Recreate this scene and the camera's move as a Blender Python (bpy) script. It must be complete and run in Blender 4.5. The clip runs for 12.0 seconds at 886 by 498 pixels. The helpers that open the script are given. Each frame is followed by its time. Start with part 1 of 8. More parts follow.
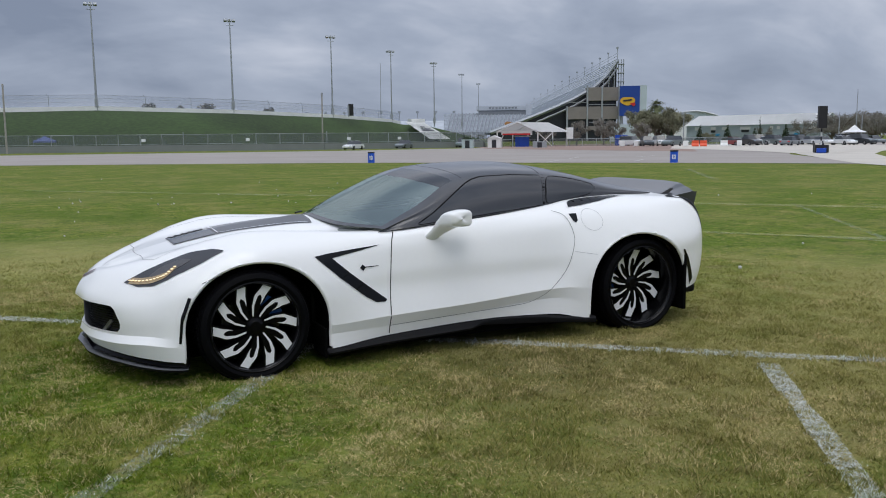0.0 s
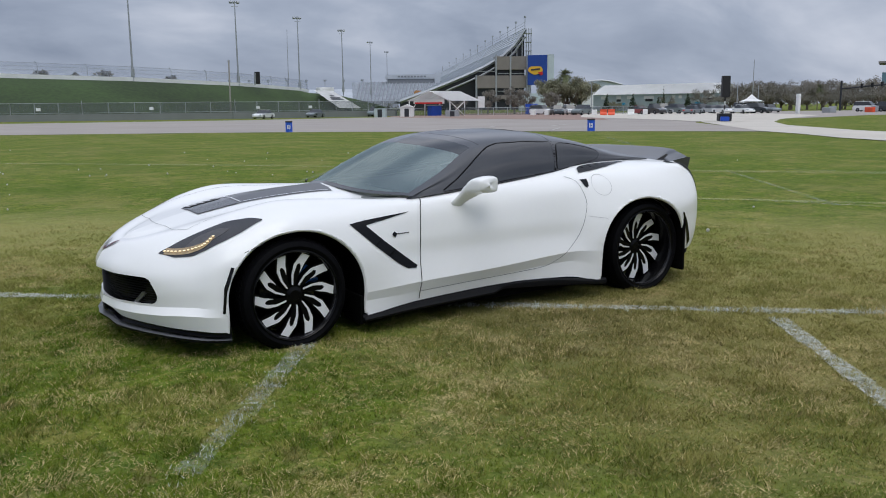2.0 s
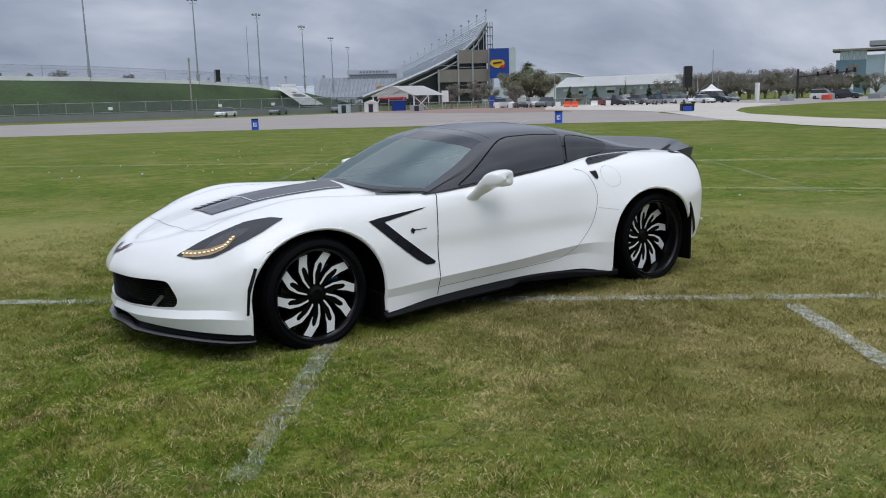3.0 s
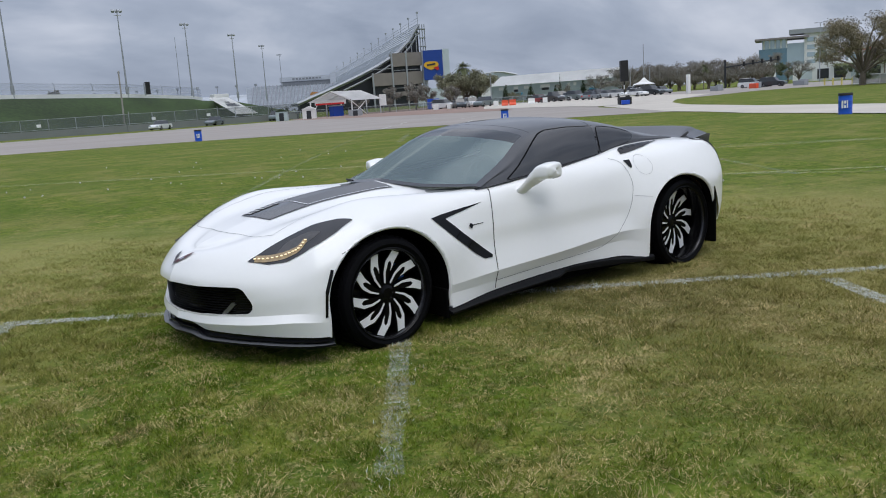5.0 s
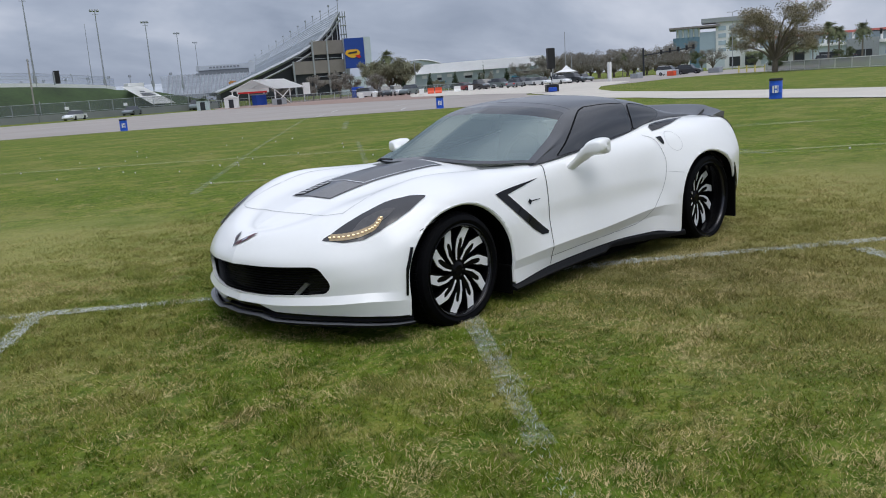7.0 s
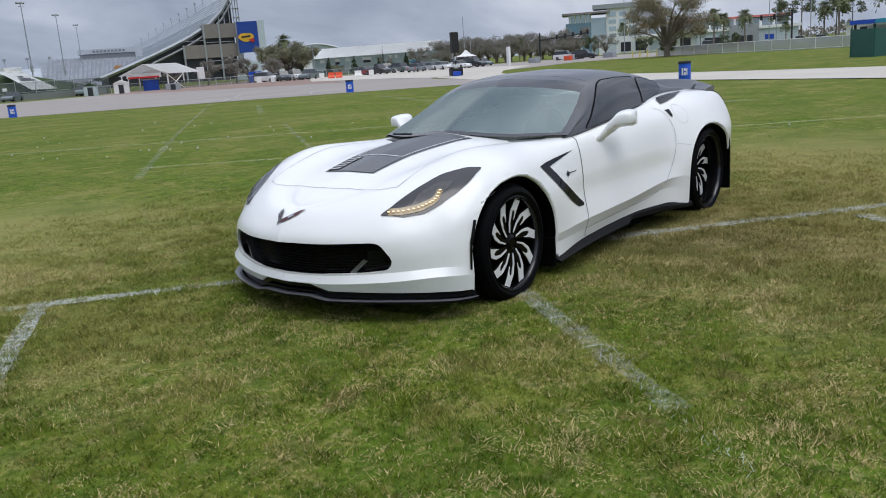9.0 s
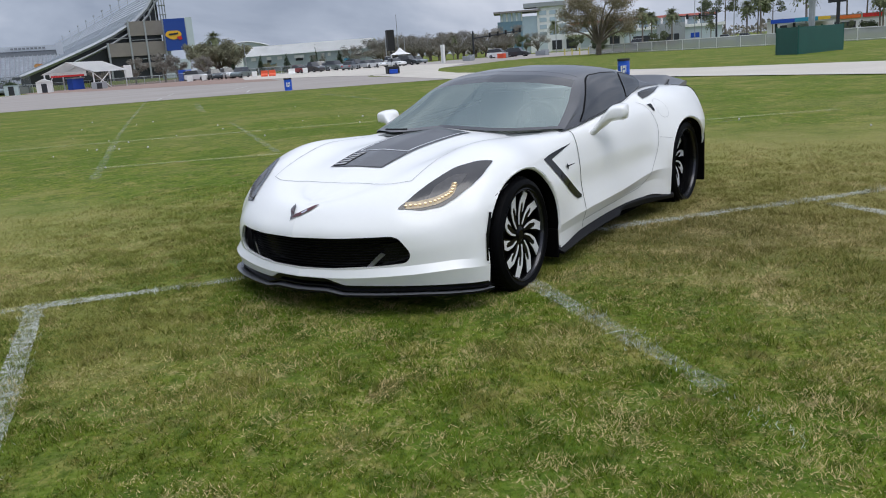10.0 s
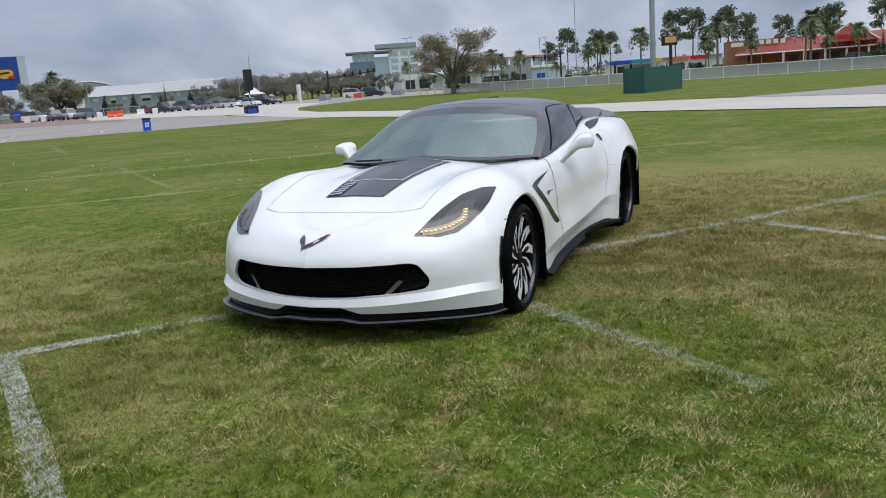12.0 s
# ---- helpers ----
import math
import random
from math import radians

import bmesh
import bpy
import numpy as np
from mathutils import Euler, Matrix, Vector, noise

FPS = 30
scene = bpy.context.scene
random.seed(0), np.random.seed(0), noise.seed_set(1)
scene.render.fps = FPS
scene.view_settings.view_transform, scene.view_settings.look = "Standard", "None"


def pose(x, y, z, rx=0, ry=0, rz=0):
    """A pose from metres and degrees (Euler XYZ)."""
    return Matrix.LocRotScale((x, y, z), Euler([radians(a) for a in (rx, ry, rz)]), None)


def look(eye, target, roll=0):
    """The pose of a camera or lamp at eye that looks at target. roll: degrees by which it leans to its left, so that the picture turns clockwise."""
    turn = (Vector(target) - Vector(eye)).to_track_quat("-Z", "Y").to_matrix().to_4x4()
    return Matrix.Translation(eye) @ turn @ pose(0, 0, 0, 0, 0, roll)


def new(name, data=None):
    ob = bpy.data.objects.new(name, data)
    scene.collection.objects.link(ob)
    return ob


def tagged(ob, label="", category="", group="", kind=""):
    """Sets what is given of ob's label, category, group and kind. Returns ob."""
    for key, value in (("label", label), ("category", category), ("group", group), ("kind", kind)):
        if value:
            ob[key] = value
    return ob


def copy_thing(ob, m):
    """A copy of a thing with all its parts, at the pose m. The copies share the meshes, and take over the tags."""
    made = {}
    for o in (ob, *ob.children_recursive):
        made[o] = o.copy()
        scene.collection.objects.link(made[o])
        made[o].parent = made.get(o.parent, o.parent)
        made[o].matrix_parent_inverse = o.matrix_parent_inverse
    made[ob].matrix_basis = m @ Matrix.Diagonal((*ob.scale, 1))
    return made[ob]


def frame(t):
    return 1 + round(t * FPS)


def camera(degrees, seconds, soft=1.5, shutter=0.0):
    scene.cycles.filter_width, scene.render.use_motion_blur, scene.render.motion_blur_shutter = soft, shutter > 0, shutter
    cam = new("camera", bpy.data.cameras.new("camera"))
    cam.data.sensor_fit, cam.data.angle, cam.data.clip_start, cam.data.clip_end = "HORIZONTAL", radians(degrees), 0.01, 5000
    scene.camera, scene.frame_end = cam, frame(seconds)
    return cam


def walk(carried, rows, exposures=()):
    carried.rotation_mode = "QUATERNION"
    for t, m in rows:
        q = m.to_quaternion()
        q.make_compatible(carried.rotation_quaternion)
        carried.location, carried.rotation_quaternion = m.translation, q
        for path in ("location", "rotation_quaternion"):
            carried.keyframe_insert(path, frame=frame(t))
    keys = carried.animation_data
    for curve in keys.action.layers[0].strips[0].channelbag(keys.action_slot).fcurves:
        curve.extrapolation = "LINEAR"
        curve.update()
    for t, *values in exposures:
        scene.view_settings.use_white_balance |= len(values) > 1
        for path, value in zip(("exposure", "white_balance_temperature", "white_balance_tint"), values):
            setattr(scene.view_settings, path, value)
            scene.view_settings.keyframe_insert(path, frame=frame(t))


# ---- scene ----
cam = camera(56.5, 12.0, soft=1.0)
PATH = [
    (0, (2.376, 5.639, 1.38), (1.518, 3.852, 1.115), -0.6),
    (0.5, (2.517, 5.59, 1.376), (1.636, 3.814, 1.104), -0.6),
    (1, (2.676, 5.49, 1.364), (1.762, 3.735, 1.072), -0.6),
    (1.5, (2.856, 5.417, 1.36), (1.878, 3.702, 1.042), -0.6),
    (2, (3.073, 5.356, 1.377), (2.031, 3.683, 1.037), -0.6),
    (2.5, (3.224, 5.272, 1.375), (2.148, 3.624, 1.023), -1.0),
    (3, (3.328, 5.146, 1.381), (2.219, 3.521, 1.027), -1.6),
    (5, (3.946, 4.76, 1.378), (2.723, 3.217, 1.023), -3.9),
    (5.5, (4.086, 4.627, 1.371), (2.825, 3.117, 1.013), -4.1),
    (6, (4.298, 4.497, 1.381), (2.994, 3.026, 1.013), -4.1),
    (6.5, (4.455, 4.367, 1.37), (3.126, 2.922, 0.987), -4.1),
    (7, (4.569, 4.188, 1.359), (3.214, 2.77, 0.965), -4.1),
    (7.5, (4.727, 4.027, 1.363), (3.333, 2.649, 0.969), -4.0),
    (9.5, (5.224, 3.324, 1.328), (3.67, 2.151, 0.867), -4.1),
    (10, (5.388, 3.18, 1.347), (3.789, 2.071, 0.887), -4.1),
    (10.5, (5.48, 3.01, 1.334), (3.851, 1.937, 0.892), -4.1),
    (11, (5.558, 2.832, 1.338), (3.884, 1.82, 0.915), -4.2),
    (11.5, (5.698, 2.663, 1.333), (3.962, 1.757, 0.923), -4.1),
    (12, (5.868, 2.486, 1.354), (4.084, 1.672, 0.96), -4.1),
]
walk(cam, [(t, look(eye, target, roll)) for t, eye, target, roll in PATH], [(0, -.07), (3, -.05), (6, -.03), (9.5, .05), (12, .07)])

# ---- world, sun and sky ----
SUN_ELEV, SUN_ROT = 66.0, 22.0
world = bpy.data.worlds.new("sky")
scene.world = world
world.use_nodes = True
wn, wl = world.node_tree.nodes, world.node_tree.links
wn.clear()


def wnode(kind, **values):
    n = wn.new(kind)
    for key, v in values.items():
        n.inputs[key].default_value = v
    return n


sky = wn.new("ShaderNodeTexSky")
sky.sky_type, sky.sun_disc = "NISHITA", False
sky.sun_elevation, sky.sun_rotation = radians(SUN_ELEV), radians(SUN_ROT)
sky_gain = wn.new("ShaderNodeMix")
sky_gain.data_type, sky_gain.blend_type = "RGBA", "MULTIPLY"
sky_gain.inputs["Factor"].default_value = 1.0
wl.new(sky.outputs["Color"], sky_gain.inputs["A"])
sky_gain.inputs["B"].default_value = (0.05, 0.05, 0.05, 1)
# overcast: stretched cloud sheets that get closer together towards the horizon
coord = wn.new("ShaderNodeTexCoord")
split = wn.new("ShaderNodeSeparateXYZ")
wl.new(coord.outputs["Generated"], split.inputs[0])
lift = wn.new("ShaderNodeMath")
lift.operation = "ADD"
lift.inputs[1].default_value = 0.42
wl.new(split.outputs["Z"], lift.inputs[0])
clampz = wn.new("ShaderNodeMath")
clampz.operation = "MAXIMUM"
clampz.inputs[1].default_value = 0.05
wl.new(lift.outputs[0], clampz.inputs[0])
div = []
for axis in ("X", "Y"):
    d = wn.new("ShaderNodeMath")
    d.operation = "DIVIDE"
    wl.new(split.outputs[axis], d.inputs[0])
    wl.new(clampz.outputs[0], d.inputs[1])
    div.append(d)
plane = wn.new("ShaderNodeCombineXYZ")
wl.new(div[0].outputs[0], plane.inputs["X"])
wl.new(div[1].outputs[0], plane.inputs["Y"])
turn = wn.new("ShaderNodeMapping")
turn.inputs["Rotation"].default_value = (0, 0, radians(35))
turn.inputs["Scale"].default_value = (0.8, 1.15, 1.0)
turn.inputs["Location"].default_value = (5.6, 0.4, 0)
wl.new(plane.outputs[0], turn.inputs["Vector"])
big = wnode("ShaderNodeTexNoise", Scale=1.05, Detail=5.0, Roughness=0.48, Distortion=0.7)
wl.new(turn.outputs[0], big.inputs["Vector"])
fine = wnode("ShaderNodeTexNoise", Scale=3.0, Detail=5.0, Roughness=0.55, Distortion=0.3)
wl.new(turn.outputs[0], fine.inputs["Vector"])
blend = wn.new("ShaderNodeMix")
blend.data_type = "FLOAT"
blend.inputs["Factor"].default_value = 0.38
wl.new(big.outputs["Fac"], blend.inputs["A"])
wl.new(fine.outputs["Fac"], blend.inputs["B"])
ramp = wn.new("ShaderNodeValToRGB")
ramp.color_ramp.elements[0].position, ramp.color_ramp.elements[0].color = 0.36, (0.225, 0.27, 0.37, 1)
ramp.color_ramp.elements[1].position, ramp.color_ramp.elements[1].color = 0.65, (0.63, 0.67, 0.775, 1)
mid = ramp.color_ramp.elements.new(0.5)
mid.color = (0.365, 0.418, 0.53, 1)
wl.new(blend.outputs["Result"], ramp.inputs["Fac"])
# the deck is thinner and brighter overhead than at the rim
over = wn.new("ShaderNodeMapRange")
over.inputs["From Min"].default_value, over.inputs["From Max"].default_value = 0.15, 0.9
over.inputs["To Min"].default_value, over.inputs["To Max"].default_value = 0.95, 1.75
wl.new(split.outputs["Z"], over.inputs["Value"])
deck = wn.new("ShaderNodeVectorMath")
deck.operation = "SCALE"
wl.new(ramp.outputs["Color"], deck.inputs[0])
wl.new(over.outputs["Result"], deck.inputs["Scale"])
mix_sky = wn.new("ShaderNodeMix")
mix_sky.data_type = "RGBA"
mix_sky.inputs["Factor"].default_value = 0.93
wl.new(sky_gain.outputs["Result"], mix_sky.inputs["A"])
wl.new(deck.outputs[0], mix_sky.inputs["B"])
back = wnode("ShaderNodeBackground", Strength=1.12)
wl.new(mix_sky.outputs["Result"], back.inputs["Color"])
wout = wn.new("ShaderNodeOutputWorld")
wl.new(back.outputs[0], wout.inputs["Surface"])

sun = new("sun", bpy.data.lights.new("sun", "SUN"))
sun.data.energy, sun.data.angle, sun.data.color = 1.4, radians(45), (1.0, 0.98, 0.955)
az, el = radians(SUN_ROT), radians(SUN_ELEV)
sun.matrix_world = look((0, 0, 0), (-math.sin(az) * math.cos(el), -math.cos(az) * math.cos(el), -math.sin(el)))
tagged(sun, kind="structure")


# ---- materials ----
def shader(name):
    m = bpy.data.materials.new(name)
    m.use_nodes = True
    nt = m.node_tree
    return m, nt, nt.nodes["Principled BSDF"]


def noise_fac(nt, scale, detail=4.0, rough=0.55, space="Object"):
    tc = nt.nodes.new("ShaderNodeTexCoord")
    n = nt.nodes.new("ShaderNodeTexNoise")
    n.inputs["Scale"].default_value, n.inputs["Detail"].default_value, n.inputs["Roughness"].default_value = scale, detail, rough
    nt.links.new(tc.outputs[space], n.inputs["Vector"])
    return n.outputs["Fac"]


def ramp_node(nt, fac, stops):
    r = nt.nodes.new("ShaderNodeValToRGB")
    e = r.color_ramp.elements
    while len(e) < len(stops):
        e.new(0.5)
    for el_, (p, c) in zip(e, stops):
        el_.position, el_.color = p, (*c, 1)
    nt.links.new(fac, r.inputs["Fac"])
    return r.outputs["Color"]


def mixed(nt, a, b, fac, mode="MIX"):
    m = nt.nodes.new("ShaderNodeMix")
    m.data_type, m.blend_type = "RGBA", mode
    for key, v in (("Factor", fac), ("A", a), ("B", b)):
        if isinstance(v, (int, float)):
            m.inputs[key].default_value = v
        elif isinstance(v, tuple):
            m.inputs[key].default_value = (*v, 1)
        else:
            nt.links.new(v, m.inputs[key])
    return m.outputs["Result"]


def paint(name, col, rough=0.5, metal=0.0, var=0.18, scale=3.0, fine=40.0, bump=0.0, coat=0.0, each=0.0, spec=0.5):
    """A surface with two scales of variation; each: how far single pieces differ."""
    m, nt, b = shader(name)
    dark = tuple(c * (1 - var) for c in col)
    light = tuple(min(1.0, c * (1 + var)) for c in col)
    c = ramp_node(nt, noise_fac(nt, scale), [(0.3, dark), (0.7, light)])
    c2 = ramp_node(nt, noise_fac(nt, fine), [(0.35, dark), (0.65, light)])
    c = mixed(nt, c, c2, 0.4)
    if each:
        info = nt.nodes.new("ShaderNodeObjectInfo")
        c = mixed(nt, c, ramp_node(nt, info.outputs["Random"], [(0, tuple(v * (1 - each) for v in col)), (1, tuple(min(1, v * (1 + each)) for v in col))]), 0.5)
    nt.links.new(c, b.inputs["Base Color"])
    b.inputs["Roughness"].default_value, b.inputs["Metallic"].default_value = rough, metal
    b.inputs["Specular IOR Level"].default_value = spec
    if coat:
        b.inputs["Coat Weight"].default_value, b.inputs["Coat Roughness"].default_value = coat, 0.04
    if bump:
        bp = nt.nodes.new("ShaderNodeBump")
        bp.inputs["Strength"].default_value, bp.inputs["Distance"].default_value = bump, 0.01
        nt.links.new(noise_fac(nt, fine * 1.7), bp.inputs["Height"])
        nt.links.new(bp.outputs[0], b.inputs["Normal"])
    return m


def glass(name, tint, gloss=1.5, rough=0.0, shade=(1, 1, 1)):
    m, nt, b = shader(name)
    nt.nodes.remove(b)
    clear = nt.nodes.new("ShaderNodeBsdfTransparent")
    clear.inputs[0].default_value = (*tint, 1)
    shine = nt.nodes.new("ShaderNodeBsdfGlossy")
    shine.inputs["Roughness"].default_value = rough
    shine.inputs["Color"].default_value = (*shade, 1)
    fr = nt.nodes.new("ShaderNodeFresnel")
    fr.inputs["IOR"].default_value = gloss
    mx = nt.nodes.new("ShaderNodeMixShader")
    nt.links.new(fr.outputs[0], mx.inputs[0])
    nt.links.new(clear.outputs[0], mx.inputs[1])
    nt.links.new(shine.outputs[0], mx.inputs[2])
    nt.links.new(mx.outputs[0], nt.nodes["Material Output"].inputs["Surface"])
    return m


WHITE = paint("white_car_paint", (0.865, 0.865, 0.85), 0.36, var=0.012, scale=2, coat=0.6, spec=0.4)
ROOF = paint("dark_satin_roof", (0.032, 0.032, 0.036), 0.32, var=0.25, scale=5, fine=90, coat=0.65)
GLOSS_BLACK = paint("gloss_black", (0.004, 0.004, 0.005), 0.16, var=0.2, spec=0.25)
TRIM = paint("black_plastic", (0.005, 0.005, 0.006), 0.5, var=0.3, fine=70, spec=0.14)
SPLITTER = paint("splitter_black", (0.004, 0.004, 0.006), 0.14, var=0.3, fine=60, spec=0.28)
DARK = paint("matt_black_lining", (0.003, 0.003, 0.003), 0.95, var=0.3, spec=0.05)
SEAM = paint("fine_seam", (0.22, 0.22, 0.22), 0.8, var=0.2)
PANEL_SEAM = paint("tight_panel_seam", (0.46, 0.46, 0.46), 0.8, var=0.2)
GAP = paint("panel_gap", (0.02, 0.02, 0.022), 0.8, var=0.2)
RUBBER = paint("tyre_rubber", (0.003, 0.003, 0.0038), 0.55, var=0.35, scale=6, fine=80, bump=0.15, spec=0.06)
RIM_BLACK = paint("rim_gloss_black", (0.0025, 0.0025, 0.003), 0.25, var=0.2, spec=0.14)
RIM_SILVER = paint("machined_face", (0.86, 0.86, 0.87), 0.35, metal=0.2, var=0.04)
RIM_LIP = paint("rim_lip", (0.06, 0.06, 0.065), 0.25, metal=0.8, var=0.1)
STEEL = paint("brake_steel", (0.20, 0.20, 0.21), 0.4, metal=0.9, var=0.2)
BLUE_CALIPER = paint("blue_caliper", (0.03, 0.18, 0.62), 0.3, var=0.1, coat=0.5)
STRIPE = paint("dark_hood_stripe", (0.035, 0.034, 0.037), 0.35, var=0.12, fine=120, coat=0.4)
SILVER = paint("silver_trim", (0.72, 0.72, 0.74), 0.4, metal=0.2, var=0.08)
CHROME = paint("chrome", (0.7, 0.7, 0.72), 0.12, metal=1.0, var=0.05)
RED_TRIM = paint("dark_red_badge", (0.10, 0.03, 0.035), 0.3, var=0.3, fine=70)
LEATHER = paint("grey_leather", (0.16, 0.17, 0.165), 0.6, var=0.15, fine=70)
DASH = paint("dash_grey", (0.12, 0.13, 0.125), 0.7, var=0.2)
WINDSHIELD = glass("windshield_glass", (0.53, 0.59, 0.56), 3.3, shade=(0.86, 1.0, 0.94))
TINT = glass("tinted_glass", (0.045, 0.047, 0.05), 1.9)
LAMP_BLACK = paint("smoked_lamp", (0.022, 0.020, 0.021), 0.22, var=0.3, scale=8, coat=0.5)
LAMP_INNER = paint("lamp_inner_grey", (0.06, 0.056, 0.056), 0.3, var=0.4, scale=14, coat=0.3)
LIP_EDGE = paint("splitter_edge_grey", (0.11, 0.115, 0.125), 0.3, var=0.2, fine=60)
LOUVRE = paint("louvre_grey", (0.42, 0.42, 0.43), 0.4, var=0.1)

m_led, nt_led, b_led = shader("led_light")
b_led.inputs["Base Color"].default_value = (0.9, 0.75, 0.5, 1)
b_led.inputs["Emission Color"].default_value = (1.0, 0.80, 0.50, 1)
b_led.inputs["Emission Strength"].default_value = 0.6
LED = m_led
# Amber base colour stands in for the warm glow of the lit strip.
LED_GUIDE = paint("glow_painted_guide", (0.34, 0.25, 0.14), 0.25, var=0.35, scale=30, fine=90, coat=0.5)


# ---- mesh helpers ----
def linked(name, me, material, parent=None, label=""):
    ob = new(name, me)
    if material and not me.materials:
        me.materials.append(material)
    if parent is not None:
        ob.parent = parent
    if label:
        ob["label"] = label
    return ob


def part(name, bm, material, parent=None, label="", smooth=False, sharp=None):
    me = bpy.data.meshes.new(name)
    bmesh.ops.recalc_face_normals(bm, faces=bm.faces)
    bm.to_mesh(me)
    bm.free()
    if smooth:
        for p in me.polygons:
            p.use_smooth = True
        if sharp:
            me.set_sharp_from_angle(angle=radians(sharp))
    return linked(name, me, material, parent, label)


def thing(name, label, category, m=None, group="", kind=""):
    ob = new(name)
    if m is not None:
        ob.matrix_world = m
    return tagged(ob, label, category, group, kind)


def solid(ob, label, category, group="", kind=""):
    return tagged(ob, label, category, group, kind)


def box(bm, x0, x1, y0, y1, z0, z1, bevel=0.0):
    r = bmesh.ops.create_cube(bm, size=1.0, matrix=Matrix.Translation(((x0 + x1) / 2, (y0 + y1) / 2, (z0 + z1) / 2)) @ Matrix.Diagonal((abs(x1 - x0), abs(y1 - y0), abs(z1 - z0), 1)))
    if bevel:
        edges = list({e for v in r["verts"] for e in v.link_edges})
        bmesh.ops.bevel(bm, geom=edges, offset=bevel, segments=2, affect="EDGES", profile=0.6)
    return bm


def boxed(x0, x1, y0, y1, z0, z1, bevel=0.0):
    return box(bmesh.new(), x0, x1, y0, y1, z0, z1, bevel)


def tube(bm, pts, r, n=8, r2=None):
    """A round bar along points; r2: its radius at the far end."""
    r2 = r if r2 is None else r2
    pts = [Vector(p) for p in pts]
    rings = []
    for i, p in enumerate(pts):
        d = (pts[min(i + 1, len(pts) - 1)] - pts[max(i - 1, 0)]).normalized()
        a = d.cross(Vector((0, 0, 1)) if abs(d.z) < 0.9 else Vector((1, 0, 0))).normalized()
        b = d.cross(a)
        rr = r + (r2 - r) * i / max(1, len(pts) - 1)
        rings.append([bm.verts.new(p + (a * math.cos(k * math.tau / n) + b * math.sin(k * math.tau / n)) * rr) for k in range(n)])
    for q0, q1 in zip(rings, rings[1:]):
        for k in range(n):
            bm.faces.new((q0[k], q0[(k + 1) % n], q1[(k + 1) % n], q1[k]))
    bm.faces.new(rings[0][::-1])
    bm.faces.new(rings[-1])
    return bm


def tubed(pts, r, n=8, r2=None):
    return tube(bmesh.new(), pts, r, n, r2)


def lathe(bm, profile, n=48, axis="Y"):
    """profile: (radius, along) pairs turned about an axis through the origin."""
    rings = []
    for rad, al in profile:
        ring = []
        for k in range(n):
            a = k * math.tau / n
            c, s = rad * math.cos(a), rad * math.sin(a)
            ring.append(bm.verts.new((c, al, s) if axis == "Y" else (c, s, al)))
        rings.append(ring)
    for q0, q1 in zip(rings, rings[1:]):
        for k in range(n):
            bm.faces.new((q0[k], q0[(k + 1) % n], q1[(k + 1) % n], q1[k]))
    return bm


def prism(bm, outline, depth, place):
    """A flat outline made solid: place(a, b, d) gives the point."""
    lo = [bm.verts.new(place(a, b, 0)) for a, b in outline]
    hi = [bm.verts.new(place(a, b, depth)) for a, b in outline]
    n = len(outline)
    bm.faces.new(lo[::-1])
    bm.faces.new(hi)
    for i in range(n):
        bm.faces.new((lo[i], lo[(i + 1) % n], hi[(i + 1) % n], hi[i]))
    return bm


def spline(pts, t):
    """A point on the smooth curve through pts, t from 0 to len(pts) - 1."""
    n = len(pts)
    i = min(int(t), n - 2)
    f = t - i
    p1, p2 = np.array(pts[i], float), np.array(pts[i + 1], float)
    p0 = np.array(pts[i - 1], float) if i else 2 * p1 - p2
    p3 = np.array(pts[i + 2], float) if i + 2 < n else 2 * p2 - p1
    m1, m2 = (p2 - p0) * 0.5, (p3 - p1) * 0.5
    return (2 * f**3 - 3 * f**2 + 1) * p1 + (f**3 - 2 * f**2 + f) * m1 + (-2 * f**3 + 3 * f**2) * p2 + (f**3 - f**2) * m2


def ground_z(x, y):
    r = min(math.hypot(x, y), 75.0)
    return -0.0055 * max(0.0, r - 15.0)

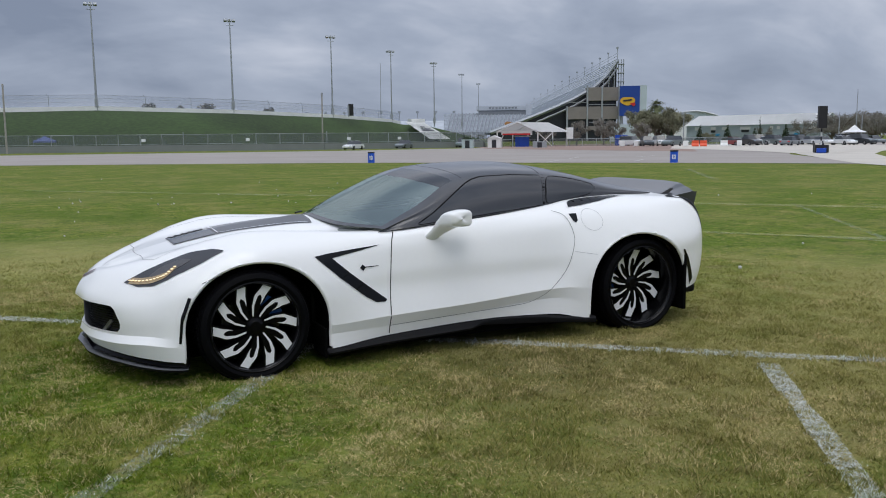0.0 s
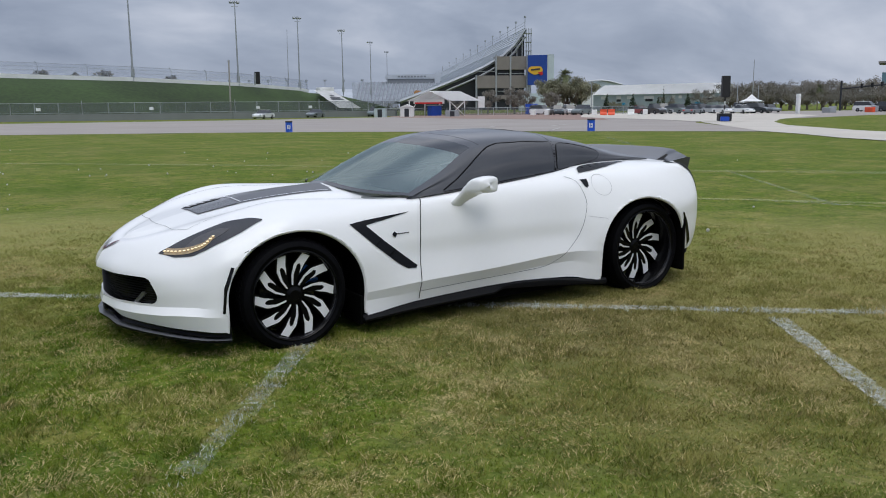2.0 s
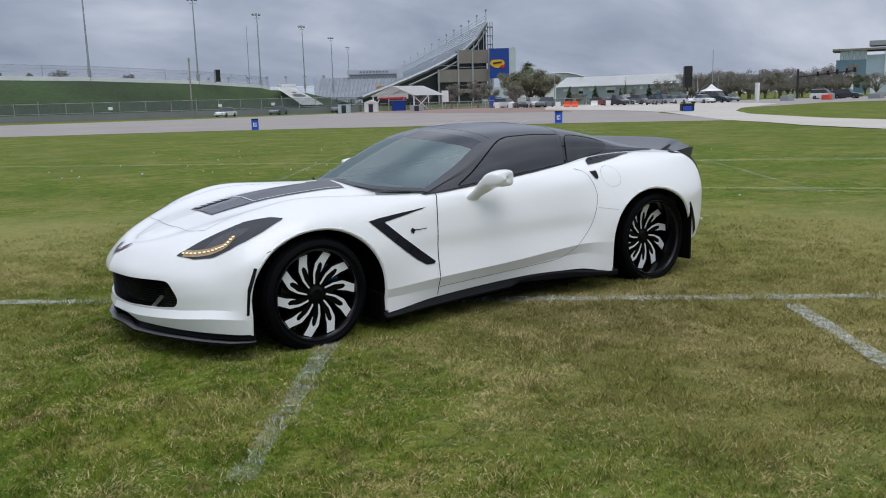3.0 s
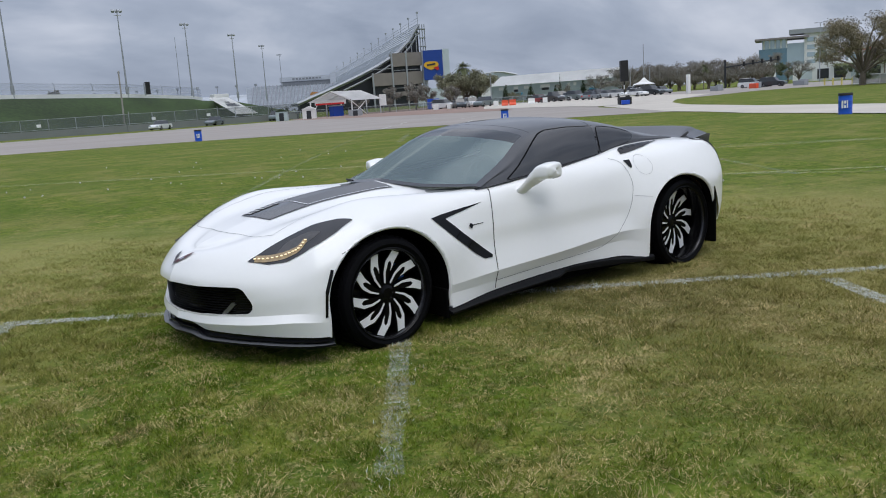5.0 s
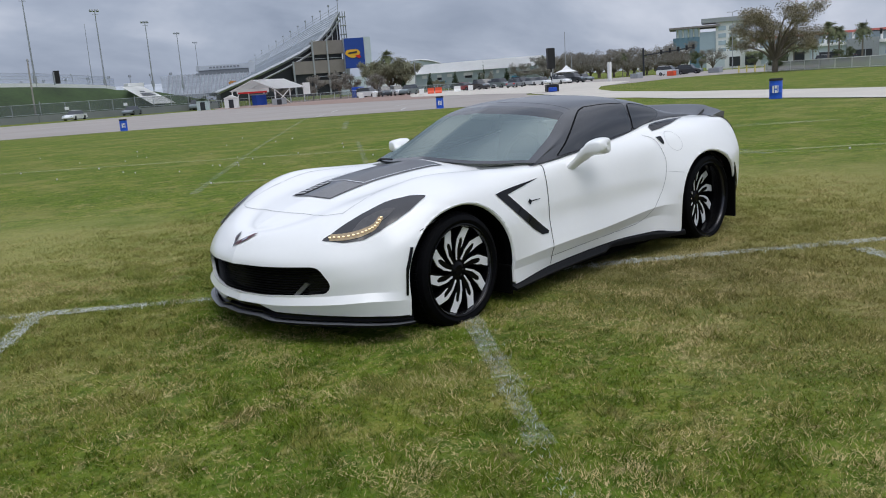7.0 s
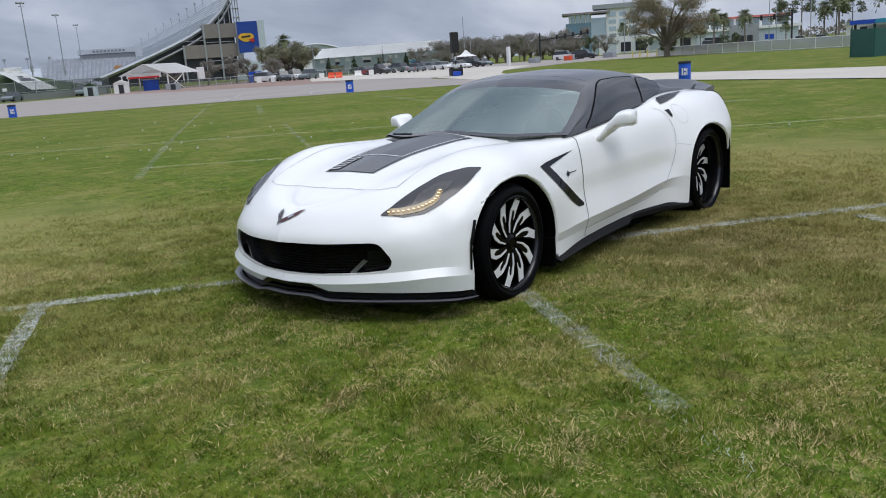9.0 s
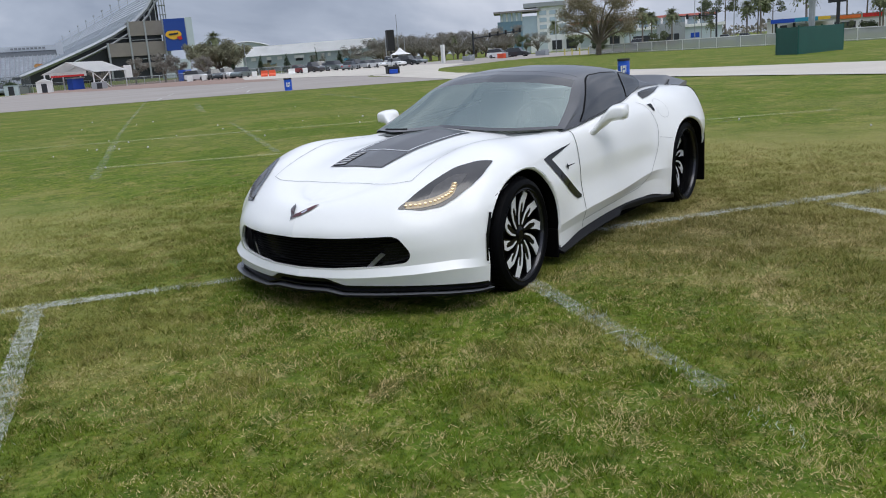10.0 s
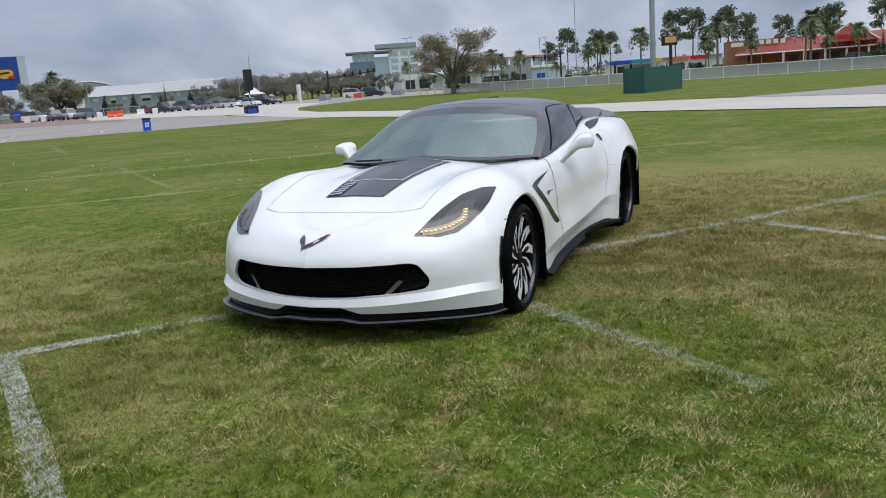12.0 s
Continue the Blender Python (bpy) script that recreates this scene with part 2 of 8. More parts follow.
# ---- ground ----
def grass_material(name, blades, mix=0.30):
    """Mown turf: lush and dry patches, brown worn spots; blades differ one by one."""
    m, nt, b = shader(name)
    geo = nt.nodes.new("ShaderNodeNewGeometry")

    def nz(scale, detail=4.0, rough=0.6):
        n = nt.nodes.new("ShaderNodeTexNoise")
        n.inputs["Scale"].default_value, n.inputs["Detail"].default_value, n.inputs["Roughness"].default_value = scale, detail, rough
        nt.links.new(geo.outputs["Position"], n.inputs["Vector"])
        return n.outputs["Fac"]

    def spread(fac, lo, hi):
        r = nt.nodes.new("ShaderNodeMapRange")
        r.inputs["From Min"].default_value, r.inputs["From Max"].default_value = lo, hi
        nt.links.new(fac, r.inputs["Value"])
        return r.outputs["Result"]

    lush, mid_g, dry, soil = (0.114, 0.194, 0.016), (0.212, 0.252, 0.035), (0.42, 0.34, 0.13), (0.20, 0.145, 0.07)
    c = mixed(nt, lush, mid_g, spread(nz(0.9, 3), 0.38, 0.62))
    c = mixed(nt, c, (0.052, 0.10, 0.010), spread(nz(5.0, 5, 0.65), 0.47, 0.62))
    c = mixed(nt, c, dry, spread(nz(1.7, 6, 0.7), 0.535, 0.70))
    c = mixed(nt, c, (0.42, 0.36, 0.17), spread(nz(8.5, 4, 0.6), 0.585, 0.70))
    broad = nt.nodes.new("ShaderNodeMath")
    broad.operation = "MULTIPLY"
    broad.inputs[1].default_value = 0.42
    nt.links.new(spread(nz(0.22, 4, 0.6), 0.48, 0.66), broad.inputs[0])
    c = mixed(nt, c, (0.33, 0.285, 0.12), broad.outputs[0])
    for scale, lo, hi, most, tone in ((24.0, 0.50, 0.62, 0.75, (0.036, 0.066, 0.005)), (15.0, 0.57, 0.66, 0.6, (0.44, 0.36, 0.13))):
        clump = nt.nodes.new("ShaderNodeMath")
        clump.operation = "MULTIPLY"
        clump.inputs[1].default_value = most
        nt.links.new(spread(nz(scale, 3, 0.6), lo, hi), clump.inputs[0])
        c = mixed(nt, c, tone, clump.outputs[0])
    band = nt.nodes.new("ShaderNodeMath")
    band.operation = "MULTIPLY"
    band.inputs[1].default_value = 0.5
    nt.links.new(spread(nz(0.5, 5, 0.65), 0.52, 0.63), band.inputs[0])
    c = mixed(nt, c, (0.34, 0.29, 0.11), band.outputs[0])
    deep = nt.nodes.new("ShaderNodeMath")
    deep.operation = "MULTIPLY"
    deep.inputs[1].default_value = 0.42
    nt.links.new(spread(nz(0.36, 5, 0.6), 0.50, 0.60), deep.inputs[0])
    c = mixed(nt, c, (0.058, 0.118, 0.009), deep.outputs[0])
    c = mixed(nt, c, soil, spread(nz(2.9, 5, 0.65), 0.60, 0.71))
    # worn and parched places with ragged borders
    for px, py, rad, tone, most in ((-1.0, 2.25, 2.2, (0.275, 0.20, 0.095), .7), (2.6, -4.6, 2.9, (0.46, 0.41, 0.17), .65), (-4.2, 1.7, 3.4, (0.40, 0.34, 0.14), .7), (0.9, 2.75, 0.8, (0.34, 0.28, 0.12), .15), (-.3, 1.2, 1.0, (0.20, 0.15, 0.085), .7)):
        d = nt.nodes.new("ShaderNodeVectorMath")
        d.operation = "DISTANCE"
        d.inputs[1].default_value = (px, py, 0)
        nt.links.new(geo.outputs["Position"], d.inputs[0])
        wob = nt.nodes.new("ShaderNodeMath")
        wob.operation = "MULTIPLY_ADD"
        wob.inputs[1].default_value = 1.5 * rad
        nt.links.new(nz(1.1, 6, 0.7), wob.inputs[0])
        nt.links.new(d.outputs["Value"], wob.inputs[2])
        m_ = nt.nodes.new("ShaderNodeMapRange")
        m_.inputs["From Min"].default_value, m_.inputs["From Max"].default_value = rad * 2.0, rad * 1.1
        m_.inputs["To Max"].default_value = most
        nt.links.new(wob.outputs[0], m_.inputs["Value"])
        c = mixed(nt, c, tone, m_.outputs["Result"])
    if blades:
        c = mixed(nt, c, ramp_node(nt, geo.outputs["Random Per Island"], [(0.0, (0.060, 0.096, 0.008)), (0.45, (0.130, 0.180, 0.014)), (0.8, (0.22, 0.23, 0.035)), (1.0, (0.46, 0.39, 0.15))]), mix)
    else:
        c = mixed(nt, c, ramp_node(nt, nz(38, 3), [(0.3, (0.028, 0.046, 0.008)), (0.5, (0.085, 0.125, 0.020)), (0.7, (0.19, 0.185, 0.065))]), 0.40)
        bp = nt.nodes.new("ShaderNodeBump")
        bp.inputs["Strength"].default_value, bp.inputs["Distance"].default_value = 0.7, 0.03
        nt.links.new(nz(30, 5), bp.inputs["Height"])
        nt.links.new(bp.outputs[0], b.inputs["Normal"])
    nt.links.new(c, b.inputs["Base Color"])
    b.inputs["Roughness"].default_value = 0.9
    b.inputs["Specular IOR Level"].default_value = 0.06
    return m


TURF = grass_material("turf", False)
BLADES = grass_material("grass_blades", True, 0.42)
FAR_BLADES = grass_material("far_grass_blades", True, 0.2)
ASPHALT = paint("old_asphalt", (0.315, 0.283, 0.258), 0.9, var=0.14, scale=0.15, fine=9)
BROWN_LOT = paint("reddish_lot", (0.27, 0.185, 0.15), 0.9, var=0.15, scale=0.2, fine=9)
CONCRETE = paint("pale_concrete", (0.52, 0.48, 0.42), 0.85, var=0.12, scale=0.2, fine=10)
LINE_WHITE = paint("line_paint", (0.52, 0.51, 0.49), 0.8, var=0.15, fine=30)

bm = bmesh.new()
prev = None
N = 120
center = bm.verts.new((0, 0, 0))
for r in (2, 4, 6, 8, 11, 15, 20, 27, 36, 48, 60, 75, 110, 160, 230, 330, 480, 900, 3200):
    ring = [bm.verts.new((r * math.cos(k * math.tau / N), r * math.sin(k * math.tau / N), ground_z(r, 0))) for k in range(N)]
    for k in range(N):
        if prev is None:
            bm.faces.new((center, ring[k], ring[(k + 1) % N]))
        else:
            bm.faces.new((prev[k], ring[k], ring[(k + 1) % N], prev[(k + 1) % N]))
    prev = ring
ground = part("ground", bm, TURF)
tagged(ground, "mown green grass with dry tan patches", "ground", kind="structure")


def lay(name, outline, material, height, label, category, step=4.0):
    """A flat surface that follows the ground inside an outline."""
    edge = []
    for (x0, y0), (x1, y1) in zip(outline, outline[1:] + outline[:1]):
        n = max(1, int(math.hypot(x1 - x0, y1 - y0) / step))
        edge += [Vector((x0 + (x1 - x0) * k / n, y0 + (y1 - y0) * k / n)) for k in range(n)]
    poly = [tuple(p) for p in edge]
    grid = []
    xs, ys = [p[0] for p in poly], [p[1] for p in poly]
    for x in np.arange(min(xs), max(xs), step * 2):
        for y in np.arange(min(ys), max(ys), step * 2):
            if inside2(poly, x, y):
                grid.append(Vector((x, y)))
    n = len(edge)
    out = cdt(edge + grid, [(i, (i + 1) % n) for i in range(n)], [], 1, 1e-5)
    bm = bmesh.new()
    vs = [bm.verts.new((p[0], p[1], ground_z(p[0], p[1]) + height)) for p in out[0]]
    for f in out[2]:
        bm.faces.new([vs[i] for i in f])
    ob = part(name, bm, material)
    for p in ob.data.polygons:
        if p.normal.z < 0:
            p.flip()
    return tagged(ob, label, category, kind="structure")


from mathutils.geometry import delaunay_2d_cdt as cdt


def inside2(poly, x, y):
    hit = False
    for (x0, y0), (x1, y1) in zip(poly, poly[1:] + poly[:1]):
        if (y0 > y) != (y1 > y) and x < (x1 - x0) * (y - y0) / (y1 - y0) + x0:
            hit = not hit
    return hit


lay("road", [(34, -88), (5.6, -64), (-9, -53.5), (-17.5, -47), (-27, -36.2), (-33, -29), (-36.5, -24), (-45, -33), (-58, -48), (-74, -62), (-120, -96), (-125, -120), (-90, -125),
             (-60, -122), (-38, -117), (-10, -122), (60, -135)], ASPHALT, 0.016, "broad grey asphalt track road", "road")
lay("pavement", [(-36.5, -24.5), (-33.5, -20), (-29.8, -15.6), (-26, -9.2), (-21.2, -1.4), (-17.7, 4.2), (-8, 20), (0, 34), (-9, 37), (-17, 22), (-25.5, 5.0), (-30, -.6), (-33, -8.5),
                 (-41, -21.5), (-52, -34), (-64, -44), (-76, -52), (-104, -66), (-118, -84), (-118, -94), (-76, -63), (-60, -49)], CONCRETE, 0.026, "pale concrete path", "pavement")
lay("road_lot", [(-30.2, -.4), (-25.8, 5.2), (-17.5, 22), (-9.5, 37), (-26, 44), (-36, 22), (-38, 7)], ASPHALT, 0.020, "grey asphalt lot beside the path", "road")
lay("road_brown", [(-63, -65), (-76, -80), (-100, -104), (-140, -150), (-140, -175), (-105, -160), (-72, -134), (-64, -116), (-62, -95)], BROWN_LOT, 0.032, "reddish brown paved lot", "road")
lay("pavement_lot", [(-76.5, -85), (-72.6, -73.6), (-67.4, -61), (-61, -50.5), (-64, -47.5), (-76, -55), (-104, -70), (-122, -88), (-135, -110), (-128, -130), (-106, -118)], CONCRETE, 0.040, "pale concrete lot before the metal building", "pavement")
lay("road_street", [(-76, -53.5), (-88, -55), (-106, -60), (-113.5, -57.5), (-115, -51), (-118, -46), (-176, -62), (-190, -95), (-150, -112), (-118, -90), (-104, -68)], ASPHALT, 0.022, "grey street beyond the lawn", "road")
# white edge stripes on the asphalt
for pts in ([(60, -134), (-10, -121), (-38, -116), (-60, -121)], [(-25.5, -37.6), (-29, -41.6)], [(-33, -46.1), (-37, -50.6)], [(-31, -36), (-35, -40)], [(-40, -47), (-46, -52)]):
    bm = bmesh.new()
    for (x0, y0), (x1, y1) in zip(pts, pts[1:]):
        d = math.hypot(x1 - x0, y1 - y0)
        nx, ny = -(y1 - y0) / d * .05, (x1 - x0) / d * .05
        q = [bm.verts.new((x + s * nx, y + s * ny, ground_z(x, y) + .04)) for x, y, s in ((x0, y0, 1), (x0, y0, -1), (x1, y1, -1), (x1, y1, 1))]
        bm.faces.new(q)
    tagged(part("road_marking", bm, LINE_WHITE), "worn white painted road stripe", "road marking", kind="structure")

# chalk lines sprayed on the grass: broken strips with painted blades standing in them
def chalk(name, lo, hi, most, tone=(0.62, 0.64, 0.58)):
    m_chalk, nt, b = shader(name)
    geo = nt.nodes.new("ShaderNodeNewGeometry")
    nzs = []
    for sc in (26.0, 90.0, 1.3):
        n = nt.nodes.new("ShaderNodeTexNoise")
        n.inputs["Scale"].default_value, n.inputs["Detail"].default_value = sc, 4.0
        nt.links.new(geo.outputs["Position"], n.inputs["Vector"])
        nzs.append(n.outputs["Fac"])
    cover = mixed(nt, mixed(nt, nzs[0], nzs[1], 0.55), nzs[2], 0.22)
    cover = ramp_node(nt, cover, [(lo, (0, 0, 0)), (hi, (most, most, most))])
    b.inputs["Base Color"].default_value = (*tone, 1)
    b.inputs["Roughness"].default_value = 0.95
    hole = nt.nodes.new("ShaderNodeBsdfTransparent")
    mx = nt.nodes.new("ShaderNodeMixShader")
    nt.links.new(cover, mx.inputs[0])
    nt.links.new(hole.outputs[0], mx.inputs[1])
    nt.links.new(b.outputs[0], mx.inputs[2])
    nt.links.new(mx.outputs[0], nt.nodes["Material Output"].inputs["Surface"])
    return m_chalk


CHALK = chalk("chalk_on_grass", .43, .66, .78)
CHALK_FAINT = chalk("faint_chalk_on_grass", .44, .68, .40)
CHALK_OLD = chalk("old_chalk_on_grass", .44, .70, .34)
CHALK_STRAW = chalk("dry_streak", .42, .66, .5, (0.56, 0.54, 0.30))
CHALK_BLADE = paint("chalked_blade", (0.52, 0.56, 0.46), 0.9, var=0.3, fine=60)

LAWN_LINES = [
    ((2.86, -1.73), (2.25, -1.23), .12, 1.0), ((2.25, -1.23), (.40, .286), .10, .5), ((.40, .286), (-1.85, 2.13), .115, 1.0), ((-1.85, 2.13), (-4.6, 4.25), .10, .8), ((2.81, -1.68), (5.2, 1.75), .115, .75), ((.66, .12), (2.02, 1.91), .125, .68), ((2.02, 1.91), (2.36, 2.33), .11, .29), ((2.36, 2.33), (2.72, 2.77), .09, .1),
    ((-1.50, 2.10), (.45, 4.80), .11, 1.0), ((3.3, -2.05), (2.86, -1.73), .12, .4),
    ((-1.2, -7.1), (-5.6, -12.9), .14, .5), ((-5.6, -12.9), (-9.2, -17.6), .10, .3), ((3.0, -22.0), (-13.8, -2.6), .34, .45), ((-2.0, -8.4), (-9.6, .9), .20, .45), ((-9.2, -13.2), (-4.0, -6.4), .11, .4),
    ((-11.2, -6.3), (-7.3, -1.2), .12, .6), ((-12.1, -5.5), (-14.2, -2.2), .12, .5), ((-6.9, -2.4), (-8.1, .1), .10, .5), ((-9.2, -17.6), (-27, -40.5), .12, .3), ((-14, -20), (-20, -27.5), .25, .5), ((-17.5, -15), (-24, -23.5), .25, .4),
]
for (x0, y0), (x1, y1), w, strong in LAWN_LINES:
    if strong < .15:
        continue
    bm = bmesh.new()
    d = math.hypot(x1 - x0, y1 - y0)
    n = max(2, int(d / .25))
    prev = None
    rng = random.Random(int(x0 * 100 + y1 * 7))
    for k in range(n + 1):
        f = k / n
        x, y = x0 + (x1 - x0) * f, y0 + (y1 - y0) * f
        ww = w * (.5 + .12 * rng.uniform(-1, 1))
        nx, ny = -(y1 - y0) / d * ww, (x1 - x0) / d * ww
        pair = [bm.verts.new((x + s * nx, y + s * ny, ground_z(x, y) + .012)) for s in (1, -1)]
        if prev:
            bm.faces.new((prev[0], prev[1], pair[1], pair[0]))
        prev = pair
    tagged(part("lawn_marking", bm, CHALK if strong > .7 else CHALK_STRAW if strong == .45 else CHALK_OLD if abs(y1) > 5 or abs(x1) > 5.5 or strong < .3 else CHALK_FAINT), "broken white chalk line sprayed on the grass", "lawn marking", kind="structure")


def field(x, y, cell, seed):
    """Smooth random values from 0 to 1 over the plan, with patches about as wide as cell."""
    table = np.random.default_rng(seed).random((64, 64))
    u, v = x / cell + 1000, y / cell + 1000
    i, j = np.floor(u).astype(int), np.floor(v).astype(int)
    fu, fv = u - i, v - j
    fu, fv = fu * fu * (3 - 2 * fu), fv * fv * (3 - 2 * fv)
    p00, p10, p01, p11 = table[i % 64, j % 64], table[(i + 1) % 64, j % 64], table[i % 64, (j + 1) % 64], table[(i + 1) % 64, (j + 1) % 64]
    return (p00 * (1 - fu) + p10 * fu) * (1 - fv) + (p01 * (1 - fu) + p11 * fu) * fv


def blades(name, pts, height, width, material, label, seed, flat=(.25, 1.15)):
    """Single blades of grass in tussocks that lean together, all in one mesh."""
    rng = np.random.default_rng(seed)
    n = len(pts)
    a = rng.uniform(0, math.tau, n)
    lean = rng.uniform(*flat, n)
    tuft = field(pts[:, 0], pts[:, 1], .075, 11) * .6 + field(pts[:, 0], pts[:, 1], .21, 12) * .4
    h = height * rng.uniform(.5, 1.3, n) * (.3 + 2.6 * tuft * tuft)
    la = rng.normal(0, 1.7, n) + math.tau * 2 * field(pts[:, 0], pts[:, 1], .10, 13)
    w = width * rng.uniform(.6, 1.3, n)
    base = np.column_stack((pts, np.zeros(n)))
    r = np.hypot(pts[:, 0], pts[:, 1])
    base[:, 2] = -0.0055 * np.clip(np.minimum(r, 75) - 15, 0, None)
    side = np.column_stack((np.cos(a), np.sin(a), np.zeros(n))) * w[:, None] / 2
    tip = base + np.column_stack((np.cos(la) * np.sin(lean) * h, np.sin(la) * np.sin(lean) * h, np.cos(lean) * h))
    co = np.stack((base - side, base + side, tip), 1).reshape(-1, 3)
    me = bpy.data.meshes.new(name)
    me.vertices.add(3 * n)
    me.vertices.foreach_set("co", co.ravel())
    me.loops.add(3 * n)
    me.loops.foreach_set("vertex_index", np.arange(3 * n))
    me.polygons.add(n)
    me.polygons.foreach_set("loop_start", np.arange(0, 3 * n, 3))
    me.update(calc_edges=True)
    me.validate()
    return tagged(linked(name, me, material), label, "grass", kind="stuff")


rng = np.random.default_rng(5)


def scatter(x0, x1, y0, y1, per):
    n = int((x1 - x0) * (y1 - y0) * per)
    return np.column_stack((rng.uniform(x0, x1, n), rng.uniform(y0, y1, n)))


def taken(p):
    return (np.abs(p[:, 0]) < 1.9) & (np.abs(p[:, 1]) < .72) | (rng.uniform(0, 1, len(p)) > np.clip((5.9 - p[:, 0] * .66 - p[:, 1] * .75) / 1.6, 0, 1))


STRAW = paint("dry_straw", (0.54, 0.43, 0.21), 0.9, var=0.35, scale=6, fine=40)


def dried(p, base, most):
    """Which of the blades are dry: scattered ones and whole patches."""
    patch = field(p[:, 0], p[:, 1], .30, 21) * .5 + field(p[:, 0], p[:, 1], .95, 22) * .3 + field(p[:, 0], p[:, 1], .09, 23) * .2
    worn = np.exp(-((p[:, 0] + 1.0) ** 2 + (p[:, 1] - 2.25) ** 2) / 2.6)
    return rng.uniform(0, 1, len(p)) < base + most * np.clip((patch - .56 + .12 * worn) / .14, 0, 1) + .10 * worn


near = scatter(-7.5, 6.5, -6.5, 6.0, 15000)
reach = np.hypot(near[:, 0] - 1.6, near[:, 1] - 1.5)
near = near[~taken(near) & (rng.uniform(0, 1, len(near)) < np.clip((7.2 - reach) / 3.6, 0, 1) ** 1.3)]
thin = field(near[:, 0], near[:, 1], .11, 31) * .6 + field(near[:, 0], near[:, 1], .4, 32) * .4
near = near[rng.uniform(0, 1, len(near)) < np.clip((.78 - thin) / .12, .25, 1)]
is_dry = dried(near, .035, .5)
blades("grass", near[~is_dry], .025, .0046, BLADES, "short mown grass blades, green with dry tips", 1, (.35, 1.25))
blades("dry_grass", near[is_dry], .021, .0036, STRAW, "dry straw-coloured blades in the lawn", 2, (.5, 1.35))


def rings(n, r0, r1):
    """Points that thin out evenly away from the walk."""
    r = np.exp(rng.uniform(math.log(r0), math.log(r1), n))
    a = rng.uniform(math.radians(150), math.radians(290), n)
    return np.column_stack((4.2 + r * np.cos(a), 3.8 + r * np.sin(a))), r


for r0, r1, n, tall, wide in ((5, 9, 150000, .024, .008), (9, 16, 60000, .012, .012)):
    far, r = rings(n, r0 * .9, r1 * 1.1)
    on_path = (far[:, 0] < -34) & (far[:, 1] < -20) | ((far[:, 0] + 27) * .86 - (far[:, 1] + 9.4) * .53 < 1.5) & (far[:, 1] > -24) | ((far[:, 0] + 17.5) * .72 + (far[:, 1] + 47) * .69 < 1.5)
    far = far[~taken(far) & ~on_path]
    blades("grass", far, tall, wide, FAR_BLADES, "short mown grass, green with dry tips", int(r0), (1.05, 1.45))
chalked = []
for (x0, y0), (x1, y1), w, strong in LAWN_LINES[:10]:
    d = math.hypot(x1 - x0, y1 - y0)
    n = int(d * w * (5600 if strong > .7 else 4600) * max(strong, .25))
    f, s = rng.uniform(0, 1, n), rng.normal(0, .30, n)
    f = f + .02 * np.sin(f * 60)
    chalked.append(np.column_stack((x0 + (x1 - x0) * f - (y1 - y0) / d * s * w, y0 + (y1 - y0) * f + (x1 - x0) / d * s * w)))
blades("chalked_grass", np.concatenate(chalked), .022, .0055, CHALK_BLADE, "grass blades white with line chalk", 3)
# straw-coloured tufts lying on the turf
tufts = []
for _ in range(240):
    cx, cy, size = rng.uniform(-4.5, 5.5), rng.uniform(-3.5, 4.6), rng.uniform(.35, 1.5) ** 1.5
    if cx * .66 + cy * .75 < 4.8 and not (abs(cx) < 2.2 and abs(cy) < .95):
        tufts.append(np.column_stack((rng.normal(cx, .12 * size, int(230 * size)), rng.normal(cy, .08 * size, int(230 * size)))))
blades("dry_grass", np.concatenate(tufts), .020, .0036, STRAW, "dry straw-coloured tufts of grass", 4, (.5, 1.35))

# parched patches of longer, matted blades in the near lawn
mats = []
for _ in range(260):
    cx, cy, size = rng.uniform(.5, 5.2), rng.uniform(-2.0, 4.6), rng.uniform(.35, 1.25)
    if 1.6 < cx * .66 + cy * .75 < 5.2 and (abs(cx) > 2.3 or cy > 1.2):
        n = int(420 * size * size)
        p = np.column_stack((rng.normal(cx, .15 * size, n), rng.normal(cy, .11 * size, n)))
        mats.append(p[field(p[:, 0], p[:, 1], .06, 41) > .42])
blades("dry_grass", np.concatenate(mats), .028, .0040, STRAW, "matted straw-coloured grass in parched patches", 6, (.9, 1.45))

# tiny white clover heads and scraps scattered over the field
specks = []
for cx, cy, n, wide in ((-3.5, -13.0, 20, 2.0), (2.0, -13.5, 9, 2.0), (-8.0, -20.0, 10, 4.0), (1.5, -8.0, 4, 2.5), (6.0, -17.0, 5, 3.0), (-9.0, -9.0, 10, 3.0), (-6.0, -3.5, 6, 2.5)):
    specks.append(np.column_stack((rng.normal(cx, wide, n), rng.normal(cy, wide, n))))
specks = np.concatenate(specks)
bm = bmesh.new()
for x, y in specks:
    r = .010 + .011 * rng.random()
    bmesh.ops.create_icosphere(bm, subdivisions=1, radius=r, matrix=Matrix.Translation((x, y, ground_z(x, y) + .03)))
tagged(part("clover_flowers", bm, LINE_WHITE), "scattered small white clover heads in the grass", "flowers", kind="stuff")

# ---- the white sports car ----
# Lengthwise lines of the left half, from the sill up to the middle of the hood. Each starts at the middle of the tail,
# runs round the rear corner, along the side and round the front corner to the middle of the nose.
SILL = [(-2.2, 0, 0.3), (-2.17, 0.45, 0.3), (-2.08, 0.82, 0.3), (-1.88, 0.98, 0.27), (-1.42, 1.005, 0.2), (-0.99, 1.012, 0.138), (-0.7, 0.942, 0.178), (-0.1, 0.905, 0.184),
        (0.48, 0.905, 0.159), (0.9, 0.945, 0.122), (1.34, 0.955, 0.135), (1.72, 0.945, 0.146), (1.902, 0.832, 0.16), (2.05, 0.615, 0.168), (2.17, 0.3, 0.172), (2.218, 0, 0.178)]
